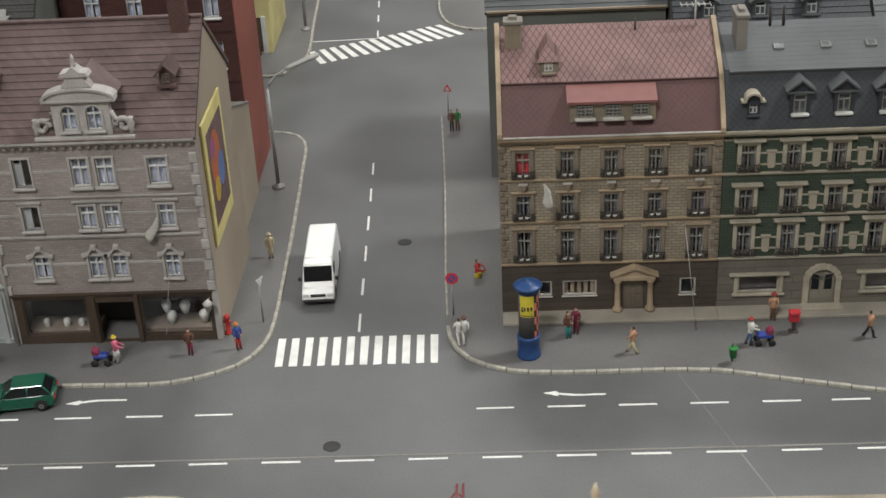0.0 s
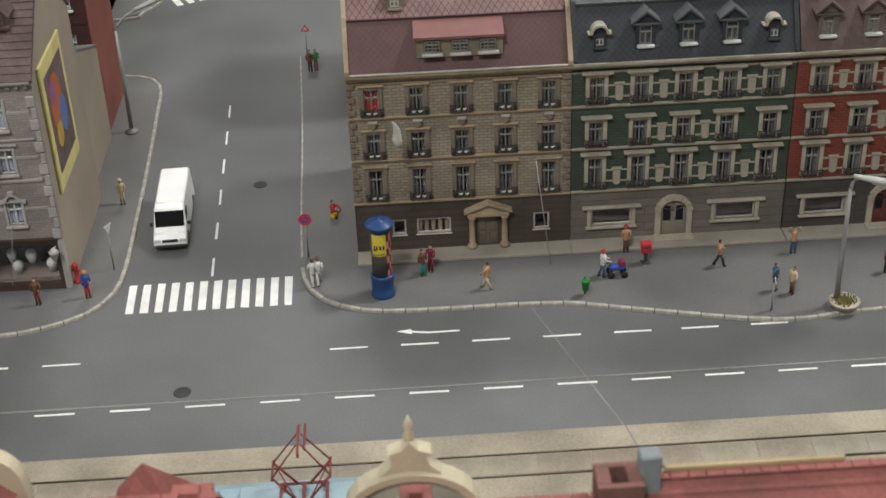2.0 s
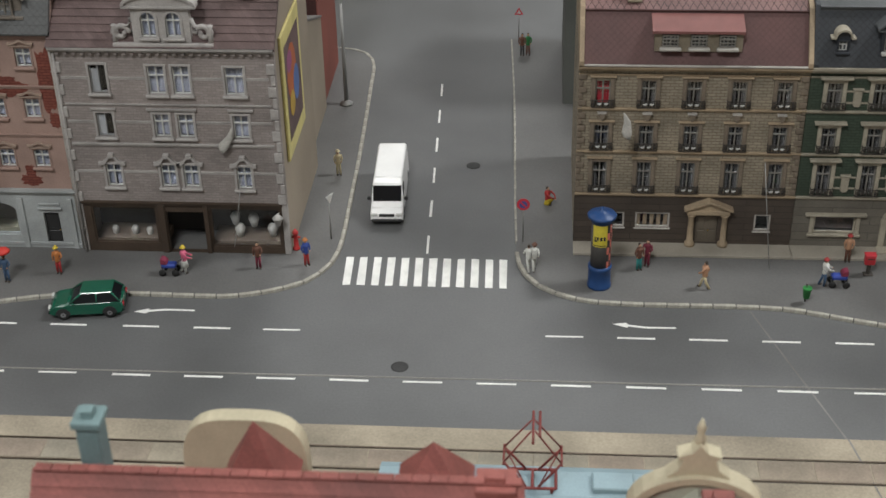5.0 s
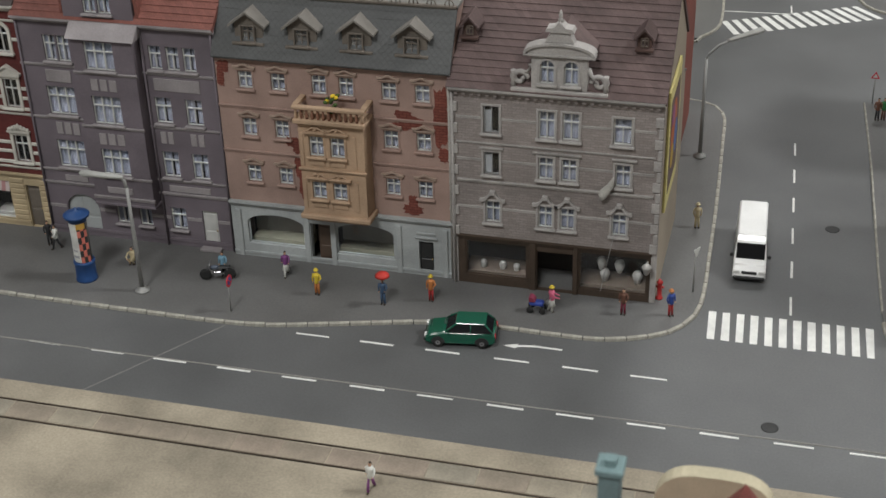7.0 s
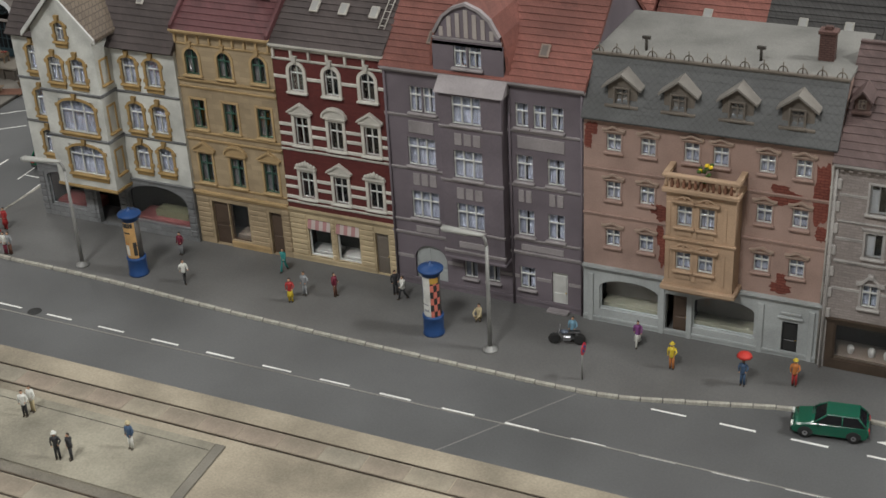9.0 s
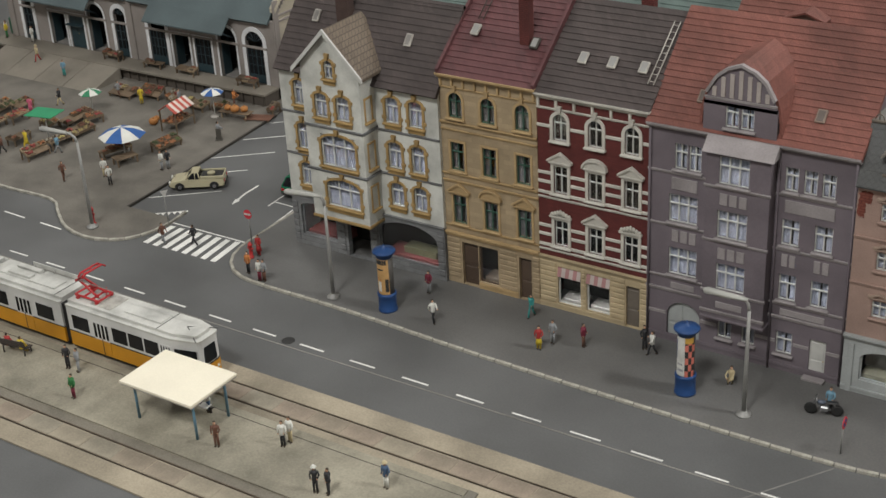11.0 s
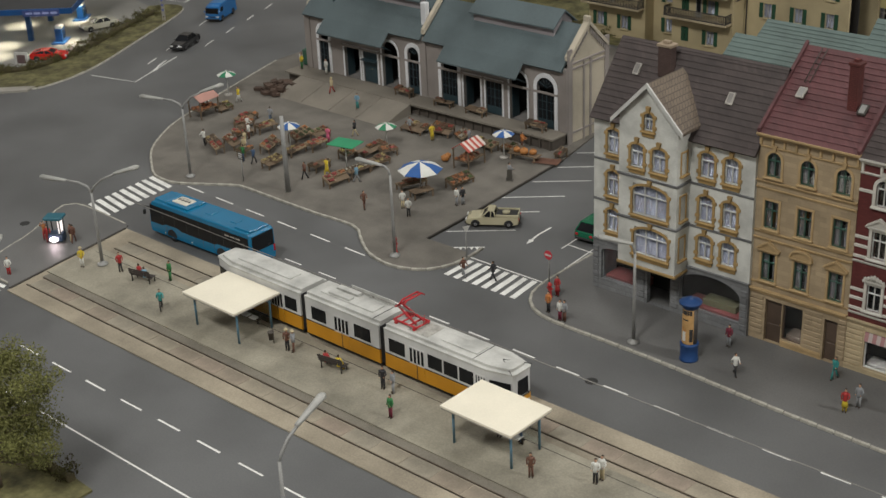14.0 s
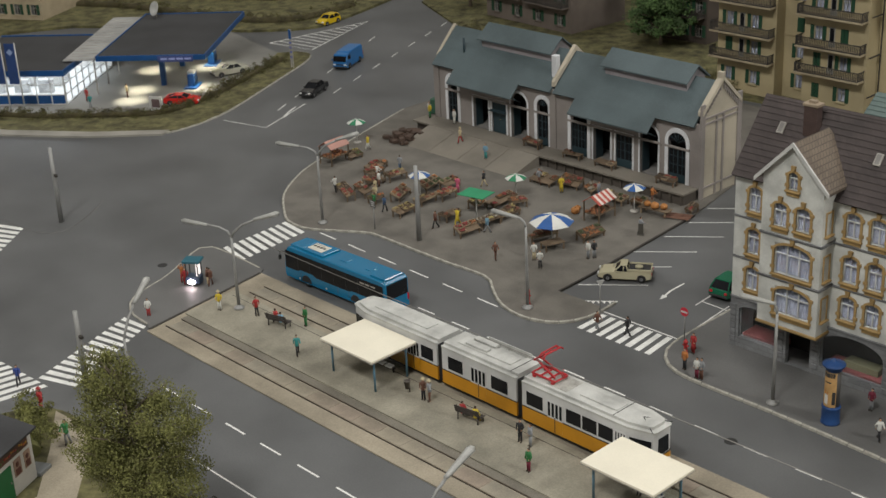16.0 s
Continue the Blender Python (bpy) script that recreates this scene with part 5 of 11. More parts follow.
    for sx, sy in ((2.1, 2.0), (9.6, 1.6)):
        skylight(h, sx, sy, E + (sy + 0.4) * (R - E) / (D / 2 + 0.4) + 0.12, 51, GREYST, 0.5, 0.85, pane=paint((0.2, 0.19, 0.18), 0.4, "dull_glass"))
    # side facing the car park
    for yy in (2.0, 4.7):
        for z, hh in ((10.55, 1.6), (7.4, 1.6), (4.7, 1.6)):
            put_window(window_kit(0.9, hh, WHITE, "T", "lace", ochre, 0.17, 0.08, ochre, "key", ochre), h, 0.0, z, yy, -90)
    return h


# ---- the eastern row ----
EAST_Y = 1.78
PALEBLOOM = paint((0.5, 0.5, 0.48), 0.7, "pale_blooms")


def kit_house(x0, w, wall, trim, label, xs, red=False, lintel=None, panels=(), surround=None):
    """Three houses from one kit: five windows a floor over a stone ground floor."""
    D, E = 10.0, 10.55
    h = house_root("town_house", x0, EAST_Y, label)
    wins = []
    sash = mat("drab_sash", (0.2, 0.19, 0.17), 0.6, var=0.15, scale=4)
    for row, (z, hh) in enumerate(((8.24, 1.42), (5.8, 1.36), (3.3, 1.74))):
        for i, x in enumerate(xs):
            cur = "red" if red and i == 0 and row == 0 else "dim"
            wins.append((x - 0.37, x + 0.37, z, z + hh))
            put_window(window_kit(0.74, hh, sash, "cross", cur, surround or trim, 0.21, 0.09, None, lintel, trim, rail=DARK, flowers=PALEBLOOM if red else None), h, x, z)
    part("front_wall", wall_bm(0, w, 3.1, E, wins), wall, h)
    for z in (3.02, 5.56, 8.0):
        band(h, "string_course", 0, w, z, 0.16, 0.16, trim)
    band(h, "frieze", 0, w, E - 0.62, 0.1, 0.08, trim)
    band(h, "cornice", -0.01, w + 0.01, E - 0.28, 0.34, 0.42, trim)
    for row, gaps in panels:
        z = (8.4, 5.95, 3.5)[row]
        for i in gaps:
            x = (xs[i] + xs[i + 1]) / 2
            p = part("bracket_panel", panel_mesh(trim), None, h, m=at(x, 0, z))
            for zz in (0.14, 0.78):
                bm = B()
                bx(bm, -0.56, 0.56, -0.05, 0.03, zz, zz + 0.09)
                part("panel_bar", bm, trim, p)
    box_part("house_step", h, 0.0, w, -1.25, 0.05, 0.0, 0.16, mat("pale_paving_step", (0.3, 0.275, 0.23), 0.8), 0.02)
    shell(h, w, D, E, wall)
    return h, D, E


PANEL_MESH = {}


def panel_mesh(trim):
    """A small hanging stone panel with a cap and a foot."""
    if trim.name not in PANEL_MESH:
        bm = B()
        bx(bm, -0.2, 0.2, -0.15, 0.03, 0.1, 0.9, bevel=0.03)
        bx(bm, -0.27, 0.27, -0.2, 0.03, 0.9, 1.0, bevel=0.02)
        ext(bm, [(-0.2, 0.1), (0.2, 0.1), (0.1, 0.0), (-0.1, 0.0)], "y", -0.12, 0.03)
        bx(bm, -0.09, 0.09, -0.19, -0.1, 0.72, 0.84, bevel=0.02)
        PANEL_MESH[trim.name] = to_mesh("bracket_panel", bm, trim)
    return PANEL_MESH[trim.name]


def brown_kit_house():
    wall = mat("buff_brick", (0.29, 0.252, 0.19), 0.8, var=0.2, scale=2, pattern="brick", size=(0.42, 0.17), mortar=0.022, col2=(0.55, 0.52, 0.5), bump=0.5)
    trim = mat("buff_trim", (0.335, 0.26, 0.175), 0.75, var=0.2, scale=3)
    base = mat("dark_brown_rustication", (0.07, 0.055, 0.044), 0.75, var=0.15, scale=2, pattern="brick", size=(3.0, 0.36), mortar=0.02, bump=0.4)
    xs, w = (1.25, 3.55, 5.82, 8.08, 10.33), 11.5
    h, D, E = kit_house(15.1, w, wall, trim, "buff brick corner house with a red diamond-tiled roof", xs, True, "slim", surround=mat("umber_surround", (0.175, 0.142, 0.108), 0.8, var=0.2, scale=3))
    quoins(h, 0.02, 0.42, 3.2, 10.2, mat("umber_surround", (0.175, 0.142, 0.108), 0.8), 0.36)
    quoins(h, w - 0.02, w - 0.42, 3.2, 10.2, mat("umber_surround", (0.175, 0.142, 0.108), 0.8), 0.36)
    for x in xs:
        bm = B()
        ext(bm, [(x - 0.06, 7.5), (x + 0.06, 7.5), (x + 0.2, 7.86), (x - 0.2, 7.86)], "y", -0.22, 0.02)
        cs = part("console", bm, mat("umber_surround", (0.175, 0.142, 0.108), 0.8), h)
        box_part("console_cap", cs, x - 0.24, x + 0.24, -0.26, 0.02, 7.86, 7.93, GREYST, 0.02)
    ground = [(3.26, 5.08, 1.1, 2.02), (1.95, 2.68, 1.1, 2.02), (9.52, 10.38, 1.0, 2.0), (6.48, 7.62, 0.18, 1.95)]
    part("ground_wall", wall_bm(0, w, 0, 3.1, ground, 0.4, -0.02), base, h)
    for a, b, c, d in ground[:3]:
        sw = shop_window(h, a, b, c, d, GREYST, 0.02)
        box_part("sill", sw, a - 0.06, b + 0.06, -0.12, 0.02, c - 0.08, c, GREYST)
    for i in range(5):
        box_part("curtain", h, 3.32 + i * 0.36, 3.54 + i * 0.36, 0.2, 0.26, 1.12, 2.0, mat("tan_curtain", (0.2, 0.14, 0.085), 0.9), 0.02)
    door(h, 7.05, 0.18, 1.12, 1.75, mat("drab_door", (0.13, 0.11, 0.085), 0.6), 0.1, 2)
    portal = B()
    bx(portal, 5.95, 8.2, -0.38, 0.0, 2.08, 2.34, bevel=0.03)
    ext(portal, [(5.92, 2.34), (8.22, 2.34), (7.07, 2.86)], "y", -0.3, 0.0)
    for s in (-1, 1):
        ext(portal, [(7.07 + s * 1.28, 2.32), (7.07, 2.84), (7.07, 2.99), (7.07 + s * 1.28, 2.46)], "y", -0.48, 0.0)
    portal = part("portal", portal, trim, h, "tan stone portal with two columns")
    for x in (6.2, 7.95):
        bm = B()
        lathe(bm, [(0.28, 0.16), (0.28, 0.34), (0.17, 0.42), (0.15, 1.85), (0.23, 1.98), (0.24, 2.08)], 12, x, -0.2)
        part("column", bm, trim, portal)
    # steep lower slope and back darker than the upper slope
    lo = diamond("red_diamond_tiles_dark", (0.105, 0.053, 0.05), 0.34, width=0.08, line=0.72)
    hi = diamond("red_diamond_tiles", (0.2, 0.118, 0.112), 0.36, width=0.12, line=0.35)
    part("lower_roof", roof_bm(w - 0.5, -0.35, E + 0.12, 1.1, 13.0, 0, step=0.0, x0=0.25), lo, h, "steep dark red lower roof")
    part("upper_roof", roof_bm(w - 0.5, 1.06, 13.02, 4.6, 14.85, 0, step=0.01, x0=0.25), hi, h, "paler red diamond-tiled upper roof")
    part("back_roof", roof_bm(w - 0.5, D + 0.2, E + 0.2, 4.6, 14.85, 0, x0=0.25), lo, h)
    box_part("gutter", h, 0.25, w - 0.25, -0.5, -0.36, E + 0.06, E + 0.16, GREYST, 0.03)
    box_part("roof_fold", h, 0.25, w - 0.25, 0.98, 1.1, 12.98, 13.06, mat("dark_red_lead", (0.07, 0.03, 0.028), 0.6), 0.02)
    for x in (0.0, w - 0.24):
        bm = B()
        ext(bm, [(-0.42, E), (-0.42, E + 0.32), (1.06, 13.2), (4.6, 15.05), (D, E + 0.4), (D, E)], "x", x, x + 0.24)
        part("gable_wall", bm, trim, h)
    bm = B()
    bx(bm, 3.68, 8.0, -0.08, 1.0, 11.3, 12.42)
    d = part("dormer", bm, mat("drab_dormer", (0.2, 0.17, 0.125), 0.75, var=0.2, scale=3), h, "long dormer with three windows")
    bm = B()
    ext(bm, [(-0.3, 12.32), (1.0, 12.76), (1.0, 12.9), (-0.3, 12.46)], "x", 3.54, 8.06)
    part("dormer_roof", bm, paint((0.2, 0.085, 0.078), 0.6, "salmon_red"), d)
    for x in (4.45, 5.85, 7.25):
        put_window(window_kit(0.8, 0.62, mat("drab_sash", (0.2, 0.19, 0.17), 0.6), "grid", None, None, 0.08, 0.04, GREYST, arch=0.2), d, x, 11.6, -0.3)
        # near-black sheet added as the shade behind the dormer panes
        box_part("window_back", d, x - 0.42, x + 0.42, -0.12, -0.085, 11.58, 12.24, INTERIOR, 0)
    # small dormer with a hipped roof
    drab = mat("drab_dormer", (0.2, 0.17, 0.125), 0.75, var=0.2, scale=3)
    bm = B()
    bx(bm, 2.2, 3.2, 1.66, 3.2, 13.0, 14.0)
    sd = part("dormer", bm, drab, h)
    bm = B()
    top = [bm.verts.new(p) for p in ((2.7, 2.5, 14.72), (2.7, 3.9, 14.72))]
    low = [bm.verts.new(p) for p in ((2.08, 1.5, 13.95), (3.32, 1.5, 13.95), (3.32, 3.9, 13.95), (2.08, 3.9, 13.95))]
    for q in ((low[0], low[1], top[0]), (low[1], low[2], top[1], top[0]), (low[3], low[0], top[0], top[1]), (low[2], low[3], top[1]), (low[3], low[2], low[1], low[0])):
        bm.faces.new(q)
    part("dormer_roof", bm, hi, sd)
    put_window(window_kit(0.44, 0.42, WHITE, "cross", None, None, 0.06, 0.04, drab), sd, 2.7, 13.42, 1.52)
    chimney(h, 0.95, 3.5, 13.8, 15.6, drab, 0.85, 0.7, mat("grey_chimney", (0.2, 0.185, 0.165), 0.8))
    bm = B()
    tube(bm, [(10.4, 4.2, 14.5), (10.4, 4.2, 16.4)], 0.05, 6)
    for z, l in ((16.2, 0.95), (15.8, 0.75)):
        tube(bm, [(10.4 - l, 4.2, z), (10.4 + l, 4.2, z)], 0.04, 5)
        for i in range(6):
            x = 10.4 - l + 2 * l * i / 5
            tube(bm, [(x, 3.9, z), (x, 4.5, z)], 0.03, 4)
    part("aerial", bm, WHITE, h)
    bm = B()
    tube(bm, [(7.3, 4.1, 14.4), (7.3, 4.1, 15.2)], 0.06, 6)
    part("vent_pipe", bm, DARK, h)
    return h


def arch_door(h, x, w, z, hh, m, trim):
    bm = B()
    a, b, zc = w / 2, w / 2 + 0.3, z + hh - w / 2
    out = [(x + b, 0.0)] + [(x + b * math.cos(math.pi * k / 14), zc + b * math.sin(math.pi * k / 14)) for k in range(15)] + [(x - b, 0.0)]
    inn = [(x - a, 0.0)] + [(x - a * math.cos(math.pi * k / 14), zc + a * math.sin(math.pi * k / 14)) for k in range(15)] + [(x + a, 0.0)]
    ext(bm, out + inn, "y", -0.16, 0.02)
    for k in range(9):
        q = math.pi * (k + 0.5) / 9
        v = bx(bm, -0.1, 0.1, -0.2, 0.0, b - 0.3, b + 0.03)
        turn_verts(v, Matrix.Translation((x, 0, zc)) @ Matrix.Rotation(math.pi / 2 - q, 4, "Y"))
    part("door_surround", bm, trim, h)
    d = door(h, x, z, w, hh, m, 0.05, 2)
    for s in (-1, 1):
        box_part("door_glass", d, x + s * 0.34 - 0.2, x + s * 0.34 + 0.2, 0.0, 0.052, z + 0.85, z + 1.75, DGLASS, 0)
    bm = B()
    for k in range(5):
        a = math.pi * (k + 0.5) / 5
        tube(bm, [(x, 0.03, z + hh - w / 2), (x + w / 2 * math.cos(a), 0.03, z + hh - w / 2 + w / 2 * math.sin(a))], 0.04, 4)
    part("fanlight_bars", bm, m, d)


def slate_kit_house(x0, w, wall, base, label, dcol, dormers, roof_lo, roof_hi):
    trim = mat("stone_grey_trim", (0.34, 0.31, 0.245), 0.75, var=0.2, scale=3)
    xs = (1.27, 3.56, 5.85, 8.12, 10.38)
    h, D, E = kit_house(x0, w, wall, trim, label, xs, False, "cap", ((0, (0, 1, 2, 3)), (1, (1, 2)), (2, (0, 1, 2, 3))))
    ground = [(1.12, 3.3, 0.95, 2.0), (7.85, 10.0, 0.95, 2.0), (4.88, 6.28, 0.18, 2.3)]
    part("ground_wall", wall_bm(0, w, 0, 3.1, ground, 0.4, -0.02), base, h)
    for a, b, c, d in ground[:2]:
        s = shop_window(h, a, b, c, d, trim, 0.05)
        box_part("sill", s, a - 0.3, b + 0.3, -0.2, 0.02, c - 0.14, c, trim)
        box_part("lintel", s, a - 0.5, b + 0.5, -0.25, 0.02, d + 0.05, d + 0.2, trim)
        for x in (a - 0.22, b):
            box_part("jamb", s, x, x + 0.22, -0.12, 0.02, c, d + 0.05, trim)
        box_part("blind", s, a, b, 0.5, 0.55, c, d, mat("dim_blind", (0.1, 0.078, 0.07), 0.9, var=0.5, scale=6))
    arch_door(h, 5.58, 1.4, 0.18, 2.15, dcol, trim)
    box_part("door_step", h, 4.5, 6.65, -0.75, -0.1, 0.16, 0.26, trim)
    part("lower_roof", roof_bm(w - 0.5, -0.3, E + 0.08, 1.1, 13.3, 0, step=0.0, x0=0.25), roof_lo, h, "dark diamond-slated mansard slope")
    part("upper_roof", roof_bm(w - 0.5, 0.95, 13.3, 5.5, 14.3, 0, step=0.01, x0=0.25), roof_hi, h)
    part("back_roof", roof_bm(w - 0.5, D + 0.2, E + 0.2, 5.5, 14.3, 0, x0=0.25), roof_hi, h)
    band(h, "roof_moulding", 0.25, w - 0.25, 13.2, 0.14, 0.12, roof_hi, 1.0)
    for x in (0.0, w - 0.24):
        bm = B()
        ext(bm, [(-0.3, E), (-0.3, E + 0.2), (1.02, 13.4), (5.5, 14.45), (D, E + 0.4), (D, E)], "x", x, x + 0.24)
        part("gable_wall", bm, roof_lo, h)
    inky = mat("ink_blue_lead", (0.03, 0.034, 0.042), 0.55, var=0.15, scale=3)
    for i, x in enumerate((1.36, 3.68, 5.86, 8.06, 10.2)):
        if dormers and i in (0, 4):
            bm = B()
            bx(bm, x - 0.36, x + 0.36, 0.2, 1.1, 11.2, 12.3)
            bx(bm, x - 0.5, x + 0.5, 0.02, 0.5, 11.06, 11.2, bevel=0.02)
            d = part("dormer", bm, inky, h)
            bm = B()
            ring = [(x + 0.44 * math.cos(math.pi * k / 12), 12.08 + 0.42 * math.sin(math.pi * k / 12)) for k in range(13)]
            inner = [(x + 0.34 * math.cos(math.pi * k / 12), 12.08 + 0.32 * math.sin(math.pi * k / 12)) for k in range(13)]
            ext(bm, ring + inner[::-1], "y", -0.05, 1.2)
            for s in (-1, 1):
                bx(bm, x + s * 0.36, x + s * 0.6, -0.05, 0.9, 12.0, 12.08)
            part("dormer_hood", bm, trim, d, "pale stone barrel hood")
            put_window(window_kit(0.42, 0.5, WHITE, "cross", None, inky, 0.08, 0.05, inky), d, x, 11.38, -0.0)
        else:
            bm = B()
            bx(bm, x - 0.48, x + 0.48, 0.16, 1.3, 11.25, 12.5)
            bx(bm, x - 0.6, x + 0.6, -0.04, 0.5, 11.1, 11.25, bevel=0.02)
            for s in (-1, 1):
                bx(bm, x + s * 0.32, x + s * 0.5, 0.02, 0.2, 11.25, 12.4, bevel=0.02)
            ext(bm, [(x - 0.62, 12.5), (x + 0.62, 12.5), (x, 13.0)], "y", 0.1, 1.3)
            d = part("dormer", bm, inky if dormers else mat("brown_dormer", (0.1, 0.075, 0.065), 0.7), h)
            for s in (-1, 1):
                bm = B()
                ext(bm, [(x + s * 0.74, 12.46), (x, 13.06), (x, 13.18), (x + s * 0.74, 12.57)], "y", -0.12, 1.4)
                part("dormer_roof", bm, roof_hi, d)
            box_part("pediment_sill", d, x - 0.7, x + 0.7, -0.1, 0.16, 12.4, 12.5, roof_hi)
            put_window(window_kit(0.62, 0.98, mat("drab_sash", (0.2, 0.19, 0.17), 0.6), "T", "lace", None, 0.1, 0.06, WHITE), d, x, 11.36, -0.02)
    for x in (3.0, 5.4, 7.7):
        skylight(h, x, 3.0, 13.78, 12, mat("slate_skylight_frame", (0.16, 0.16, 0.16), 0.6), 0.55, 0.55, pane=paint((0.1, 0.11, 0.11), 0.2, "dark_skylight_glass"))
    chimney(h, 1.1, 3.6, 13.7, 15.6, mat("grey_chimney", (0.2, 0.185, 0.165), 0.8), 0.55, 1.5)
    for x in (2.9, 3.6):
        bm = B()
        tube(bm, [(x, 5.0, 14.2), (x, 5.0, 15.3)], 0.08, 6)
        part("vent_pipe", bm, DARK, h)
    return h


grey_house()
pink_house()
purple_house()
red_brick_house()
yellow_house()
white_house()
brown_kit_house()
slate_kit_house(26.62, 11.52, mat("green_brick", (0.05, 0.072, 0.05), 0.7, var=0.15, scale=2, pattern="brick", size=(0.4, 0.16), mortar=0.02, col2=(0.5, 0.5, 0.5), bump=0.4),
                mat("grey_rustication", (0.145, 0.132, 0.11), 0.75, var=0.15, scale=2, pattern="brick", size=(4.0, 0.5), mortar=0.02, bump=0.4),
                "green brick house with stone trim and a dark slate mansard", mat("stone_door", (0.2, 0.185, 0.15), 0.6), True, diamond("dark_slate", (0.036, 0.04, 0.046), 0.36, line=0.5), mat("slate_blue_lead", (0.082, 0.088, 0.092), 0.6))
slate_kit_house(38.2, 11.52, mat("orange_red_brick", (0.2, 0.05, 0.034), 0.7, var=0.15, scale=2, pattern="brick", size=(0.4, 0.16), mortar=0.02, col2=(0.5, 0.45, 0.45), bump=0.4),
                mat("dark_grey_rustication", (0.06, 0.055, 0.05), 0.75, var=0.15, scale=2, pattern="brick", size=(4.0, 0.5), mortar=0.02, bump=0.4),
                "orange-red brick house with stone trim and a brown roof", paint((0.12, 0.035, 0.03), 0.5, "dark_red_door"), False, mat("brown_tiles", (0.13, 0.09, 0.085), 0.65), mat("brown_tiles", (0.13, 0.09, 0.085), 0.65))

# ---- road markings ----
def mark(name, outline, label, group=""):
    bm = B()
    ext(bm, outline, "z", 0.0, 0.012)
    return solo(name, bm, LINE, label, "road marking", group, "structure")


def dash(cx, cy, l=1.85, a=0.0, w=0.13):
    c, s = math.cos(math.radians(a)), math.sin(math.radians(a))
    n = random.uniform(-0.015, 0.015)
    pts = [(cx + u * c - v * s, cy + u * s + v * c) for u, v in ((-l / 2, -w / 2), (l / 2, -w / 2 + n), (l / 2, w / 2), (-l / 2, w / 2 - n))]
    mark("lane_dash", pts, "white painted dash on the asphalt", "lane dashes")


def strip(pts, w=0.1, label="thin white painted road line"):
    P = [Vector((*p, 0)) for p in pts]
    L, R = [], []
    for i, p in enumerate(P):
        d = (P[min(i + 1, len(P) - 1)] - P[max(i - 1, 0)]).normalized()
        n = Vector((-d.y, d.x, 0)) * w / 2
        L.append(tuple((p + n).xy))
        R.append(tuple((p - n).xy))
    mark("road_line", L + R[::-1], label)


def zebra(corners, n, label="white zebra crossing bars on the asphalt", duty=0.55):
    """Bars between two edges: a-b is one end of the crossing's long sides, d-c the other."""
    a, b, c, d = [Vector((*p, 0)) for p in corners]
    z = thing("zebra_crossing", a.x, a.y, 0, 0, label, "crossing", "zebra crossings", "structure")
    for i in range(n):
        t0, t1 = i / n, (i + duty) / n
        q = [a.lerp(b, t0), a.lerp(b, t1), d.lerp(c, t1), d.lerp(c, t0)]
        bm = B()
        ext(bm, [(v.x - a.x + random.uniform(-0.02, 0.02), v.y - a.y + random.uniform(-0.03, 0.03)) for v in q], "z", 0.0, 0.012)
        part("bar", bm, LINE, z)


LOW = [-84.3, -80.5, -76.7, -72.9, -69.05, -65.35, -61.4, -57.7, -53.9, -50.05, -46.2, -42.4, -38.65, -34.95, -31.25, -27.55, -23.95, -20.35, -16.75, -13.1, -9.55]
for x in LOW:
    dash(x, -10.75 if x > -16 else -10.75 - (x + 16) * 0.0105)
for i in range(17):
    dash(-5.95 + 3.475 * i, -10.79 + 0.007 * i)
for x in (-17.4, -13.8, -10.2, -6.5, -2.9, 0.6, 14.6, 18.1, 21.6, 25.1, 28.6, 31.95, 35.4):
    dash(x, -6.79)
for i in range(6):
    dash(-81.8 - 4.03 * i, -5.85 + 0.1 * i, 2.3, -2)
for i in range(12):
    dash(-88.5 + 3.86 * i, -30.7, 2.15)
strip([(-92, -34.8), (-78, -34.8), (-60, -34.8), (30, -34.8)], 0.12)
for i in range(6):
    dash(7.25 - 0.12 * i, 1.55 + 3.92 * i, 1.85, 92)
for i in range(5):
    dash(5.25 - 0.2 * i, 47.4 + 3.8 * i, 1.7, 93)
strip([(-0.4, 46.0), (5.3, 46.3)], 0.12)
zebra([(2.97, 0.15), (11.95, 0.15), (12.0, -2.6), (3.1, -2.6)], 12, "worn white zebra crossing bars across the side street")
zebra([(-0.1, 43.6), (10.7, 49.3), (12.9, 46.8), (1.1, 40.9)], 14)
zebra([(-73.75, -1.65), (-66.9, -1.4), (-66.5, -4.5), (-73.7, -4.6)], 8)
zebra([(-106.9, -13.0), (-107.6, -5.3), (-104.3, -5.7), (-103.4, -13.6)], 9)
zebra([(-98.7, -26.1), (-94.0, -35.2), (-97.2, -36.4), (-101.4, -26.4)], 13)
zebra([(-125.0, -22.3), (-119.5, -29.0), (-123.0, -31.0), (-128.0, -23.5)], 9)
zebra([(-95.7, -36.2), (-106.0, -36.9), (-106.6, -40.6), (-96.3, -39.8)], 11)


def arrow(cx, cy, a, l=3.1, bend=1):
    """A turning arrow with a bent shaft."""
    c, s = math.cos(math.radians(a)), math.sin(math.radians(a))
    shape = [(-1.55, -0.14), (-0.82, 0.16), (-0.8, 0.02), (-0.45, 0.1), (0.0, 0.17), (1.55, 0.15), (1.55, 0.02), (0.1, 0.03), (-0.4, -0.05), (-0.78, -0.12), (-0.88, -0.28)]
    shape = [(u, v * bend) for u, v in shape][::bend]
    mark("turn_arrow", [(cx + (u * c - v * s) * l / 3.1, cy + (u * s + v * c) * l / 3.1) for u, v in shape], "white painted turning arrow on the asphalt", "turning arrows")


arrow(18.55, -5.75, 0, bend=-1)
arrow(-5.65, -5.38, 0)
arrow(-72.3, 5.0, 92, 3.6)
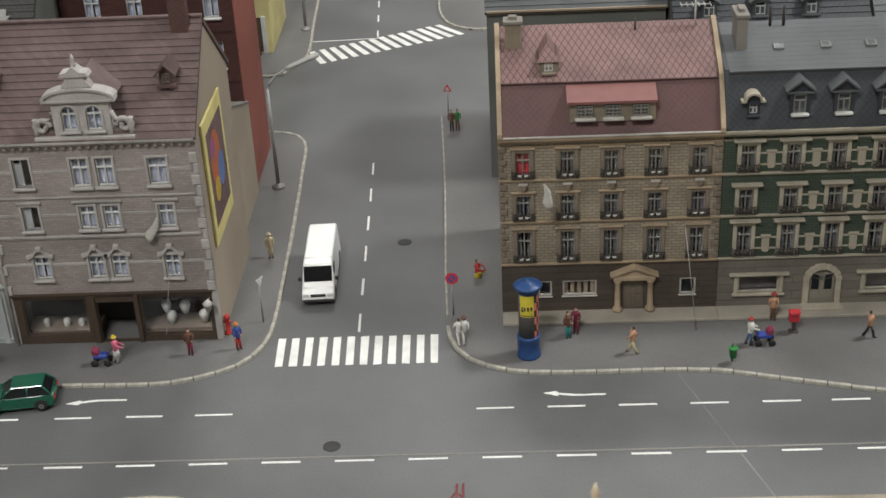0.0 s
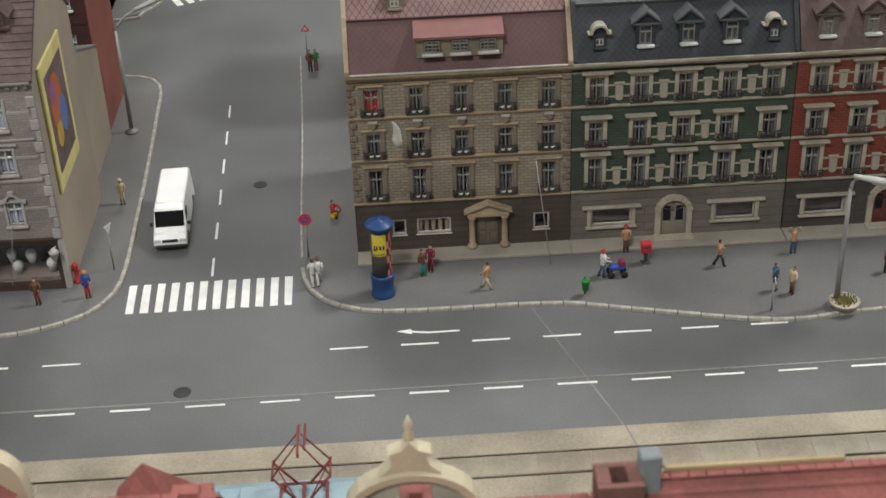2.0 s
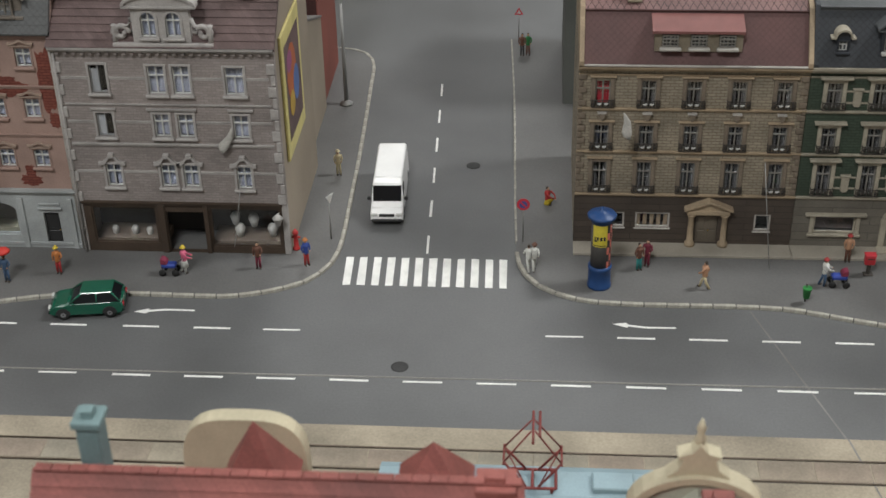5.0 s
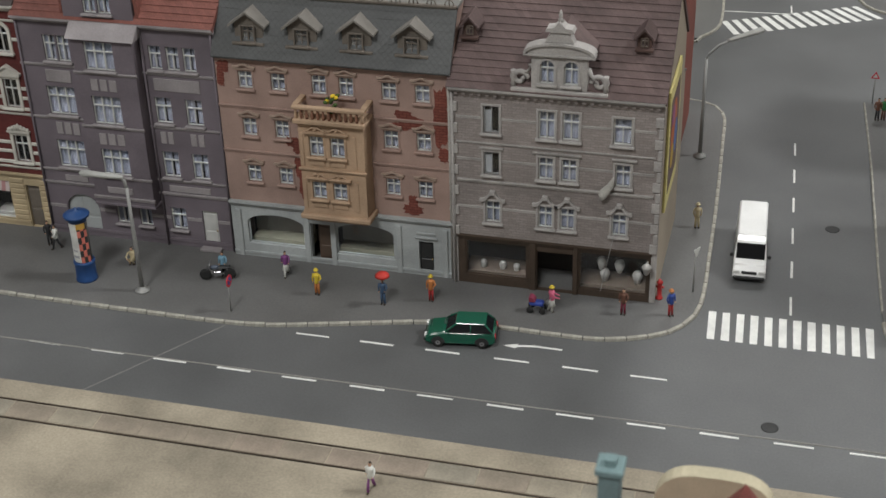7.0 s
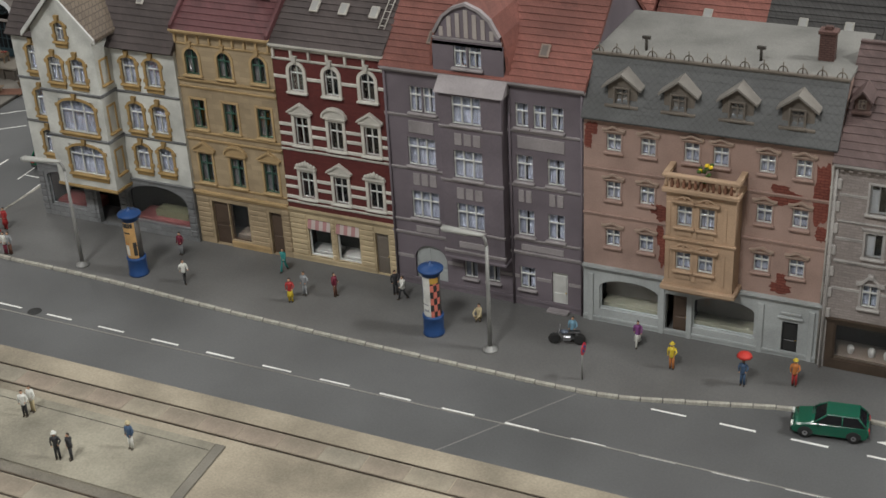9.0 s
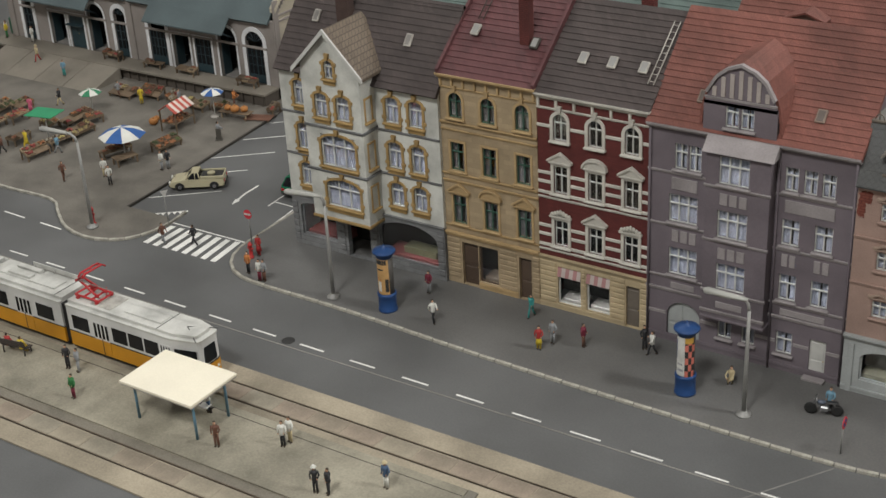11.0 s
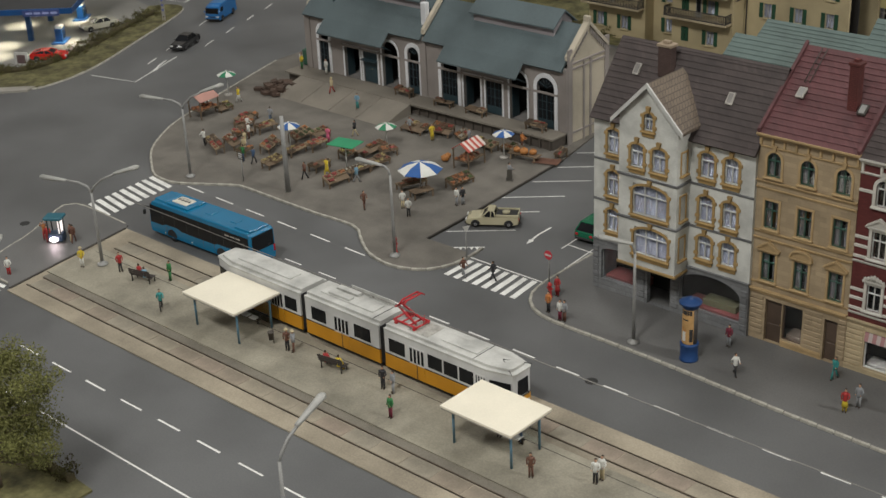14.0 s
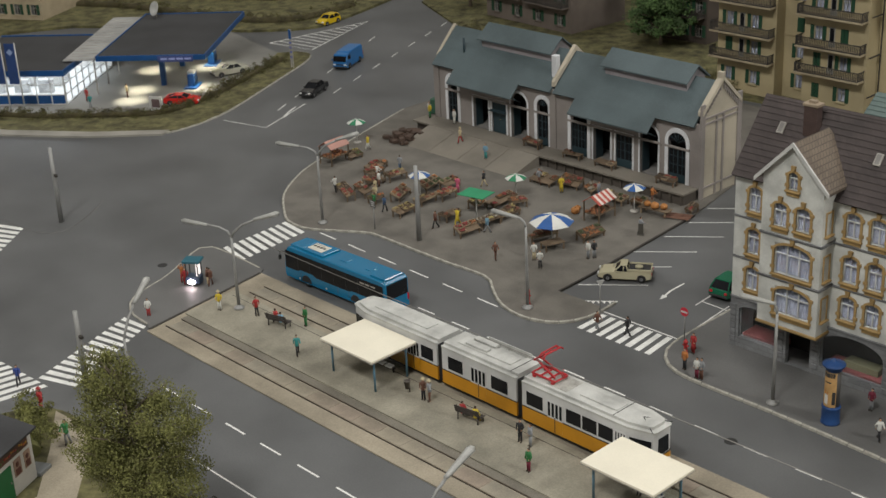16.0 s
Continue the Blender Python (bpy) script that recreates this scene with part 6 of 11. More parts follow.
arrow(-133.5, 15.0, 118, 4.0)
# car park bays beside the white house
for a, b in (((-78.65, 1.2), (-74.4, 4.7)), ((-78.9, 5.6), (-75.15, 8.7)), ((-79.7, 8.95), (-75.45, 12.45)), ((-79.6, 13.3), (-75.7, 16.45)), ((-79.9, 17.15), (-76.6, 19.9)), ((-80.6, 20.9), (-78.0, 23.0)), ((-69.4, 4.2), (-69.55, 6.4)), ((-69.4, 5.05), (-66.9, 4.95)), ((-67.4, 5.7), (-66.9, -0.4))):
    strip([a, b], 0.09, "thin worn white car park line")
strip([(-74.05, -1.22), (-66.85, -1.22)], 0.12)
strip([(-76.55, -0.95), (-74.3, 0.85)], 0.09, "thin white give-way line")
for i in range(7):
    c = Vector((-76.4, -0.9)).lerp(Vector((-74.4, 0.7)), i / 6)
    mark("give_way_tooth", [(c.x - 0.1, c.y - 0.1), (c.x + 0.12, c.y + 0.1), (c.x + 0.28, c.y - 0.3)], "small white give-way triangle on the asphalt", "give-way teeth")
# seams between the layout's boards
SEAM = mat("board_seam", (0.2, 0.195, 0.185), 0.9)
for a, b in (((-27.3, -14.2), (-22.4, -6.9)), ((29.2, -26.0), (27.0, -14.2)), ((27.0, -14.2), (23.9, -4.2))):
    bm = B()
    d = Vector((b[0] - a[0], b[1] - a[1])).normalized() * 0.04
    z = 0.1 if b[1] < -14 else 0.0
    ext(bm, [(a[0] - d.y, a[1] + d.x), (b[0] - d.y, b[1] + d.x), (b[0] + d.y, b[1] - d.x), (a[0] + d.y, a[1] - d.x)], "z", z - 0.02, z + 0.006)
    solo("board_seam", bm, SEAM, "faint pale seam across the model road", "seam", kind="structure")
for i, (x, y) in enumerate(((6.77, -9.62), (9.27, 10.68), (-55.75, -10.37), (-107.8, -18.66))):
    bm = B()
    lathe(bm, [(0.42, 0.0), (0.42, 0.02), (0.36, 0.024)], 20, 0, 0)
    t = solo("manhole_cover", bm, mat("cast_iron", (0.05, 0.05, 0.05), 0.6, metal=0.5), "round dark iron manhole cover in the road", "manhole cover", "manhole covers", m=at(x, y))

# ---- street furniture ----
POLE = mat("grey_galvanised", (0.30, 0.30, 0.29), 0.55, var=0.1, metal=0.2)
LAMPW = mat("lamp_glass_white", (0.5, 0.5, 0.47), 0.4)
BLUE = paint((0.016, 0.055, 0.17), 0.4, "column_blue")


def street_lamp(x, y, h, arms, z=0.15, reach=1.9, head_l=1.7, drop=0.0, label="grey metal street lamp with a curved arm"):
    t = thing("street_lamp", x, y, z, 0, label, "street lamp", "street lamps")
    bm = B()
    lathe(bm, [(0.42, 0), (0.42, 0.1), (0.2, 0.18), (0.16, 0.3)], 14)
    part("foot", bm, POLE, t)
    bm = B()
    tube(bm, [(0, 0, 0.15), (0, 0, h * 0.5), (0, 0, h - 0.5)], 0.14, 10, r2=0.09)
    part("pole", bm, POLE, t)
    for a, rise in arms:
        c, s = math.cos(math.radians(a)), math.sin(math.radians(a))
        r = reach
        pts = [(0, 0, h - 0.6), (0.1 * r * c, 0.1 * r * s, h - 0.15), (0.4 * r * c, 0.4 * r * s, h + 0.1 + rise * 0.4), (r * c, r * s, h + 0.15 + rise)]
        bm = B()
        tube(bm, pts, 0.09, 8)
        arm = part("arm", bm, POLE, t)
        bm = B()
        p, d = Vector(pts[-1]), (Vector(pts[-1]) - Vector(pts[-2]) - Vector((0, 0, drop))).normalized()
        tube(bm, [p - d * 0.5, p - d * 0.2, p + d * 0.18 * head_l, p + d * 0.65 * head_l, p + d * head_l], 0.13, 10, r2=0.25)
        blob(bm, p + d * head_l, (0.25, 0.25, 0.25))
        for v in bm.verts:
            v.co.z = p.z + (v.co.z - p.z) * 0.75
        head = part("lamp_head", bm, mat("pale_lamp_head", (0.36, 0.36, 0.34), 0.5), arm)
        bm = B()
        tube(bm, [p + d * 0.4 - Vector((0, 0, 0.1)), p + d * (head_l - 0.1) - Vector((0, 0, 0.12))], 0.12, 8)
        part("diffuser", bm, LAMPW, arm)
    return t


street_lamp(0.63, 18.54, 7.4, [(12, 0.7)], reach=1.7)
street_lamp(-28.24, -4.78, 7.1, [(190, 0.0)], reach=0.6)
street_lamp(-56.43, -4.8, 7.1, [(215, 0.1)], reach=0.6)
street_lamp(-78.56, -4.73, 7.2, [(190, 0.0)], reach=1.2)
street_lamp(-104.4, -3.9, 6.9, [(200, 0.0), (30, 1.0)], reach=2.3, label="grey twin-armed street lamp on the kerb")
street_lamp(-95.5, -19.6, 6.6, [(200, 0.0), (25, 1.1)], 0.2, 2.6, label="grey twin-armed street lamp on the tram platform")
street_lamp(39.0, -5.7, 7.1, [(-20, 0.0)], reach=0.55, head_l=0.95, drop=0.1)
street_lamp(-0.92, 48.7, 7.0, [(200, 0.2)], reach=1.5)
street_lamp(-87.6, -34.1, 6.2, [(112, 1.5)], 0, 1.9)
street_lamp(-55.95, -36.0, 7.75, [(91, 0.95)], 0, 1.75)


def plain_pole(x, y, h, z=0.15, sign=False):
    t = thing("traffic_mast", x, y, z, 0, "plain grey metal mast with a small signal box", "mast", "masts")
    bm = B()
    tube(bm, [(0, 0, 0), (0, 0, h)], 0.24, 10, r2=0.17)
    part("pole", bm, POLE, t)
    if sign:
        box_part("signal_box", t, 0.15, 0.5, -0.12, 0.12, h * 0.62, h * 0.62 + 0.25, DARK)
    return t


plain_pole(-94.8, -1.0, 6.8)
plain_pole(-123.7, -19.2, 7.2, 0, True)
plain_pole(-94.6, -33.8, 5.4, 0, True)


def advert_column(x, y, rz, posters, label):
    t = thing("advertising_column", x, y, 0.15, rz, label, "advertising column", "advertising columns")
    bm = B()
    lathe(bm, [(0.62, 0), (0.62, 0.12), (0.58, 0.18), (0.58, 1.05), (0.61, 1.1), (0.61, 1.25), (0.52, 1.28)], 28)
    part("base", bm, BLUE, t)
    bm = B()
    lathe(bm, [(0.5, 1.25), (0.5, 3.85)], 28)
    part("drum", bm, mat("poster_dark", (0.09, 0.085, 0.08), 0.6), t)
    bm = B()
    lathe(bm, [(0.52, 3.8), (0.54, 4.06), (0.71, 4.09), (0.74, 4.2), (0.7, 4.25), (0.35, 4.38), (0.07, 4.5), (0.06, 4.6)], 28)
    part("cap", bm, BLUE, t)
    for k, (a0, a1, z0, z1, col, tone) in enumerate(posters):
        bm = B()
        n = 8
        pts = [(r * math.cos(math.radians(a0 + (a1 - a0) * i / n)), r * math.sin(math.radians(a0 + (a1 - a0) * i / n))) for r, seq in ((0.506 + 0.0015 * k, range(n + 1)), (0.495, range(n, -1, -1))) for i in seq]
        ext(bm, pts, "z", z0, z1)
        part("poster", bm, mat("poster_%d_%d_%d" % tuple(int(99 * c) for c in col), col, 0.6, var=0.15, scale=5), t)
    return t


YEL, ORA, BLK, PNK, WHT, AMB = (0.6, 0.5, 0.05), (0.55, 0.26, 0.06), (0.03, 0.03, 0.03), (0.5, 0.13, 0.1), (0.6, 0.6, 0.57), (0.5, 0.3, 0.12)


def chequers(a0, a1):
    return [(a0 + (a1 - a0) * (j / 3), a0 + (a1 - a0) * ((j + 1) / 3), 1.25 + 0.42 * i, 1.25 + 0.42 * (i + 1), BLK if (i + j) % 2 else (0.55, 0.16, 0.12), 0) for i in range(6) for j in range(3)]


advert_column(16.4, -2.3, 0, [(215, 305, 2.55, 3.82, YEL, 0), (225, 245, 2.85, 2.93, BLK, 0), (228, 238, 2.93, 3.15, BLK, 0), (243, 254, 2.93, 3.15, BLK, 0), (262, 275, 2.93, 3.15, BLK, 0), (282, 294, 2.93, 3.15, BLK, 0), (222, 298, 2.62, 2.66, BLK, 0)] + chequers(306, 356),
              "blue advertising column with a yellow poster on the pavement")
advert_column(-31.98, -4.2, 0, [(190, 285, 1.3, 3.8, WHT, 0), (205, 222, 2.3, 3.5, (0.06, 0.08, 0.2), 0), (230, 275, 1.6, 1.75, (0.3, 0.3, 0.32), 0), (230, 270, 2.0, 2.1, (0.3, 0.3, 0.32), 0)] + chequers(286, 350) + [(285, 340, 3.45, 3.8, (0.5, 0.3, 0.06), 0)],
              "blue advertising column with white and chequered posters")
advert_column(-52.35, -4.4, 0, [(200, 330, 1.3, 3.75, AMB, 0), (215, 315, 3.4, 3.72, BLK, 0), (235, 290, 3.0, 3.1, BLK, 0), (240, 270, 1.5, 2.2, WHT, 0), (240, 250, 2.2, 2.5, (0.5, 0.2, 0.05), 0), (262, 270, 2.2, 2.4, (0.5, 0.2, 0.05), 0), (300, 325, 1.5, 2.4, BLK, 0)],
              "blue advertising column with an orange poster")


def road_sign(x, y, h, kind, rz=0, z=0.15):
    label = {"stop": "red round no-stopping sign on a thin pole", "entry": "red no-entry sign with a white bar", "yield": "white triangular give-way sign seen edge on", "bus": "dark tram stop sign on a pole", "warn": "red-edged triangular warning sign on a thin post"}[kind]
    t = thing("road_sign", x, y, z, rz, label, "road sign", "road signs")
    bm = B()
    tube(bm, [(0, 0, 0), (0, 0, h)], 0.05, 6)
    part("post", bm, POLE, t)
    n = {"stop": 20, "entry": 20, "yield": 3, "bus": 4, "warn": 3}[kind]
    r = 0.35 if kind != "bus" else 0.45
    bm = B()
    a0 = {"yield": -90, "bus": 45, "warn": 90}.get(kind, 0)
    ext(bm, [(r * math.cos(math.radians(a0) + 2 * math.pi * i / n), h + r * math.sin(math.radians(a0) + 2 * math.pi * i / n)) for i in range(n)], "y", -0.09, -0.05)
    red = paint((0.5, 0.03, 0.05), 0.5, "sign_red")
    plate = part("plate", bm, {"yield": WHITE, "bus": DARK}.get(kind, red), t)
    if kind == "stop":
        bm = B()
        ext(bm, [(0.22 * math.cos(2 * math.pi * i / 16), h + 0.22 * math.sin(2 * math.pi * i / 16)) for i in range(16)], "y", -0.1, -0.088)
        part("disc", bm, paint((0.06, 0.08, 0.25), 0.5, "sign_blue"), plate)
        bm = B()
        ext(bm, [(-0.19, h + 0.13), (-0.13, h + 0.19), (0.19, h - 0.13), (0.13, h - 0.19)], "y", -0.112, -0.098)
        part("slash", bm, red, plate)
    if kind == "warn":
        bm = B()
        ext(bm, [(0.19 * math.cos(math.radians(90 + 120 * i)), h + 0.19 * math.sin(math.radians(90 + 120 * i))) for i in range(3)], "y", -0.1, -0.085)
        part("white_field", bm, WHITE, plate)
    if kind == "entry":
        box_part("white_bar", plate, -0.28, 0.28, -0.105, -0.085, h - 0.07, h + 0.07, WHITE, 0)
    if kind == "bus":
        for i in range(3):
            box_part("writing_bar", plate, -0.25, 0.25, -0.1, -0.088, h - 0.22 + i * 0.18, h - 0.12 + i * 0.18, WHITE, 0)
    return t


road_sign(12.4, 1.85, 2.35, "stop")
road_sign(1.94, 1.7, 2.6, "yield", 60)
road_sign(11.55, 29.3, 2.1, "warn")
road_sign(-22.5, -5.7, 1.95, "stop", 90)
road_sign(-66.3, -1.3, 2.3, "entry")
road_sign(-73.9, -1.7, 2.5, "yield", 60)
road_sign(-99.7, -1.8, 2.4, "bus")
road_sign(35.7, -5.9, 1.6, "yield", 80)


def small_post(x, y, col, h, label, name="hydrant"):
    t = thing(name, x, y, 0.15, 0, label, name.replace("_", " "))
    bm = B()
    lathe(bm, [(0.2, 0), (0.2, 0.1), (0.13, 0.15), (0.13, h * 0.75), (0.17, h * 0.78), (0.17, h * 0.85), (0.05, h)], 10)
    body = part("body", bm, paint(col, 0.45), t)
    bm = B()
    tube(bm, [(-0.24, 0, h * 0.6), (0.24, 0, h * 0.6)], 0.07, 8)
    part("outlet", bm, paint(col, 0.45), body)


small_post(0.2, 0.6, (0.4, 0.03, 0.03), 1.25, "red fire hydrant by the house corner")
small_post(-78.9, -4.3, (0.4, 0.03, 0.03), 1.4, "red fire hydrant beside the street lamp")
small_post(-64.9, -3.0, (0.4, 0.03, 0.03), 1.2, "red fire hydrant on the corner pavement")
# red letter box and green litter bin
t = thing("letter_box", 30.3, -0.75, 0.15, 0, "red letter box on a black pedestal by the house", "letter box")
box_part("pedestal", t, -0.09, 0.09, -0.08, 0.08, 0.05, 0.75, DARK)
box_part("foot", t, -0.25, 0.25, -0.2, 0.2, 0, 0.08, DARK)
bx_body = box_part("box", t, -0.27, 0.27, -0.2, 0.2, 0.65, 1.2, paint((0.42, 0.03, 0.04), 0.4), 0.06)
box_part("lid", bx_body, -0.3, 0.3, -0.22, 0.22, 1.18, 1.26, paint((0.42, 0.03, 0.04), 0.4), 0.04)
box_part("slot", bx_body, -0.18, 0.18, -0.21, -0.19, 1.0, 1.06, DARK, 0)


def litter_bin(x, y, z, col, label):
    t = thing("litter_bin", x, y, z, 0, label, "litter bin", "litter bins")
    bm = B()
    lathe(bm, [(0.16, 0.35), (0.22, 0.88), (0.24, 0.9), (0.24, 0.95), (0.19, 0.95), (0.17, 0.84)], 12)
    part("bucket", bm, paint(col, 0.5), t)
    bm = B()
    tube(bm, [(0, 0.2, 0), (0, 0.2, 1.05)], 0.04, 6)
    part("post", bm, DARK, t)


litter_bin(26.7, -3.6, 0.15, (0.03, 0.22, 0.05), "green litter bin on the pavement")
litter_bin(-75.5, -20.0, 0.2, (0.07, 0.06, 0.05), "dark litter bin on the tram platform")
bm = B()
lathe(bm, [(0.55, 0), (0.75, 0.35), (0.8, 0.42), (0.68, 0.42)], 16)
t = thing("flower_tub", 39.3, -6.0, 0.15, 0, "pale stone bowl of dry yellow-green grass by the lamp", "flower tub")
part("tub", bm, mat("tub_stone", (0.42, 0.38, 0.3), 0.85), t)
bm = B()
for i in range(260):
    a, r = random.uniform(0, 6.3), 0.66 * math.sqrt(random.random())
    q = Vector((r * math.cos(a), r * math.sin(a), 0.38))
    e = q + Vector((random.uniform(-0.1, 0.1), random.uniform(-0.1, 0.1), random.uniform(0.12, 0.26)))
    k = Vector((math.cos(a * 7), math.sin(a * 7), 0)) * 0.035
    fc = bm.faces.new([bm.verts.new(c) for c in (q - k, q + k, e)])
    fc.material_index = i % 3 == 0
lathe(bm, [(0.7, 0.36), (0.45, 0.42), (0.02, 0.44)], 14)
part("plant", bm, [paint((0.12, 0.11, 0.035), 0.8), paint((0.2, 0.17, 0.05), 0.8)], t)


def bench(x, y, rz):
    t = thing("bench", x, y, 0.2, rz, "dark slatted bench on the tram platform", "bench", "platform benches")
    wood = mat("bench_dark", (0.06, 0.05, 0.045), 0.6)
    for i in range(3):
        box_part("seat_slat", t, -1.0, 1.0, -0.32 + i * 0.2, -0.16 + i * 0.2, 0.45, 0.5, wood, 0.01)
    for i in range(3):
        box_part("back_slat", t, -1.0, 1.0, 0.3 + 0.05 * i, 0.34 + 0.05 * i, 0.58 + i * 0.18, 0.71 + i * 0.18, wood, 0.01)
    for s in (-0.8, 0.8):
        bm = B()
        tube(bm, [(s, -0.3, 0), (s, -0.3, 0.45), (s, 0.28, 0.45), (s, 0.42, 1.1)], 0.05, 6)
        tube(bm, [(s, 0.3, 0.0), (s, 0.28, 0.45)], 0.05, 6)
        part("leg", bm, DARK, t)


bench(-90.6, -19.4, 195)
bench(-69.7, -19.7, 190)


def shelter(x0, x1, y0, y1, label):
    t = thing("tram_shelter", (x0 + x1) / 2, (y0 + y1) / 2, 0.2, 0, label, "tram shelter", "tram shelters")
    a, b = (x1 - x0) / 2, (y1 - y0) / 2
    bm = B()
    bx(bm, -a, a, -b, b, 2.5, 2.68, bevel=0.03)
    roof = part("roof", bm, mat("cream_roof", (0.78, 0.73, 0.6), 0.7, var=0.05, scale=1, bump=0.05, grime=0.08), t, "plain cream flat roof")
    box_part("roof_edge", roof, -a + 0.04, a - 0.04, -b + 0.04, b - 0.04, 2.42, 2.5, GREYST, 0)
    for sx in (-1, 1):
        for sy in (-1, 1):
            bm = B()
            tube(bm, [(sx * (a - 0.5), sy * (b - 0.6), 0), (sx * (a - 0.5), sy * (b - 0.6), 2.45)], 0.08, 8)
            part("post", bm, paint((0.1, 0.2, 0.27), 0.5, "shelter_blue"), t)
    bm = B()
    bx(bm, -a + 0.6, a - 0.6, b - 0.62, b - 0.58, 0.3, 2.2)
    g = part("rear_glass", bm, glass("shelter_glass", (0.75, 0.8, 0.8)), t)
    g.visible_shadow = False
    for i in range(3):
        box_part("seat", t, -1.1 + i * 0.8, -0.5 + i * 0.8, b - 1.2, b - 0.7, 0.42, 0.5, WHITE, 0.02)
    box_part("seat_rail", t, -1.3, 1.3, b - 0.9, b - 0.8, 0.34, 0.42, DARK, 0)
    for s in (-1.1, 1.1):
        box_part("seat_leg", t, s - 0.05, s + 0.05, b - 0.9, b - 0.8, 0, 0.35, DARK, 0)


shelter(-58.2, -52.8, -21.95, -18.15, "open tram shelter with a cream flat roof and blue posts")
shelter(-82.3, -76.8, -21.95, -17.8, "open tram shelter with a cream flat roof on the platform")

# overhead wires above the near track
WIRE = mat("contact_wire", (0.3, 0.29, 0.27), 0.5, metal=0.5)
bm = B()
tube(bm, [(-96, -16.6, 4.62), (-60, -16.65, 4.55), (-20, -16.6, 4.6), (20, -16.5, 4.6), (75, -16.2, 4.6)], 0.03, 5)
solo("contact_wire", bm, WIRE, "thin grey tram contact wire over the track", "wire", kind="structure")

# ---- vehicles ----
TYRE = mat("tyre_rubber", (0.02, 0.02, 0.02), 0.8)
RIM = mat("wheel_rim", (0.35, 0.35, 0.36), 0.35, metal=0.8)
LAMPR = paint((0.4, 0.01, 0.02), 0.25, "tail_lamp_red")
LAMPC = paint((0.6, 0.6, 0.58), 0.15, "head_lamp_clear")
TRIM = mat("black_plastic", (0.025, 0.025, 0.026), 0.5)


def carpaint(name, col, rough=0.22):
    return mat(name, col, rough, var=0.04, scale=2, bump=0.02, grime=0.08, coat=0.5)


def wheel(parent, x, y, r=0.33, w=0.22, side=1):
    bm = B()
    ring = [(r * 0.62, -w / 2), (r * 0.95, -w / 2), (r, -w * 0.3), (r, w * 0.3), (r * 0.95, w / 2), (r * 0.62, w / 2)]
    lathe(bm, ring, 18)
    turn_verts(bm.verts, Matrix.Rotation(math.radians(90), 3, "X"))
    wh = part("wheel", bm, TYRE, parent, m=at(x, y, r))
    bm = B()
    lathe(bm, [(0.05, 0), (r * 0.3, 0.02), (r * 0.62, -0.02), (r * 0.66, -0.06)], 14)
    turn_verts(bm.verts, Matrix.Rotation(math.radians(90 if side < 0 else -90), 3, "X"))
    for v in bm.verts:
        v.co.y += side * (w / 2 - 0.0)
    part("rim", bm, RIM, wh)


def hull(bm, prof, hw, inset=0.1, mi=0):
    """A rounded body: the side outline prof (x, z) drawn across y, drawn in towards the top."""
    zs = [p[1] for p in prof]
    z0, z1 = min(zs), max(zs)
    vs = ext(bm, prof, "y", -hw, hw, mi)
    for v in vs:
        v.co.y *= 1 - inset * max(0, (v.co.z - z0) / (z1 - z0)) ** 2
    es = list({e for v in vs for e in v.link_edges})
    r = bmesh.ops.bevel(bm, geom=es, offset=0.07, segments=2, affect="EDGES", clamp_overlap=True)
    for f in r["faces"]:
        f.smooth = True
        f.material_index = mi


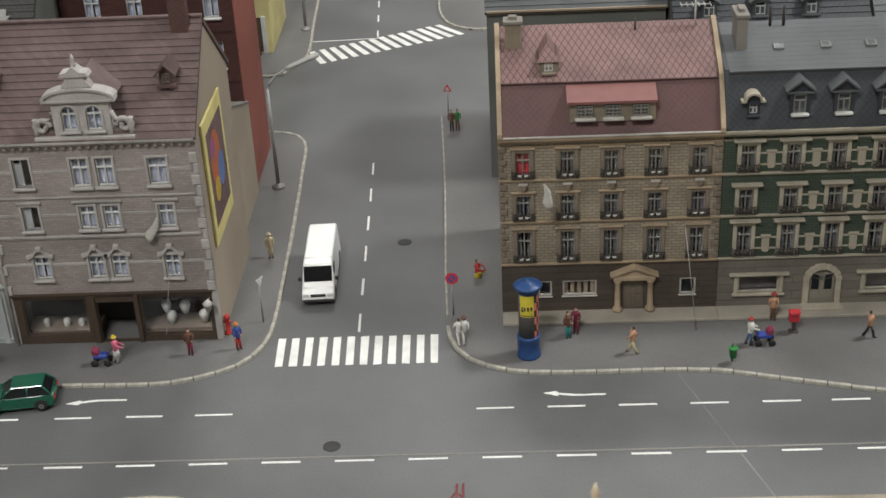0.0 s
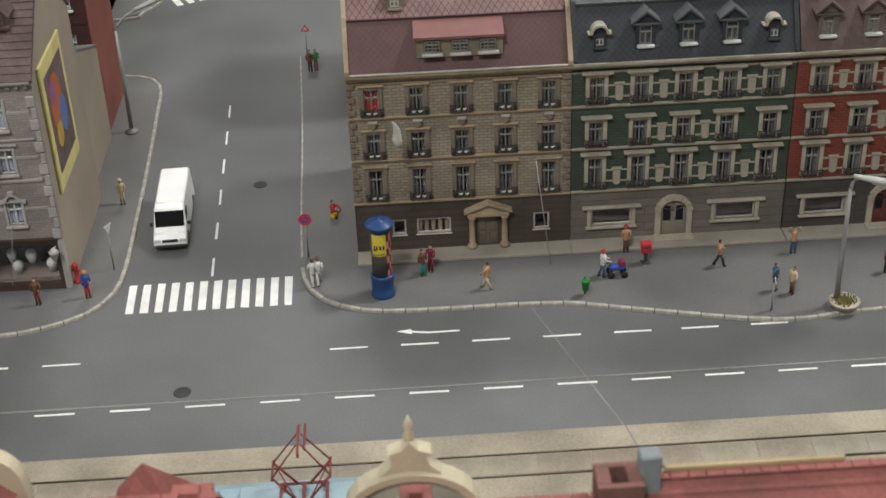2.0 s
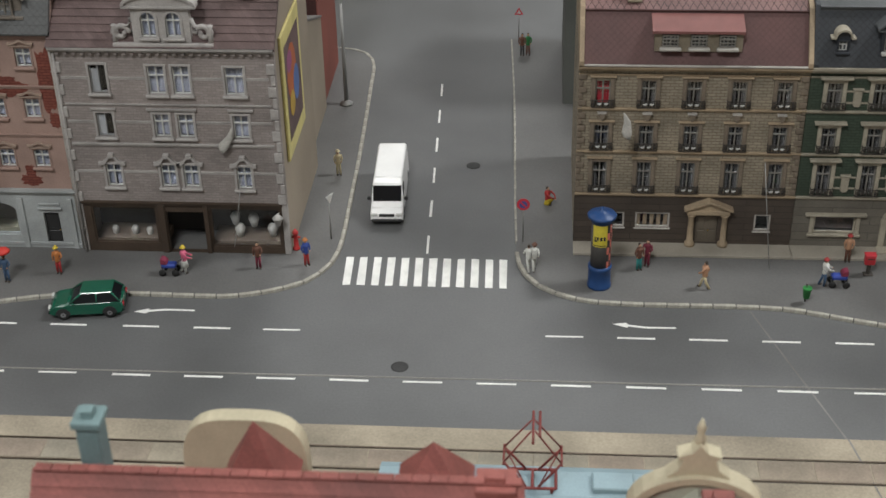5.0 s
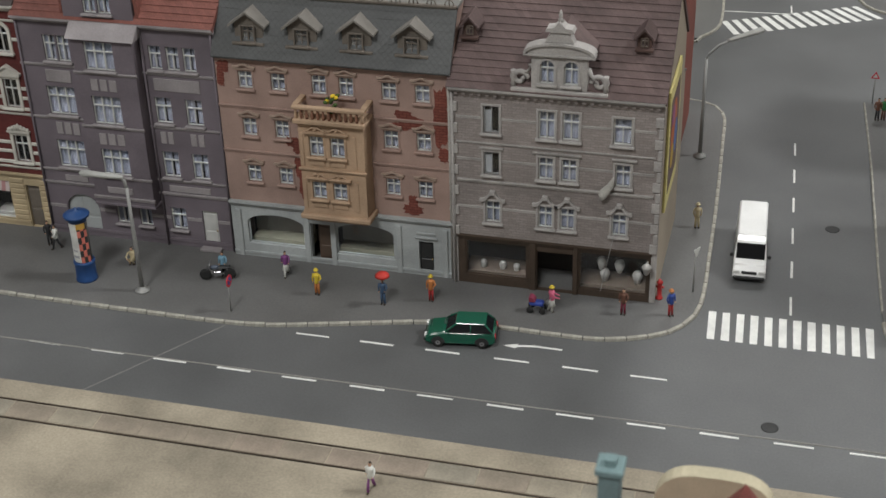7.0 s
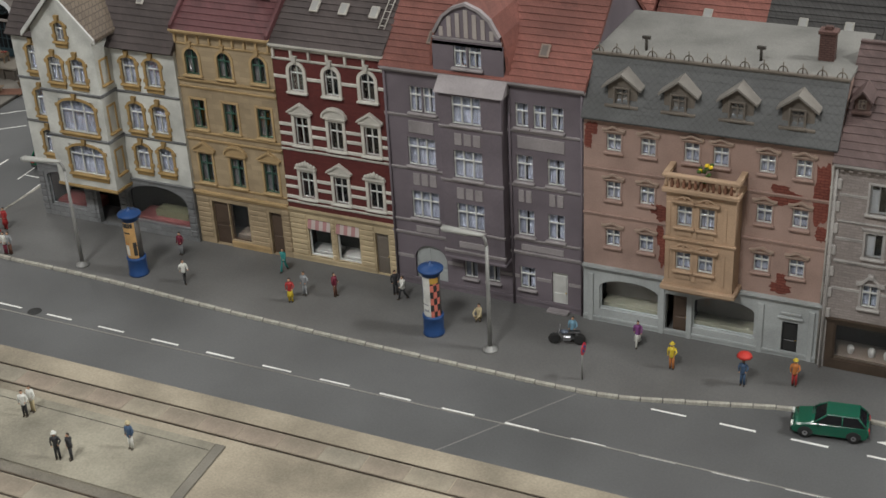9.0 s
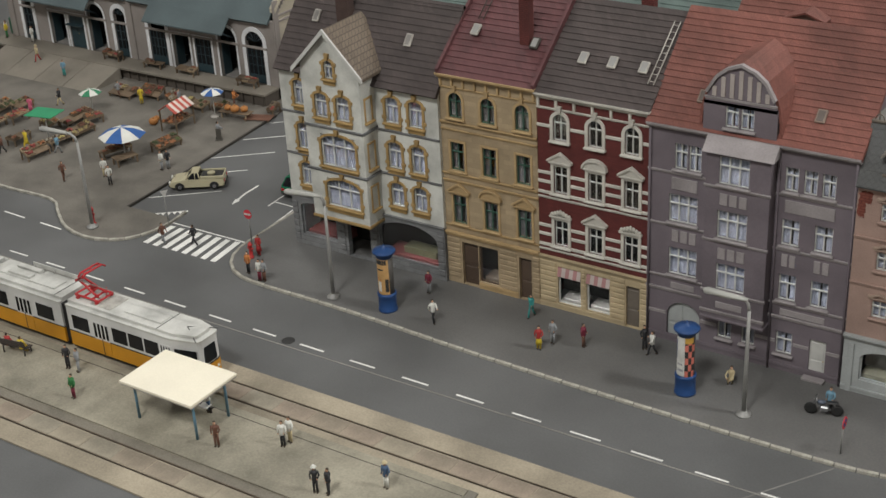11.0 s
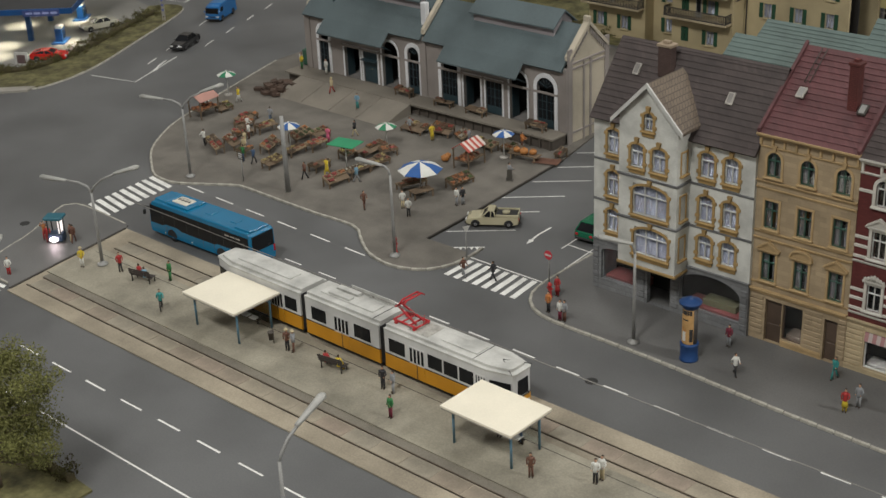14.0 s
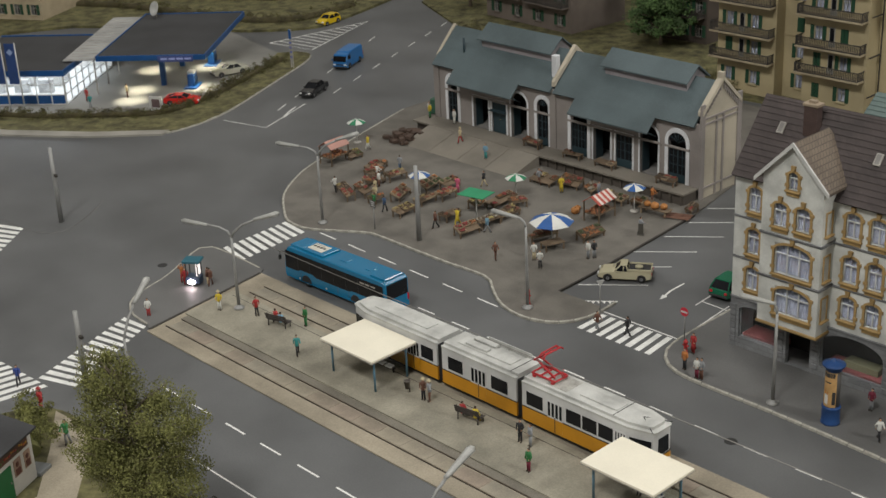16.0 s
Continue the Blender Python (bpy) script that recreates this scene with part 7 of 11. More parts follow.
def car(x, y, rz, col, label, L=4.0, W=1.66, style="hatch", z=0.0, name="car", H=1.4):
    """A small car that drives along its own -x."""
    t = thing(name, x, y, z, rz, label, "car" if name == "car" else name.replace("_", " "), "parked cars")
    m = carpaint("car_%d_%d_%d" % tuple(int(99 * c) for c in col), col)
    a = L / 2
    wb = 0.62 * a
    bm = B()
    low = [(-a, 0.35), (-a + 0.04, 0.6), (-a + 0.25, 0.78), (-0.45 * a, 0.92), (0.62 * a, 0.95), (a - 0.06, 0.92), (a, 0.6), (a - 0.05, 0.3), (wb + 0.4, 0.22), (-wb - 0.4, 0.22)]
    hull(bm, low, W / 2, 0.06)
    body = part("body", bm, m, t)
    if style == "hatch":
        roof0, roof1, r0, r1 = -0.42 * a, 0.93 * a, -0.1 * a, 0.7 * a
    elif style == "saloon":
        roof0, roof1, r0, r1 = -0.4 * a, 0.62 * a, -0.08 * a, 0.42 * a
    elif style == "coupe":
        roof0, roof1, r0, r1 = -0.35 * a, 0.9 * a, 0.0 * a, 0.38 * a
    else:
        roof0, roof1, r0, r1 = -0.38 * a, 0.12 * a, -0.16 * a, 0.06 * a
    hw, tw = W / 2 - 0.09, W / 2 - 0.26
    bm = B()
    lo = [bm.verts.new(p) for p in ((roof0, -hw, 0.9), (roof1, -hw, 0.9), (roof1, hw, 0.9), (roof0, hw, 0.9))]
    hi = [bm.verts.new(p) for p in ((r0, -tw, H - 0.05), (r1, -tw, H - 0.05), (r1, tw, H - 0.05), (r0, tw, H - 0.05))]
    for i in range(4):
        bm.faces.new((lo[i], lo[(i + 1) % 4], hi[(i + 1) % 4], hi[i]))
    bm.faces.new(hi)
    bm.faces.new(lo[::-1])
    part("glazing", bm, DGLASS, t)
    bm = B()
    vs = bx(bm, r0 - 0.06, r1 + 0.06, -tw - 0.04, tw + 0.04, H - 0.08, H, bevel=0.03)
    for s in (-1, 1):
        for p, q in (((roof0, s * hw), (r0, s * tw)), ((roof1, s * hw), (r1, s * tw))):
            tube(bm, [(p[0], p[1], 0.9), (q[0], q[1], H - 0.05)], 0.055, 6)
        mx = (r0 + r1) / 2
        tube(bm, [(mx, s * (hw + 0.005), 0.9), (mx, s * (tw + 0.005), H - 0.05)], 0.045, 5)
    part("roof", bm, m, t)
    for s in (-1, 1):
        for wx in (-wb, wb):
            wheel(t, wx, s * (W / 2 - 0.1), 0.3, 0.2, s)
            bm = B()
            ext(bm, [(wx + 0.38 * math.cos(math.pi * i / 10), 0.3 + 0.38 * math.sin(math.pi * i / 10)) for i in range(11)], "y", s * (W / 2 - 0.05), s * (W / 2 + 0.003))
            part("wheel_arch", bm, TRIM, t)
        box_part("headlight", t, -a - 0.01, -a + 0.1, s * W * 0.34 - 0.16, s * W * 0.34 + 0.16, 0.56, 0.72, LAMPC, 0.02)
        box_part("taillight", t, a - 0.07, a + 0.012, s * W * 0.36 - 0.13, s * W * 0.36 + 0.13, 0.6, 0.8, LAMPR, 0.02)
        bm = B()
        blob(bm, (roof0 + 0.2, s * (W / 2 + 0.06), 0.97), (0.07, 0.09, 0.06))
        part("mirror", bm, m, t)
    box_part("bumper", t, -a - 0.05, -a + 0.12, -W / 2 + 0.1, W / 2 - 0.1, 0.3, 0.48, TRIM, 0.04)
    box_part("bumper", t, a - 0.12, a + 0.05, -W / 2 + 0.1, W / 2 - 0.1, 0.3, 0.48, TRIM, 0.04)
    if style == "pickup":
        bed = B()
        bx(bed, 0.14 * a, a - 0.1, -W / 2 + 0.15, W / 2 - 0.15, 0.96, 0.99)
        part("cargo_bed", bed, TRIM, t)
        for s in (-1, 1):
            box_part("bed_side", t, 0.14 * a, a - 0.03, s * (W / 2 - 0.11) - 0.05, s * (W / 2 - 0.11) + 0.05, 0.9, 1.12, m, 0.02)
        box_part("tailgate", t, a - 0.12, a - 0.03, -W / 2 + 0.1, W / 2 - 0.1, 0.9, 1.12, m, 0.02)
        bm = B()
        lathe(bm, [(0.2, 0.99), (0.32, 1.02), (0.32, 1.14), (0.2, 1.17)], 12, 0.5 * a, 0)
        part("spare_wheel", bm, mat("cream_tarp", (0.4, 0.37, 0.25), 0.7), t)
    return t


BSCREEN = mat("black_plastic_screen", (0.01, 0.01, 0.011), 0.65, var=0.05, bump=0.0, spec=0.08)


def van(x, y, rz, col, label, L=5.3, W=1.9, H=2.0, z=0.0, boxy=False):
    t = thing("van", x, y, z, rz, label, "van", "parked vans")
    m = carpaint("van_%d_%d_%d" % tuple(int(99 * c) for c in col), col, 0.3)
    a = L / 2
    nose = 0.25 if boxy else 0.8
    bm = B()
    hull(bm, [(-a, 0.35), (-a + 0.02, 0.75), (-a + (0.06 if boxy else 0.35), 1.02), (-a + nose, 1.18 if not boxy else 1.9), (-a + nose + (0.75 if boxy else 0.42), H - 0.1), (-a + nose + 1.0, H), (a - 0.3, H), (a - 0.04, H - 0.15), (a, 0.35), (a - 0.1, 0.25), (-a + 0.15, 0.25)], W / 2, 0.12)
    part("body", bm, m, t)
    bm = B()
    x0, x1, z0, z1 = (-a + 0.03, -a + 0.2, 1.1, 1.72) if boxy else (-a + nose - 0.02, -a + nose + 0.36, 1.2, H - 0.2)
    b = W / 2
    ext(bm, [(x0 - 0.04, z0), (x1 - 0.05, z1), (x1 + 0.25, z1), (x0 + 0.25, z0)], "y", -b * 0.86, b * 0.86)
    part("windscreen", bm, BSCREEN, t)
    for s in (-1, 1):
        bm = B()
        ext(bm, [(x0 + 0.35, 1.2), (x0 + 0.75, 1.72), (x0 + 1.35, 1.72), (x0 + 1.35, 1.2)], "y", s * b * 0.9, s * (b * 0.962))
        part("side_window", bm, DGLASS, t)
        for wx in (-a + 0.95, a - 1.15):
            wheel(t, wx, s * (b - 0.12), 0.33, 0.22, s)
            bm = B()
            ext(bm, [(wx + 0.42 * math.cos(math.pi * i / 10), 0.32 + 0.42 * math.sin(math.pi * i / 10)) for i in range(11)], "y", s * (b - 0.08), s * (b + 0.003))
            part("wheel_arch", bm, TRIM, t)
        box_part("headlight", t, -a - 0.005, -a + 0.2, s * b * 0.76 - 0.17, s * b * 0.76 + 0.17, 0.62, 0.8, LAMPC, 0.02)
        box_part("taillight", t, a - 0.1, a + 0.01, s * b * 0.86 - 0.08, s * b * 0.86 + 0.08, 0.75, 1.2, LAMPR, 0.02)
        bm = B()
        blob(bm, (x0 + 0.2, s * (b + 0.12), 1.25), (0.08, 0.13, 0.14))
        part("mirror", bm, TRIM if not boxy else m, t)
    box_part("grille", t, -a - 0.012, -a + 0.1, -0.42, 0.42, 0.62, 0.76, TRIM, 0.01)
    box_part("bumper", t, -a - 0.05, -a + 0.15, -b + 0.06, b - 0.06, 0.28, 0.48, TRIM, 0.05)
    box_part("bumper", t, a - 0.15, a + 0.05, -b + 0.06, b - 0.06, 0.28, 0.45, TRIM, 0.05)
    return t


van(4.72, 6.5, 92, (0.9, 0.9, 0.89), "white delivery van standing in the side street", L=6.2, W=1.82, H=2.15)
car(-9.5, -5.45, 8, (0.006, 0.085, 0.05), "dark green hatchback standing at the kerb", 3.75)
car(-76.6, 4.6, 33, (0.47, 0.43, 0.29), "cream pickup truck parked by the market", 4.3, style="pickup")
car(-68.75, 8.0, -86, (0.005, 0.12, 0.06), "green hatchback parked beside the white house", 4.2, 1.8, H=1.55)
car(-137.0, 21.4, 114, (0.012, 0.012, 0.014), "black saloon waiting on the road", 4.6, style="saloon")
van(-143.2, 31.9, 116, (0.01, 0.13, 0.36), "bright blue van on the road", 5.2, 1.9, 2.1, boxy=True)
car(-161.6, 43.8, 100, (0.6, 0.42, 0.01), "yellow hatchback on the far road", 3.7)
car(-145.9, 9.2, 218, (0.55, 0.025, 0.02), "red sports coupe at the petrol pump", 4.2, style="coupe", H=1.25)
car(-151.8, 20.0, 78, (0.45, 0.44, 0.36), "pale beige saloon on the filling station forecourt", 4.5, style="saloon")


def bus(x, y, rz):
    L, W, H = 12.1, 2.5, 3.0
    t = thing("city_bus", x, y, 0, rz, "bright blue single-deck city bus with dark windows", "bus")
    m = carpaint("bus_blue", (0.004, 0.15, 0.3), 0.2)
    a, b = L / 2, W / 2
    bm = B()
    hull(bm, [(-a, 0.45), (-a - 0.02, 1.0), (-a + 0.12, 2.5), (-a + 0.45, H - 0.05), (-a + 0.7, H), (a - 0.3, H), (a - 0.02, H - 0.25), (a, 0.4), (a - 0.15, 0.28), (-a + 0.15, 0.28)], b, 0.05)
    part("body", bm, m, t)
    for s in (-1, 1):
        bm = B()
        wave = [(-a + 0.1, 1.12), (-a + 1.6, 1.12), (-a + 2.0, 1.3), (-a + 3.5, 1.3), (-a + 3.9, 1.12), (a - 4.3, 1.12), (a - 3.9, 1.25), (a - 2.6, 1.25), (a - 2.3, 1.25), (a - 0.3, 1.25), (a - 0.3, 2.62), (-a + 0.22, 2.62)]
        ext(bm, wave, "y", s * (b - 0.12), s * (b - 0.012))
        band_ = part("window_band", bm, DGLASS, t, "continuous dark glass side band")
        for i in range(7):
            xx = -a + 1.7 + i * 1.45
            box_part("pillar_seam", band_, xx, xx + 0.03, s * (b - 0.03), s * (b - 0.008), 1.3, 2.5, TRIM, 0)
        for wx in (-a + 2.7, a - 3.5):
            wheel(t, wx, s * (b - 0.18), 0.48, 0.28, s)
            bm = B()
            ext(bm, [(wx + 0.6 * math.cos(math.pi * i / 12), 0.42 + 0.6 * math.sin(math.pi * i / 12)) for i in range(13)], "y", s * (b - 0.12), s * (b + 0.0))
            part("wheel_arch", bm, TRIM, t)
        for k, xx in enumerate((-a + 1.85, -a + 5.1, a - 2.6)):
            bm = B()
            blob(bm, (xx, s * (b + 0.0), 0.55), (0.1, 0.05, 0.09))
            part("side_marker_light", bm, LAMPC, t)
        for xx in (-a + 2.0, -a + 6.5, a - 4.3, a - 1.5):
            box_part("panel_seam", t, xx, xx + 0.025, s * (b - 0.03), s * (b + 0.002), 0.35, 1.1, TRIM, 0)
        for i in range(3):
            box_part("writing_bar", t, a - 2.9 + i * 0.62, a - 2.42 + i * 0.62, s * (b - 0.03), s * (b - 0.004), 2.25, 2.38, GREYST, 0)
        box_part("taillight", t, a - 0.12, a + 0.012, s * (b - 0.14) - 0.1, s * (b - 0.14) + 0.1, 0.9, 1.5, LAMPR, 0.03)
        box_part("headlight", t, -a - 0.03, -a + 0.1, s * (b - 0.35) - 0.25, s * (b - 0.35) + 0.25, 0.75, 0.95, LAMPC, 0.03)
        bm = B()
        tube(bm, [(-a + 0.1, s * b, 2.4), (-a - 0.35, s * (b + 0.15), 2.4), (-a - 0.35, s * (b + 0.15), 1.9)], 0.05, 6)
        bx(bm, -a - 0.42, -a - 0.3, s * (b + 0.15) - 0.12, s * (b + 0.15) + 0.12, 1.7, 2.1, bevel=0.02)
        part("mirror", bm, TRIM, t)
    bm = B()
    ext(bm, [(-a - 0.04, 1.05), (-a + 0.1, 2.6), (-a + 0.4, 2.6), (-a + 0.4, 1.05)], "y", -b * 0.93, b * 0.93)
    part("windscreen", bm, DGLASS, t)
    bm = B()
    ext(bm, [(a + 0.012, 1.5), (a - 0.015, 2.72), (a - 0.3, 2.72), (a - 0.3, 1.5)], "y", -b * 0.86, b * 0.86)
    part("rear_window", bm, DGLASS, t)
    for x0, x1, y0, y1, h, n in ((-a + 0.5, -a + 1.9, -0.9, 0.9, 0.12, "roof_pod"), (-a + 2.0, -a + 4.6, -0.95, 0.95, 0.16, "roof_pod"), (a - 2.0, a - 0.3, -0.95, 0.95, 0.14, "roof_pod"), (-a + 6.0, -a + 6.8, -0.4, 0.4, 0.05, "roof_hatch"), (a - 3.2, a - 2.5, -0.35, 0.35, 0.05, "roof_hatch")):
        box_part(n, t, x0, x1, y0, y1, H - 0.03, H + h, m, 0.05)
    ac = box_part("air_conditioner", t, -a + 2.35, -a + 4.05, -0.6, 0.5, H + 0.15, H + 0.22, paint((0.62, 0.6, 0.52), 0.5, "ac_cream"), 0.02)
    for i in range(4):
        bm = B()
        lathe(bm, [(0.14, H + 0.22), (0.14, H + 0.24), (0.09, H + 0.245)], 12, -a + 2.65 + i * 0.37, -0.02)
        part("fan", bm, TRIM, ac)
    box_part("grille", ac, -a + 2.5, -a + 3.5, 0.22, 0.34, H + 0.22, H + 0.235, GREYST, 0)
    return t


bus(-91.5, -12.0, 1.5)


def pantograph(t, x, z, m, open_h=1.5):
    """A diamond pantograph: base frame, lower and upper arms, bow."""
    bm = B()
    for s in (-0.55, 0.55):
        tube(bm, [(x - 0.9, s, z + 0.2), (x + 0.9, s, z + 0.2)], 0.06, 6)
        for q in (-0.75, 0.75):
            tube(bm, [(x + q, s, z), (x + q, s, z + 0.25)], 0.07, 6)
    for q in (-0.9, 0.9, 0.0):
        tube(bm, [(x + q, -0.55, z + 0.2), (x + q, 0.55, z + 0.2)], 0.06, 6)
    p = part("pantograph", bm, m, t, "red pantograph")
    for e in (-1, 1):
        bm = B()
        for s in (-0.5, 0.5):
            tube(bm, [(x + e * 0.25, s, z + 0.25), (x + e * 1.1, s * 0.9, z + 0.2 + open_h * 0.45)], 0.05, 6)
        tube(bm, [(x + e * 1.1, -0.6, z + 0.2 + open_h * 0.45), (x + e * 1.1, 0.6, z + 0.2 + open_h * 0.45)], 0.045, 6)
        tube(bm, [(x + e * 0.25, -0.5, z + 0.25), (x + e * 1.1, 0.5, z + 0.2 + open_h * 0.45)], 0.03, 5)
        part("lower_arm", bm, m, p)
        bm = B()
        for s in (-0.45, 0.45):
            tube(bm, [(x + e * 1.1, s, z + 0.2 + open_h * 0.45), (x + e * 0.08, s * 0.7, z + 0.2 + open_h)], 0.035, 6)
        part("upper_arm", bm, m, p)
    bm = B()
    tube(bm, [(x, -0.95, z + open_h + 0.08), (x, -0.75, z + open_h + 0.3), (x, 0.75, z + open_h + 0.3), (x, 0.95, z + open_h + 0.08)], 0.05, 6)
    tube(bm, [(x + 0.25, -0.75, z + open_h + 0.3), (x + 0.25, 0.75, z + open_h + 0.3)], 0.05, 6)
    tube(bm, [(x, 0, z + open_h + 0.1), (x, 0, z + open_h + 0.3)], 0.05, 6)
    part("bow", bm, m, p)


def half_pantograph(t, x, z, m):
    """A single-arm pantograph: base frame, one bent arm, bow with two strips."""
    bm = B()
    for s in (-0.6, 0.6):
        tube(bm, [(x - 1.0, s, z + 0.22), (x + 1.0, s, z + 0.22)], 0.07, 6)
        for q in (-0.8, 0.8):
            lathe(bm, [(0.12, z), (0.16, z + 0.06), (0.1, z + 0.12), (0.14, z + 0.18), (0.08, z + 0.22)], 8, x + q, s)
    for q in (-1.0, -0.3, 0.4, 1.0):
        tube(bm, [(x + q, -0.6, z + 0.22), (x + q, 0.6, z + 0.22)], 0.07, 6)
    p = part("pantograph", bm, m, t, "red single-arm pantograph")
    elbow, head = (x - 1.0, z + 1.05), (x + 0.15, z + 1.9)
    bm = B()
    for s in (-0.35, 0.35):
        tube(bm, [(x + 0.75, s, z + 0.3), (elbow[0], s * 0.5, elbow[1])], 0.075, 6)
    tube(bm, [(elbow[0], -0.4, elbow[1]), (elbow[0], 0.4, elbow[1])], 0.07, 6)
    tube(bm, [(x + 1.05, 0, z + 0.25), (x + 1.1, 0.1, z + 0.9)], 0.03, 5)
    part("lower_arm", bm, m, p)
    bm = B()
    for s in (-0.22, 0.22):
        tube(bm, [(elbow[0], s, elbow[1]), (head[0], s * 1.6, head[1])], 0.055, 6)
    tube(bm, [(x - 0.4, 0, z + 0.3), (elbow[0] + 0.1, 0, elbow[1] - 0.1)], 0.03, 5)
    part("upper_arm", bm, m, p)
    bm = B()
    for q in (-0.18, 0.18):
        tube(bm, [(head[0] + q, -0.95, head[1] - 0.12), (head[0] + q, -0.7, head[1] + 0.08), (head[0] + q, 0.7, head[1] + 0.08), (head[0] + q, 0.95, head[1] - 0.12)], 0.06, 6)
    for s in (-0.6, 0.0, 0.6):
        tube(bm, [(head[0] - 0.18, s, head[1] + 0.05), (head[0] + 0.18, s, head[1] + 0.05)], 0.04, 5)
    part("bow", bm, m, p)


TRAMW = mat("tram_white", (0.6, 0.6, 0.59), 0.4, var=0.06, bump=0.04)
TRAMY = mat("tram_orange", (0.55, 0.25, 0.015), 0.35, var=0.05, bump=0.03)
TROOF = mat("tram_roof_grey", (0.5, 0.5, 0.475), 0.6, var=0.12, scale=3, grime=0.3)
PRED = paint((0.42, 0.025, 0.03), 0.4, "pantograph_red")


def tram_section(t, x0, x1, taper0, taper1, doors, windows):
    """One car body between two joints. taper: whether that end narrows to a cab."""
    W, F, H = 1.28, 0.35, 3.05

    def outline(hw, e=0.0):
        pts = []
        for end, tp in ((x0, taper0), (x1, taper1)):
            d = 1 if end == x1 else -1
            seq = [(end - d * 1.85, -hw), (end - d * (0.1 + e), -hw * 0.64), (end - d * e, -hw * 0.44), (end - d * e, hw * 0.44), (end - d * (0.1 + e), hw * 0.64), (end - d * 1.85, hw)] if tp else [(end, -hw), (end, hw)]
            pts += seq if d == 1 else seq[::-1]
        return pts
    bm = B()
    ext(bm, outline(W), "z", F, 1.35)
    lower = part("lower_body", bm, TRAMY, t, "orange lower body")
    bm = B()
    ext(bm, outline(W + 0.01), "z", 1.35, 1.42)
    part("waist_line", bm, TRIM, lower)
    bm = B()
    ext(bm, outline(W - 0.01, 0.05), "z", 1.42, H)
    part("upper_body", bm, TRAMW, t, "white upper body")
    bm = B()
    ext(bm, outline(W + 0.03, -0.02), "z", H, H + 0.12)
    ext(bm, outline(W - 0.25, 0.35), "z", H + 0.12, H + 0.32)
    part("roof", bm, TROOF, t)
    bm = B()
    ext(bm, outline(W - 0.12, 0.15), "z", 0.12, F)
    part("skirt", bm, TRIM, t)
    for a, b in windows:
        for s in (-1, 1):
            box_part("window", t, a, b, s * (W - 0.06), s * (W + 0.012), 1.6, 2.55, DGLASS, 0)
    for a, b in doors:
        for s in (-1, 1):
            n = 4
            d = box_part("door", t, a, b, s * (W - 0.06), s * (W + 0.014), 0.5, 2.6, TRAMW, 0)
            box_part("door_lower", d, a, b, s * (W - 0.06), s * (W + 0.018), 0.5, 1.38, TRAMY, 0)
            box_part("door_gap", d, (a + b) / 2 - 0.035, (a + b) / 2 + 0.035, s * (W - 0.06), s * (W + 0.021), 0.4, 1.5, TRIM, 0)
            for i in range(n):
                w = (b - a) / n
                box_part("door_pane", d, a + i * w + 0.06, a + (i + 1) * w - 0.06, s * (W - 0.06), s * (W + 0.022), 1.5, 2.5, DGLASS, 0)
    for end, tp in ((x0, taper0), (x1, taper1)):
        d = 1 if end == x1 else -1
        if tp:
            bm = B()
            ext(bm, [(-0.5, 1.5), (0.5, 1.5), (0.46, 2.6), (-0.46, 2.6)], "x", end - d * 0.1, end + d * 0.0)
            part("cab_window", bm, DGLASS, t)
            for s in (-1, 1):
                bm = B()
                p, q = Vector((end - d * 1.65, s * W * 0.965)), Vector((end - d * 0.25, s * W * 0.68))
                n = Vector((q.y - p.y, p.x - q.x)).normalized() * 0.03
                if n.y * s < 0:
                    n = -n
                ext(bm, [tuple(p), tuple(q), tuple(q + n), tuple(p + n)], "z", 1.55, 2.5)
                part("cab_side_window", bm, DGLASS, t)
            for s in (-0.5, 0.5):
                bm = B()
                blob(bm, (end + d * 0.02, s, 0.95), (0.06, 0.12, 0.12))
                part("headlight", bm, LAMPC, t)


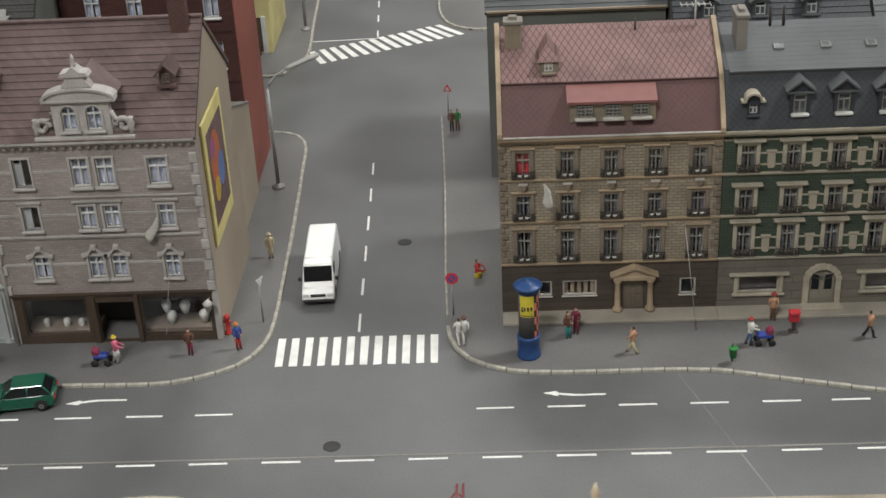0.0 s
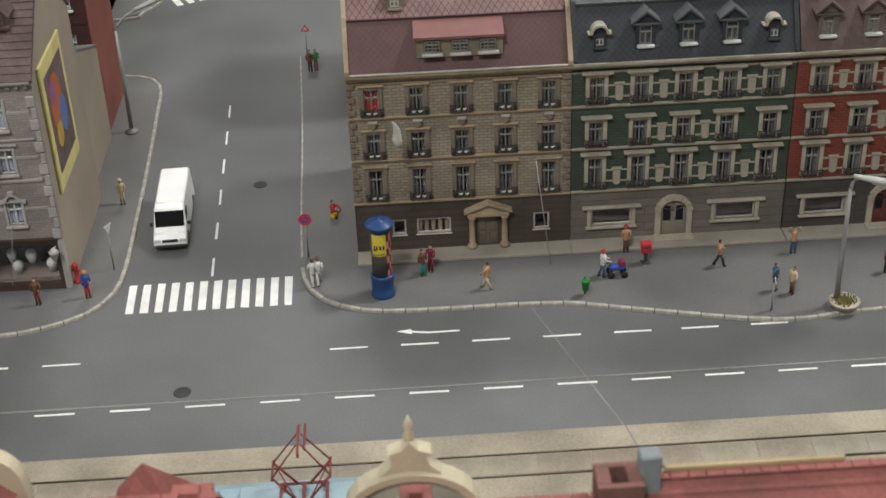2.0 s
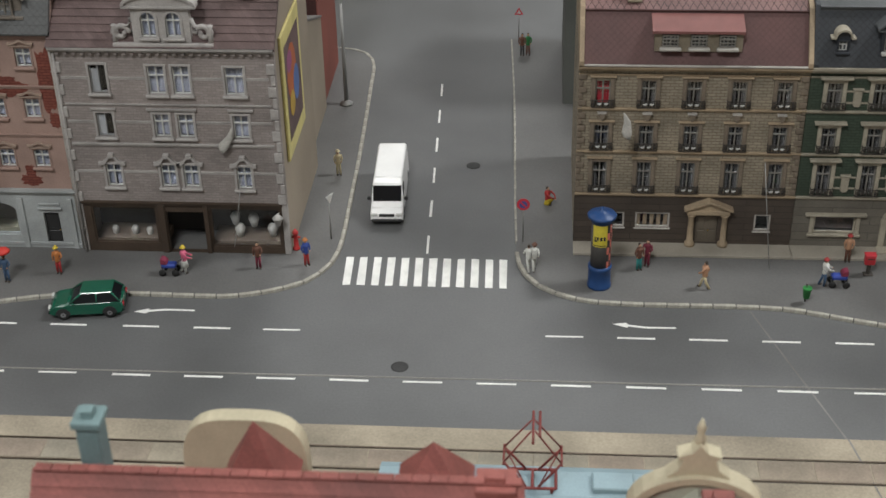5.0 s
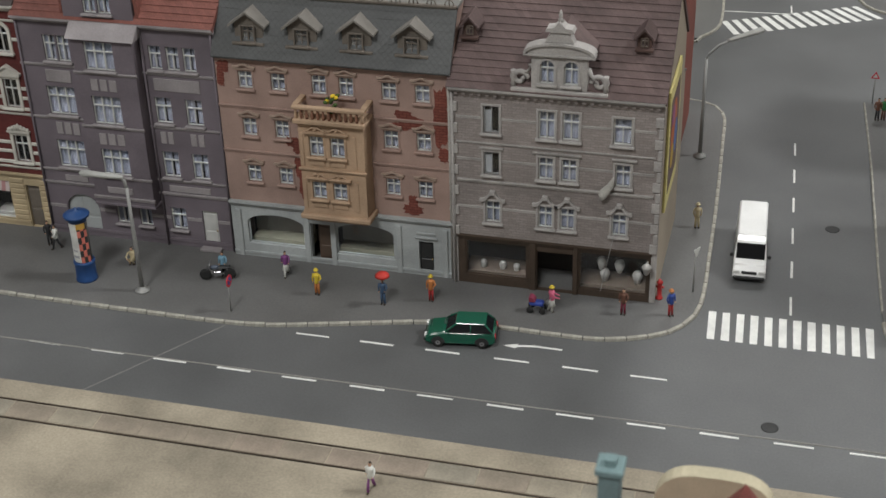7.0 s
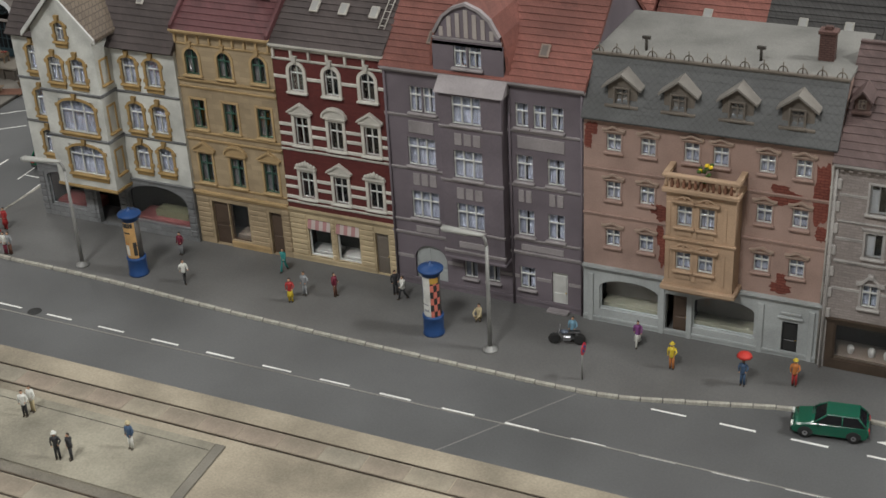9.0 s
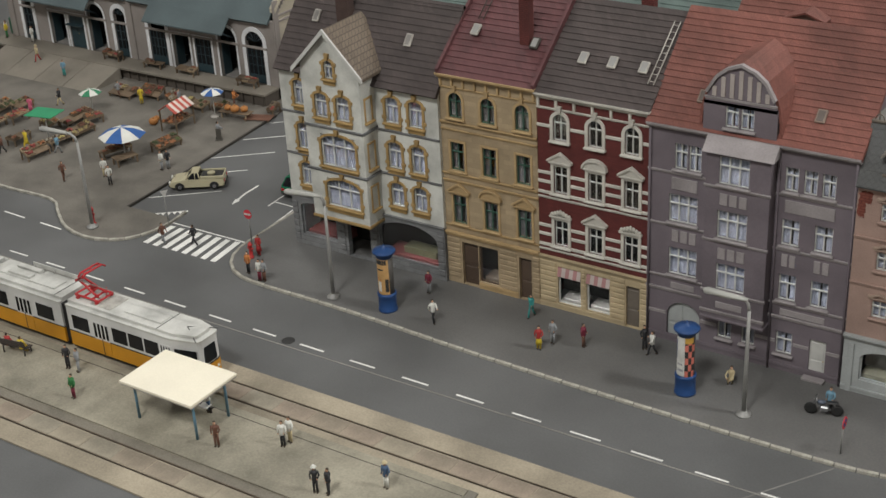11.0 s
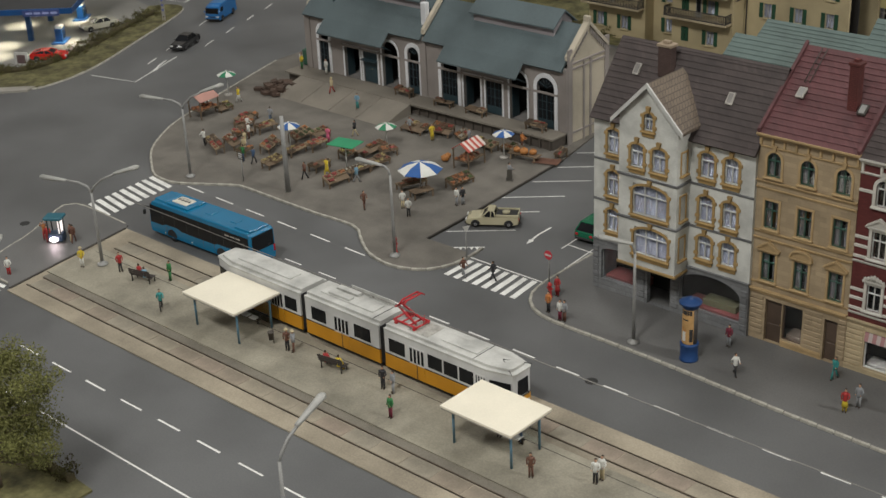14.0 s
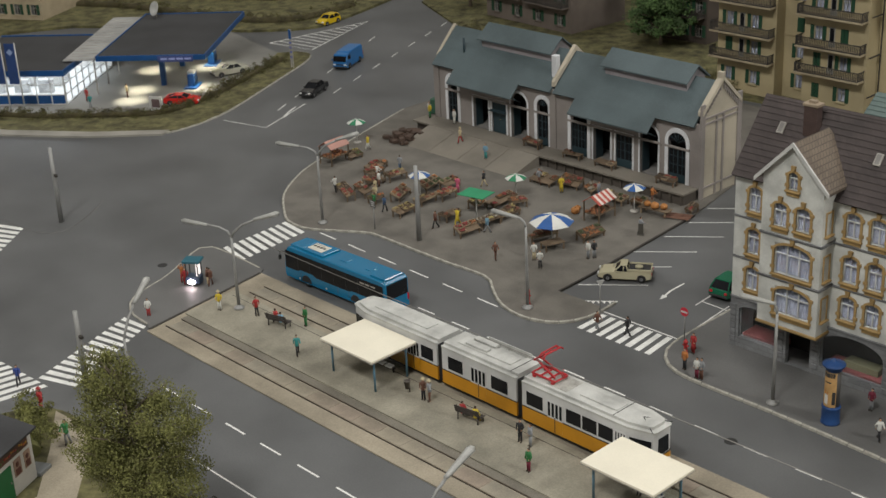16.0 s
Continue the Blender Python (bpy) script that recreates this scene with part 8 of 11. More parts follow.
def tram(x_rear, y):
    t = thing("tram", x_rear, y, 0.15, 0, "three-section orange and white articulated tram with a red pantograph", "tram")
    tram_section(t, 0, 9.2, True, False, [(1.9, 3.1), (6.2, 7.4)], [(3.4, 4.5), (4.7, 5.9), (7.6, 8.8)])
    tram_section(t, 9.7, 16.7, False, False, [(12.5, 13.9)], [(10.3, 11.7), (14.4, 15.9)])
    tram_section(t, 17.2, 27.7, False, True, [(19.4, 20.7), (24.95, 25.8)], [(17.6, 19.0), (21.0, 22.2), (22.35, 23.5), (23.65, 24.8)])
    for x in (9.2, 16.7):
        bm = B()
        for i in range(5):
            bx(bm, x + 0.02 + i * 0.095, x + 0.07 + i * 0.095, -1.15, 1.15, 0.4, 3.05)
        bx(bm, x, x + 0.5, -1.08, 1.08, 0.42, 3.02)
        part("bellows", bm, TRIM, t)
    for x in (2.6, 9.45, 16.95, 24.6):
        for s in (-1, 1):
            for q in (-0.9, 0.9):
                wheel(t, x + q, s * 0.72, 0.3, 0.14, s)
    for x0, x1 in ((2.0, 7.5), (10.5, 15.5), (21.5, 24.5)):
        box_part("roof_duct", t, x0, x1, -0.55, 0.55, 3.36, 3.46, TROOF, 0.04)
    for i in range(2):
        box_part("resistor_box", t, 11.2, 13.2, 0.35 - i * 0.8, 0.85 - i * 0.8, 3.37, 3.62, TROOF, 0.03)
    box_part("side_board", t, 12.0, 16.0, 1.0, 1.06, 3.2, 3.75, TROOF, 0.01)
    for x in (16.0, 24.6):
        box_part("roof_seam", t, x, x + 0.05, -1.05, 1.05, 3.36, 3.385, TRIM, 0)
    box_part("roof_panel", t, 18.9, 20.6, -0.8, 0.8, 3.36, 3.4, mat("worn_roof_panel", (0.36, 0.35, 0.32), 0.7, var=0.3, scale=4), 0.01)
    for k in (12.4, 13.9, 15.4):
        box_part("board_clip", t, k, k + 0.12, 0.9, 1.1, 3.36, 3.6, TROOF, 0)
    for s in (-1, 1):
        bm = B()
        tube(bm, [(26.15, 0, 3.4), (27.6, s * 0.95, 3.2)], 0.025, 5)
        part("roof_line", bm, TRIM, t)
    half_pantograph(t, 18.5, 3.38, PRED)
    return t


tram(-84.1, -16.4)


def old_tram(x, y):
    """The tram whose roof and pantograph show behind the near roofs."""
    t = thing("tram", x, y, 0.15, 0, "blue-grey roofed tram with a raised red pantograph", "tram")
    bl = mat("tram_blue_grey", (0.26, 0.36, 0.4), 0.5, var=0.08)
    bm = B()
    bx(bm, -5.5, 5.5, -1.15, 1.15, 0.5, 3.0, bevel=0.1)
    part("body", bm, paint((0.4, 0.36, 0.25), 0.5, "tram_cream"), t)
    bm = B()
    ext(bm, [(-1.3, 3.0), (1.3, 3.0), (1.2, 3.25), (0.7, 3.45), (-0.7, 3.45), (-1.2, 3.25)], "x", -5.7, 5.7)
    part("roof", bm, bl, t)
    for x0 in (-4.6, -2.2, 2.6):
        box_part("roof_box", t, x0, x0 + 1.6, -0.5, 0.5, 3.4, 3.68, bl, 0.05)
    for i in range(6):
        box_part("window", t, -5.0 + i * 1.7, -3.7 + i * 1.7, 1.1, 1.165, 1.5, 2.6, DGLASS, 0)
        box_part("window", t, -5.0 + i * 1.7, -3.7 + i * 1.7, -1.165, -1.1, 1.5, 2.6, DGLASS, 0)
    for wx in (-2.5, 2.5):
        for s in (-1, 1):
            wheel(t, wx, s * 0.72, 0.35, 0.14, s)
    box_part("underframe", t, -4.8, 4.8, -1.0, 1.0, 0.3, 0.5, TRIM, 0)
    pantograph(t, 0.3, 3.45, paint((0.2, 0.04, 0.035), 0.5, "pantograph_rust"), 2.6)


old_tram(12.9, -21.7)


def motorcycle(x, y, rz, z, col, label):
    t = thing("motorcycle", x, y, z, rz, label, "motorcycle", "motorcycles")
    for wx in (-0.7, 0.7):
        bm = B()
        lathe(bm, [(0.2, -0.06), (0.33, -0.06), (0.35, 0), (0.33, 0.06), (0.2, 0.06)], 14)
        turn_verts(bm.verts, Matrix.Rotation(math.radians(90), 3, "X"))
        part("wheel", bm, TYRE, t, m=at(wx, 0, 0.35))
    bm = B()
    tube(bm, [(-0.7, 0, 0.35), (-0.45, 0, 0.95), (-0.4, 0, 1.05)], 0.05, 6)
    tube(bm, [(0.7, 0, 0.35), (0.1, 0, 0.4), (-0.45, 0, 0.75), (0.5, 0, 0.75), (0.7, 0, 0.35)], 0.06, 6)
    tube(bm, [(-0.4, -0.35, 1.05), (-0.4, 0.35, 1.05)], 0.035, 6)
    part("frame", bm, RIM, t)
    bm = B()
    blob(bm, (-0.15, 0, 0.8), (0.3, 0.16, 0.15))
    part("tank", bm, carpaint("moto_tank", col), t)
    box_part("seat", t, 0.1, 0.75, -0.14, 0.14, 0.78, 0.88, TRIM, 0.04)
    box_part("engine", t, -0.2, 0.25, -0.2, 0.2, 0.3, 0.6, RIM, 0.05)
    return t


motorcycle(-24.5, -2.7, 15, 0.15, (0.1, 0.12, 0.16), "dark motorcycle parked on the pavement")

# ---- painted figurines: one plain mesh each ----
SKIN = paint((0.5, 0.3, 0.2), 0.6, "figure_skin")
FIG = {"red": (0.34, 0.03, 0.03), "white": (0.62, 0.62, 0.58), "blue": (0.03, 0.06, 0.25), "green": (0.03, 0.16, 0.05), "brown": (0.13, 0.06, 0.04), "black": (0.025, 0.025, 0.028), "yellow": (0.6, 0.45, 0.04), "orange": (0.46, 0.17, 0.05), "tan": (0.45, 0.25, 0.15), "grey": (0.25, 0.26, 0.27),
       "teal": (0.04, 0.25, 0.24), "cream": (0.5, 0.42, 0.26), "purple": (0.2, 0.06, 0.2), "maroon": (0.16, 0.02, 0.04), "pink": (0.55, 0.12, 0.2), "lightblue": (0.16, 0.3, 0.4), "denim": (0.05, 0.09, 0.16)}


def figure(x, y, top, bottom, pose_="stand", rz=0, z=0.15, hat=None, where="on the pavement", h=1.6, skirt=False):
    bm = B()
    s = h / 1.75
    seat = 0.0
    if pose_ == "walk":
        legs = [((-0.09, 0, 0.85), (-0.1, -0.2, 0.45), (-0.1, -0.3, 0.04)), ((0.09, 0, 0.85), (0.1, 0.12, 0.45), (0.1, 0.38, 0.1))]
        arms = [((-0.23, 0, 1.42), (-0.27, 0.18, 1.15), (-0.25, 0.1, 0.95)), ((0.23, 0, 1.42), (0.27, -0.15, 1.15), (0.22, -0.35, 1.05))]
    elif pose_ == "sit":
        seat = -0.38
        legs = [((-0.1, 0, 0.86), (-0.11, -0.42, 0.84), (-0.11, -0.45, 0.42)), ((0.1, 0, 0.86), (0.11, -0.42, 0.84), (0.11, -0.45, 0.42))]
        arms = [((-0.23, 0, 1.42), (-0.3, -0.1, 1.15), (-0.15, -0.32, 1.0)), ((0.23, 0, 1.42), (0.3, -0.1, 1.15), (0.15, -0.32, 1.0))]
    elif pose_ == "crouch":
        seat = -0.55
        legs = [((-0.1, 0, 0.8), (-0.14, -0.4, 1.0), (-0.12, -0.2, 0.58)), ((0.1, 0, 0.8), (0.14, -0.4, 0.95), (0.12, -0.1, 0.58))]
        arms = [((-0.23, -0.1, 1.4), (-0.28, -0.4, 1.2), (-0.1, -0.6, 1.1)), ((0.23, -0.1, 1.4), (0.28, -0.4, 1.2), (0.1, -0.6, 1.0))]
    elif pose_ == "wave":
        legs = [((-0.09, 0, 0.85), (-0.12, 0, 0.45), (-0.13, 0, 0.04)), ((0.09, 0, 0.85), (0.12, 0, 0.45), (0.13, 0, 0.04))]
        arms = [((-0.23, 0, 1.42), (-0.42, -0.05, 1.5), (-0.3, -0.1, 1.75)), ((0.23, 0, 1.42), (0.42, -0.05, 1.5), (0.3, -0.1, 1.75))]
    elif pose_ == "push":
        legs = [((-0.09, 0, 0.85), (-0.1, -0.05, 0.45), (-0.1, 0.0, 0.04)), ((0.09, 0, 0.85), (0.1, 0.12, 0.45), (0.1, 0.28, 0.06))]
        arms = [((-0.23, 0, 1.42), (-0.26, -0.2, 1.15), (-0.2, -0.5, 1.05)), ((0.23, 0, 1.42), (0.26, -0.2, 1.15), (0.2, -0.5, 1.05))]
    else:
        legs = [((-0.09, 0, 0.85), (-0.1, -0.01, 0.45), (-0.11, 0, 0.04)), ((0.09, 0, 0.85), (0.1, -0.02, 0.45), (0.12, -0.04, 0.04))]
        arms = [((-0.23, 0, 1.42), (-0.3, 0.02, 1.15), (-0.24, -0.12, 0.92)), ((0.23, 0, 1.42), (0.3, 0.0, 1.15), (0.2, -0.2, 1.0))]
    for l in legs:
        tube(bm, l, 0.1, 6, 1, 0.075)
        blob(bm, (l[-1][0], l[-1][1] - 0.07, l[-1][2]), (0.07, 0.15, 0.06), 3)
    if skirt:
        lathe(bm, [(0.26, 0.42), (0.2, 0.75), (0.17, 0.95)], 8, 0, 0, 1)
    lathe(bm, [(0.17, 0.8), (0.2, 0.9), (0.16, 1.08), (0.23, 1.35), (0.2, 1.45), (0.07, 1.5)], 8, 0, 0, 0)
    for a in arms:
        tube(bm, a, 0.07, 6, 0, 0.055)
        blob(bm, a[-1], (0.06, 0.06, 0.06), 2)
    blob(bm, (0, -0.01, 1.62), (0.105, 0.12, 0.14), 2)
    blob(bm, (0, 0.03, 1.67), (0.115, 0.12, 0.12), 3)
    if hat:
        lathe(bm, [(0.2, 1.7), (0.2, 1.72), (0.12, 1.73), (0.1, 1.84)], 8, 0, 0, 4)
    for v in bm.verts:
        v.co = Vector((v.co.x * s * 0.88, v.co.y * s * 0.88, max(0.0, (v.co.z + seat)) * s))
    mats = [paint(FIG[top], 0.6, "figure_" + top), paint(FIG[bottom], 0.6, "figure_" + bottom), SKIN, paint((0.05, 0.035, 0.025), 0.7, "figure_hair"), paint(FIG[hat or "black"], 0.6, "figure_" + (hat or "black"))]
    verb = {"walk": "walking", "sit": "seated", "crouch": "crouching", "push": "pushing", "wave": "gesturing"}.get(pose_, "standing")
    return solo("figurine", bm, mats, "tiny painted %s figurine in %s and %s %s" % (verb, top, bottom, where), "figurine", "figurines", m=at(x, y, z, rz))


for f in ((-5.3, -2.0, "pink", "white", "push", 100, "yellow"), (-1.5, -1.4, "brown", "maroon", "stand", 0), (1.0, -1.0, "blue", "red", "stand", 40, "orange"), (1.4, 9.0, "cream", "cream", "stand", 20, "cream"), (12.75, -1.1, "white", "white", "walk", 200),
          (13.05, -1.0, "white", "white", "walk", 190, "brown"), (13.7, 6.0, "red", "yellow", "crouch", 60), (18.5, -0.75, "brown", "teal", "stand", 30), (18.95, -0.35, "maroon", "maroon", "stand", -20), (21.75, -2.4, "tan", "cream", "walk", 250), (27.85, -1.9, "white", "denim", "push", 95, "red"),
          (29.45, 0.5, "tan", "brown", "stand", 0, "red"), (34.05, -1.5, "tan", "black", "walk", 90), (38.2, -0.6, "tan", "denim", "wave", 0), (36.3, -4.1, "denim", "black", "stand", 60), (37.1, -4.5, "cream", "brown", "stand", -60), (42.4, -3.0, "brown", "black", "stand", 40),
          (43.2, -2.6, "white", "white", "stand", -40), (11.85, 26.6, "brown", "black", "stand", 0), (12.25, 26.7, "green", "brown", "stand", 0), (-36.0, -1.1, "black", "black", "stand", 40), (-35.3, -1.5, "white", "black", "walk", -40), (-30.1, -2.1, "cream", "cream", "crouch", 0),
          (-20.8, -1.5, "purple", "white", "walk", 20), (-18.4, -3.0, "yellow", "orange", "stand", 0, "yellow"), (-14.5, -3.2, "denim", "denim", "stand", 0), (-12.0, -2.3, "orange", "red", "stand", 0, "yellow"), (-48.9, -4.4, "white", "black", "walk", 60), (-51.2, -1.4, "maroon", "grey", "stand", 0),
          (-41.5, -4.1, "red", "yellow", "stand", 20), (-41.1, -3.1, "grey", "grey", "stand", 0), (-39.3, -2.6, "maroon", "brown", "stand", 90), (-43.8, -1.0, "teal", "teal", "walk", 0), (-62.2, -5.3, "white", "maroon", "stand", 0), (-63.6, -4.8, "orange", "black", "stand", 0), (-64.6, -2.5, "red", "red", "stand", 0), (-61.9, -5.2, "grey", "brown", "stand", 0)):
    figure(f[0], f[1], f[2], f[3], f[4], f[5], hat=f[6] if len(f) > 6 else None, skirt=f[2] in ("pink", "red", "purple"))
for f in ((-48.7, -19.5, "white", "black", "stand", 20), (-44.6, -21.9, "black", "black", "stand", 30, "white"), (-43.9, -21.7, "black", "black", "stand", -30), (-41.6, -19.8, "denim", "white", "stand", 0, "cream"), (-10.5, -18.4, "white", "purple", "walk", 0),
          (-89.0, -18.1, "green", "green", "stand", 0), (-74.0, -19.9, "brown", "black", "stand", 30, "cream"), (-73.5, -19.8, "grey", "brown", "stand", -30, "cream"), (-65.4, -19.5, "black", "black", "stand", 20), (-64.5, -19.5, "grey", "grey", "stand", -20),
          (-62.6, -21.7, "green", "maroon", "stand", 0), (-51.9, -21.3, "brown", "brown", "stand", 30), (-48.6, -19.0, "white", "cream", "stand", 0), (-96.4, -20.8, "yellow", "white", "stand", 40, "cream"), (-93.3, -19.5, "red", "black", "stand", 70), (-85.7, -21.5, "teal", "black", "walk", 60),
          (-56.0, -19.2, "denim", "black", "stand", 20), (-54.6, -18.9, "white", "denim", "stand", -20)):
    figure(f[0], f[1], f[2], f[3], f[4], f[5], 0.2 if -98 < f[0] < -38 else 0.1, f[6] if len(f) > 6 else None, "on the tram platform", 1.62)
for x, y, a, c, b in ((-90.2, -19.5, 195, "lightblue", "white"), (-91.0, -19.4, 195, "red", "red"), (-70.2, -19.9, 190, "red", "grey"), (-69.1, -19.8, 190, "yellow", "yellow")):
    figure(x, y, c, b, "sit", a, 0.26, None, "on the bench")
for f in ((-72.2, -4.0, "brown", "grey", "walk", 80), (-70.0, -3.2, "black", "black", "walk", -80), (-102.7, -19.7, "red", "red", "stand", 60), (-101.4, -18.4, "brown", "cream", "stand", -60), (-100.0, -25.0, "white", "red", "stand", 40), (-97.5, -37.5, "blue", "black", "walk", 60),
          (-24.3, -2.3, "lightblue", "black", "stand", 0)):
    figure(f[0], f[1], f[2], f[3], f[4], f[5], 0.0 if f[1] != -2.3 else 0.15, None, "on the roadway" if f[1] != -2.3 else "by the motorcycle")


def pram(x, y, rz):
    t = thing("pram", x, y, 0.15, rz, "blue pram with four small wheels on the pavement", "pram", "prams")
    bm = B()
    bx(bm, -0.4, 0.4, -0.22, 0.22, 0.4, 0.68, bevel=0.08)
    part("basket", bm, paint((0.03, 0.06, 0.3), 0.6), t)
    bm = B()
    ext(bm, [(0.4 - 0.34 * math.cos(math.pi / 2 * i / 5), 0.68 + 0.28 * math.sin(math.pi / 2 * i / 5)) for i in range(6)] + [(0.4, 0.68)], "y", -0.23, 0.23)
    part("hood", bm, paint((0.2, 0.03, 0.06), 0.6), t)
    bm = B()
    tube(bm, [(-0.4, -0.22, 0.6), (-0.8, -0.22, 1.0), (-0.8, 0.22, 1.0), (-0.4, 0.22, 0.6)], 0.03, 5)
    part("handle", bm, RIM, t)
    for wx in (-0.35, 0.35):
        for s in (-0.28, 0.28):
            bm = B()
            lathe(bm, [(0.05, -0.03), (0.19, -0.03), (0.19, 0.03), (0.05, 0.03)], 10)
            turn_verts(bm.verts, Matrix.Rotation(math.radians(90), 3, "X"))
            part("wheel", bm, TYRE, t, m=at(wx, s, 0.19))
    bm = B()
    for wx in (-0.35, 0.35):
        tube(bm, [(wx, -0.28, 0.19), (wx, 0.28, 0.19)], 0.03, 5)
        tube(bm, [(wx, 0, 0.19), (wx, 0, 0.5)], 0.03, 5)
    part("axle", bm, RIM, t)


pram(-6.1, -2.1, 180)
pram(28.6, -1.85, 0)
bm = B()
tube(bm, [(-14.45, -3.25, 0.95), (-14.45, -3.3, 2.0)], 0.03, 5)
lathe(bm, [(0.42, 1.86), (0.35, 1.99), (0.17, 2.09), (0.03, 2.13)], 10, -14.45, -3.3, 1)
solo("umbrella", bm, [DARK, paint((0.5, 0.04, 0.03), 0.6)], "red open umbrella held by a figurine", "umbrella", m=at(0, 0, 0.15))

# ---- behind the rows of houses ----
def block(name, x0, x1, y0, y1, eave, ridge, wall, roof, label, wins=(), frame_m=None, flat=False, shutters=None):
    """A plainer house: walls, a pitched roof and windows (x, z, w, h) on the front."""
    t = thing(name, x0, y0, 0.15 if name != "shed" else 0, 0, label, "house", "houses behind")
    w, D = x1 - x0, y1 - y0
    holes = [(x - a / 2, x + a / 2, z, z + h) for x, z, a, h in wins]
    part("front_wall", wall_bm(0, w, 0, eave, holes, 0.35), wall, t)
    for x, z, a, h in wins:
        put_window(window_kit(a, h, frame_m or WHITE, "cross", "side", None, sill=frame_m or WHITE), t, x, z)
        if shutters:
            for s in (-1, 1):
                c = x + s * (a / 2 + 0.3)
                box_part("shutter", t, c - 0.25, c + 0.25, -0.06, 0.0, z, z + h, shutters, 0.01)
    for x in (0.0, w - 0.3):
        bm = B()
        pts = [(0.36, 0), (D, 0), (D, eave)] + ([] if flat else [(D / 2, ridge - 0.2)]) + [(0.36, eave)]
        ext(bm, pts, "x", x + 0.004, x + 0.296)
        part("side_wall", bm, wall, t)
    box_part("back_wall", t, 0.3, w - 0.3, D - 0.3, D - 0.004, 0, eave, wall, 0)
    # added near-black sheet: room shade painted behind the windows
    box_part("dark_backing", t, 0.3, w - 0.3, 1.8, 1.9, 0.02, eave - 0.1, INTERIOR, 0)
    if flat:
        box_part("roof", t, -0.1, w + 0.1, -0.15, D + 0.1, eave, eave + 0.25, roof, 0.03)
    else:
        part("roof", roof_bm(w, -0.3, eave, D / 2, ridge, 0.1), roof, t)
        part("roof", roof_bm(w, D + 0.3, eave, D / 2, ridge, 0.1), roof, t)
    return t


GREENROOF = mat("green_corrugated", (0.105, 0.145, 0.135), 0.6, var=0.15, scale=1.5)
SLATE2 = mat("slate_blue_lead", (0.1, 0.11, 0.12), 0.6)
# low extension and tall brick building behind the grey house
ex = thing("extension", -10.8, 10.0, 0.15, 0, "low tan plaster extension behind the grey corner house", "house", "houses behind")
bm = B()
ext(bm, [(0.02, 0), (8.05, 0), (8.05, 6.2), (0.02, 9.1)], "x", 0.02, 10.2)
part("wall_block", bm, mat("tan_plaster", (0.33, 0.28, 0.22), 0.8), ex)
bm = B()
ext(bm, [(0.0, 9.1), (8.08, 6.2), (8.08, 6.32), (0.0, 9.22)], "x", 0.0, 10.26)
part("roof", bm, mat("roof_felt_dim", (0.16, 0.15, 0.14), 0.9), ex)
bwall = mat("dark_brick_facade", (0.075, 0.03, 0.026), 0.8, var=0.15, scale=2, pattern="brick", size=(0.4, 0.15), mortar=0.02)
bb = block("tenement", -11.5, -0.85, 18.1, 25.2, 17.0, 20.0, bwall, mat("dark_brown_tiles", (0.1, 0.07, 0.062), 0.7), "tall dark brick tenement with a bare red gable wall", wins=[(x, z, 0.95, 1.7) for z in (5.3, 8.6, 11.9) for x in (2.0, 4.6, 7.2, 9.3)])
box_part("gable_render", bb, 10.655, 10.72, -0.02, 7.1, 0, 16.9, mat("red_render", (0.24, 0.08, 0.062), 0.8, var=0.12, scale=1), 0, "bare red rendered gable wall")
for z in (7.6, 10.9, 4.6):
    band(bb, "string_course", 0, 10.5, z, 0.2, 0.1, bwall)
yb = block("corner_house", -9.0, -3.0, 43.5, 52.0, 9.0, 12.0, mat("pale_yellow_plaster", (0.52, 0.46, 0.22), 0.8, var=0.1), mat("brown_tiles", (0.13, 0.09, 0.085), 0.65), "pale yellow plaster house on the far corner", wins=[(1.5, 5.0, 0.9, 1.4), (4.0, 5.0, 0.9, 1.4), (1.8, 1.2, 0.9, 1.5)])
door(yb, 4.6, 0.1, 1.3, 2.9, mat("brown_door", (0.08, 0.055, 0.04), 0.5), -0.05, 2)
for s in (-1, 1):
    box_part("door_jamb", yb, 4.6 + s * 0.85 - 0.18, 4.6 + s * 0.85 + 0.18, -0.15, 0.02, 0, 3.1, WHITE)
slab("pavement_far_west", [(p.x, p.y) for p in spline([(-3.4, 38.4), (-1.6, 39.4), (-0.4, 41.5), (-0.1, 44), (-0.4, 50), (-0.8, 60), (-1.5, 75)], 0.6)] + [(-20, 75), (-20, 38)], PAVE, 0.15, "grey pavement on the far street corner")
kerb("kerb_far_west", [(-20, 37.9), (-3.4, 38.4), (-1.6, 39.4), (-0.4, 41.5), (-0.1, 44), (-0.4, 50), (-0.8, 60)], "pale kerb of the far street corner")
FE = [(10.0, 75), (10.15, 56), (10.35, 51.9), (11.2, 49.0), (12.6, 47.8), (14.3, 47.3), (30, 46.5)]
slab("pavement_far_east", [(p.x, p.y) for p in spline(FE, 0.6)] + [(30, 75)], PAVE, 0.15, "grey pavement of the far eastern corner")
kerb("kerb_far_east", FE[1:], "pale kerb of the far eastern corner", width=0.2)
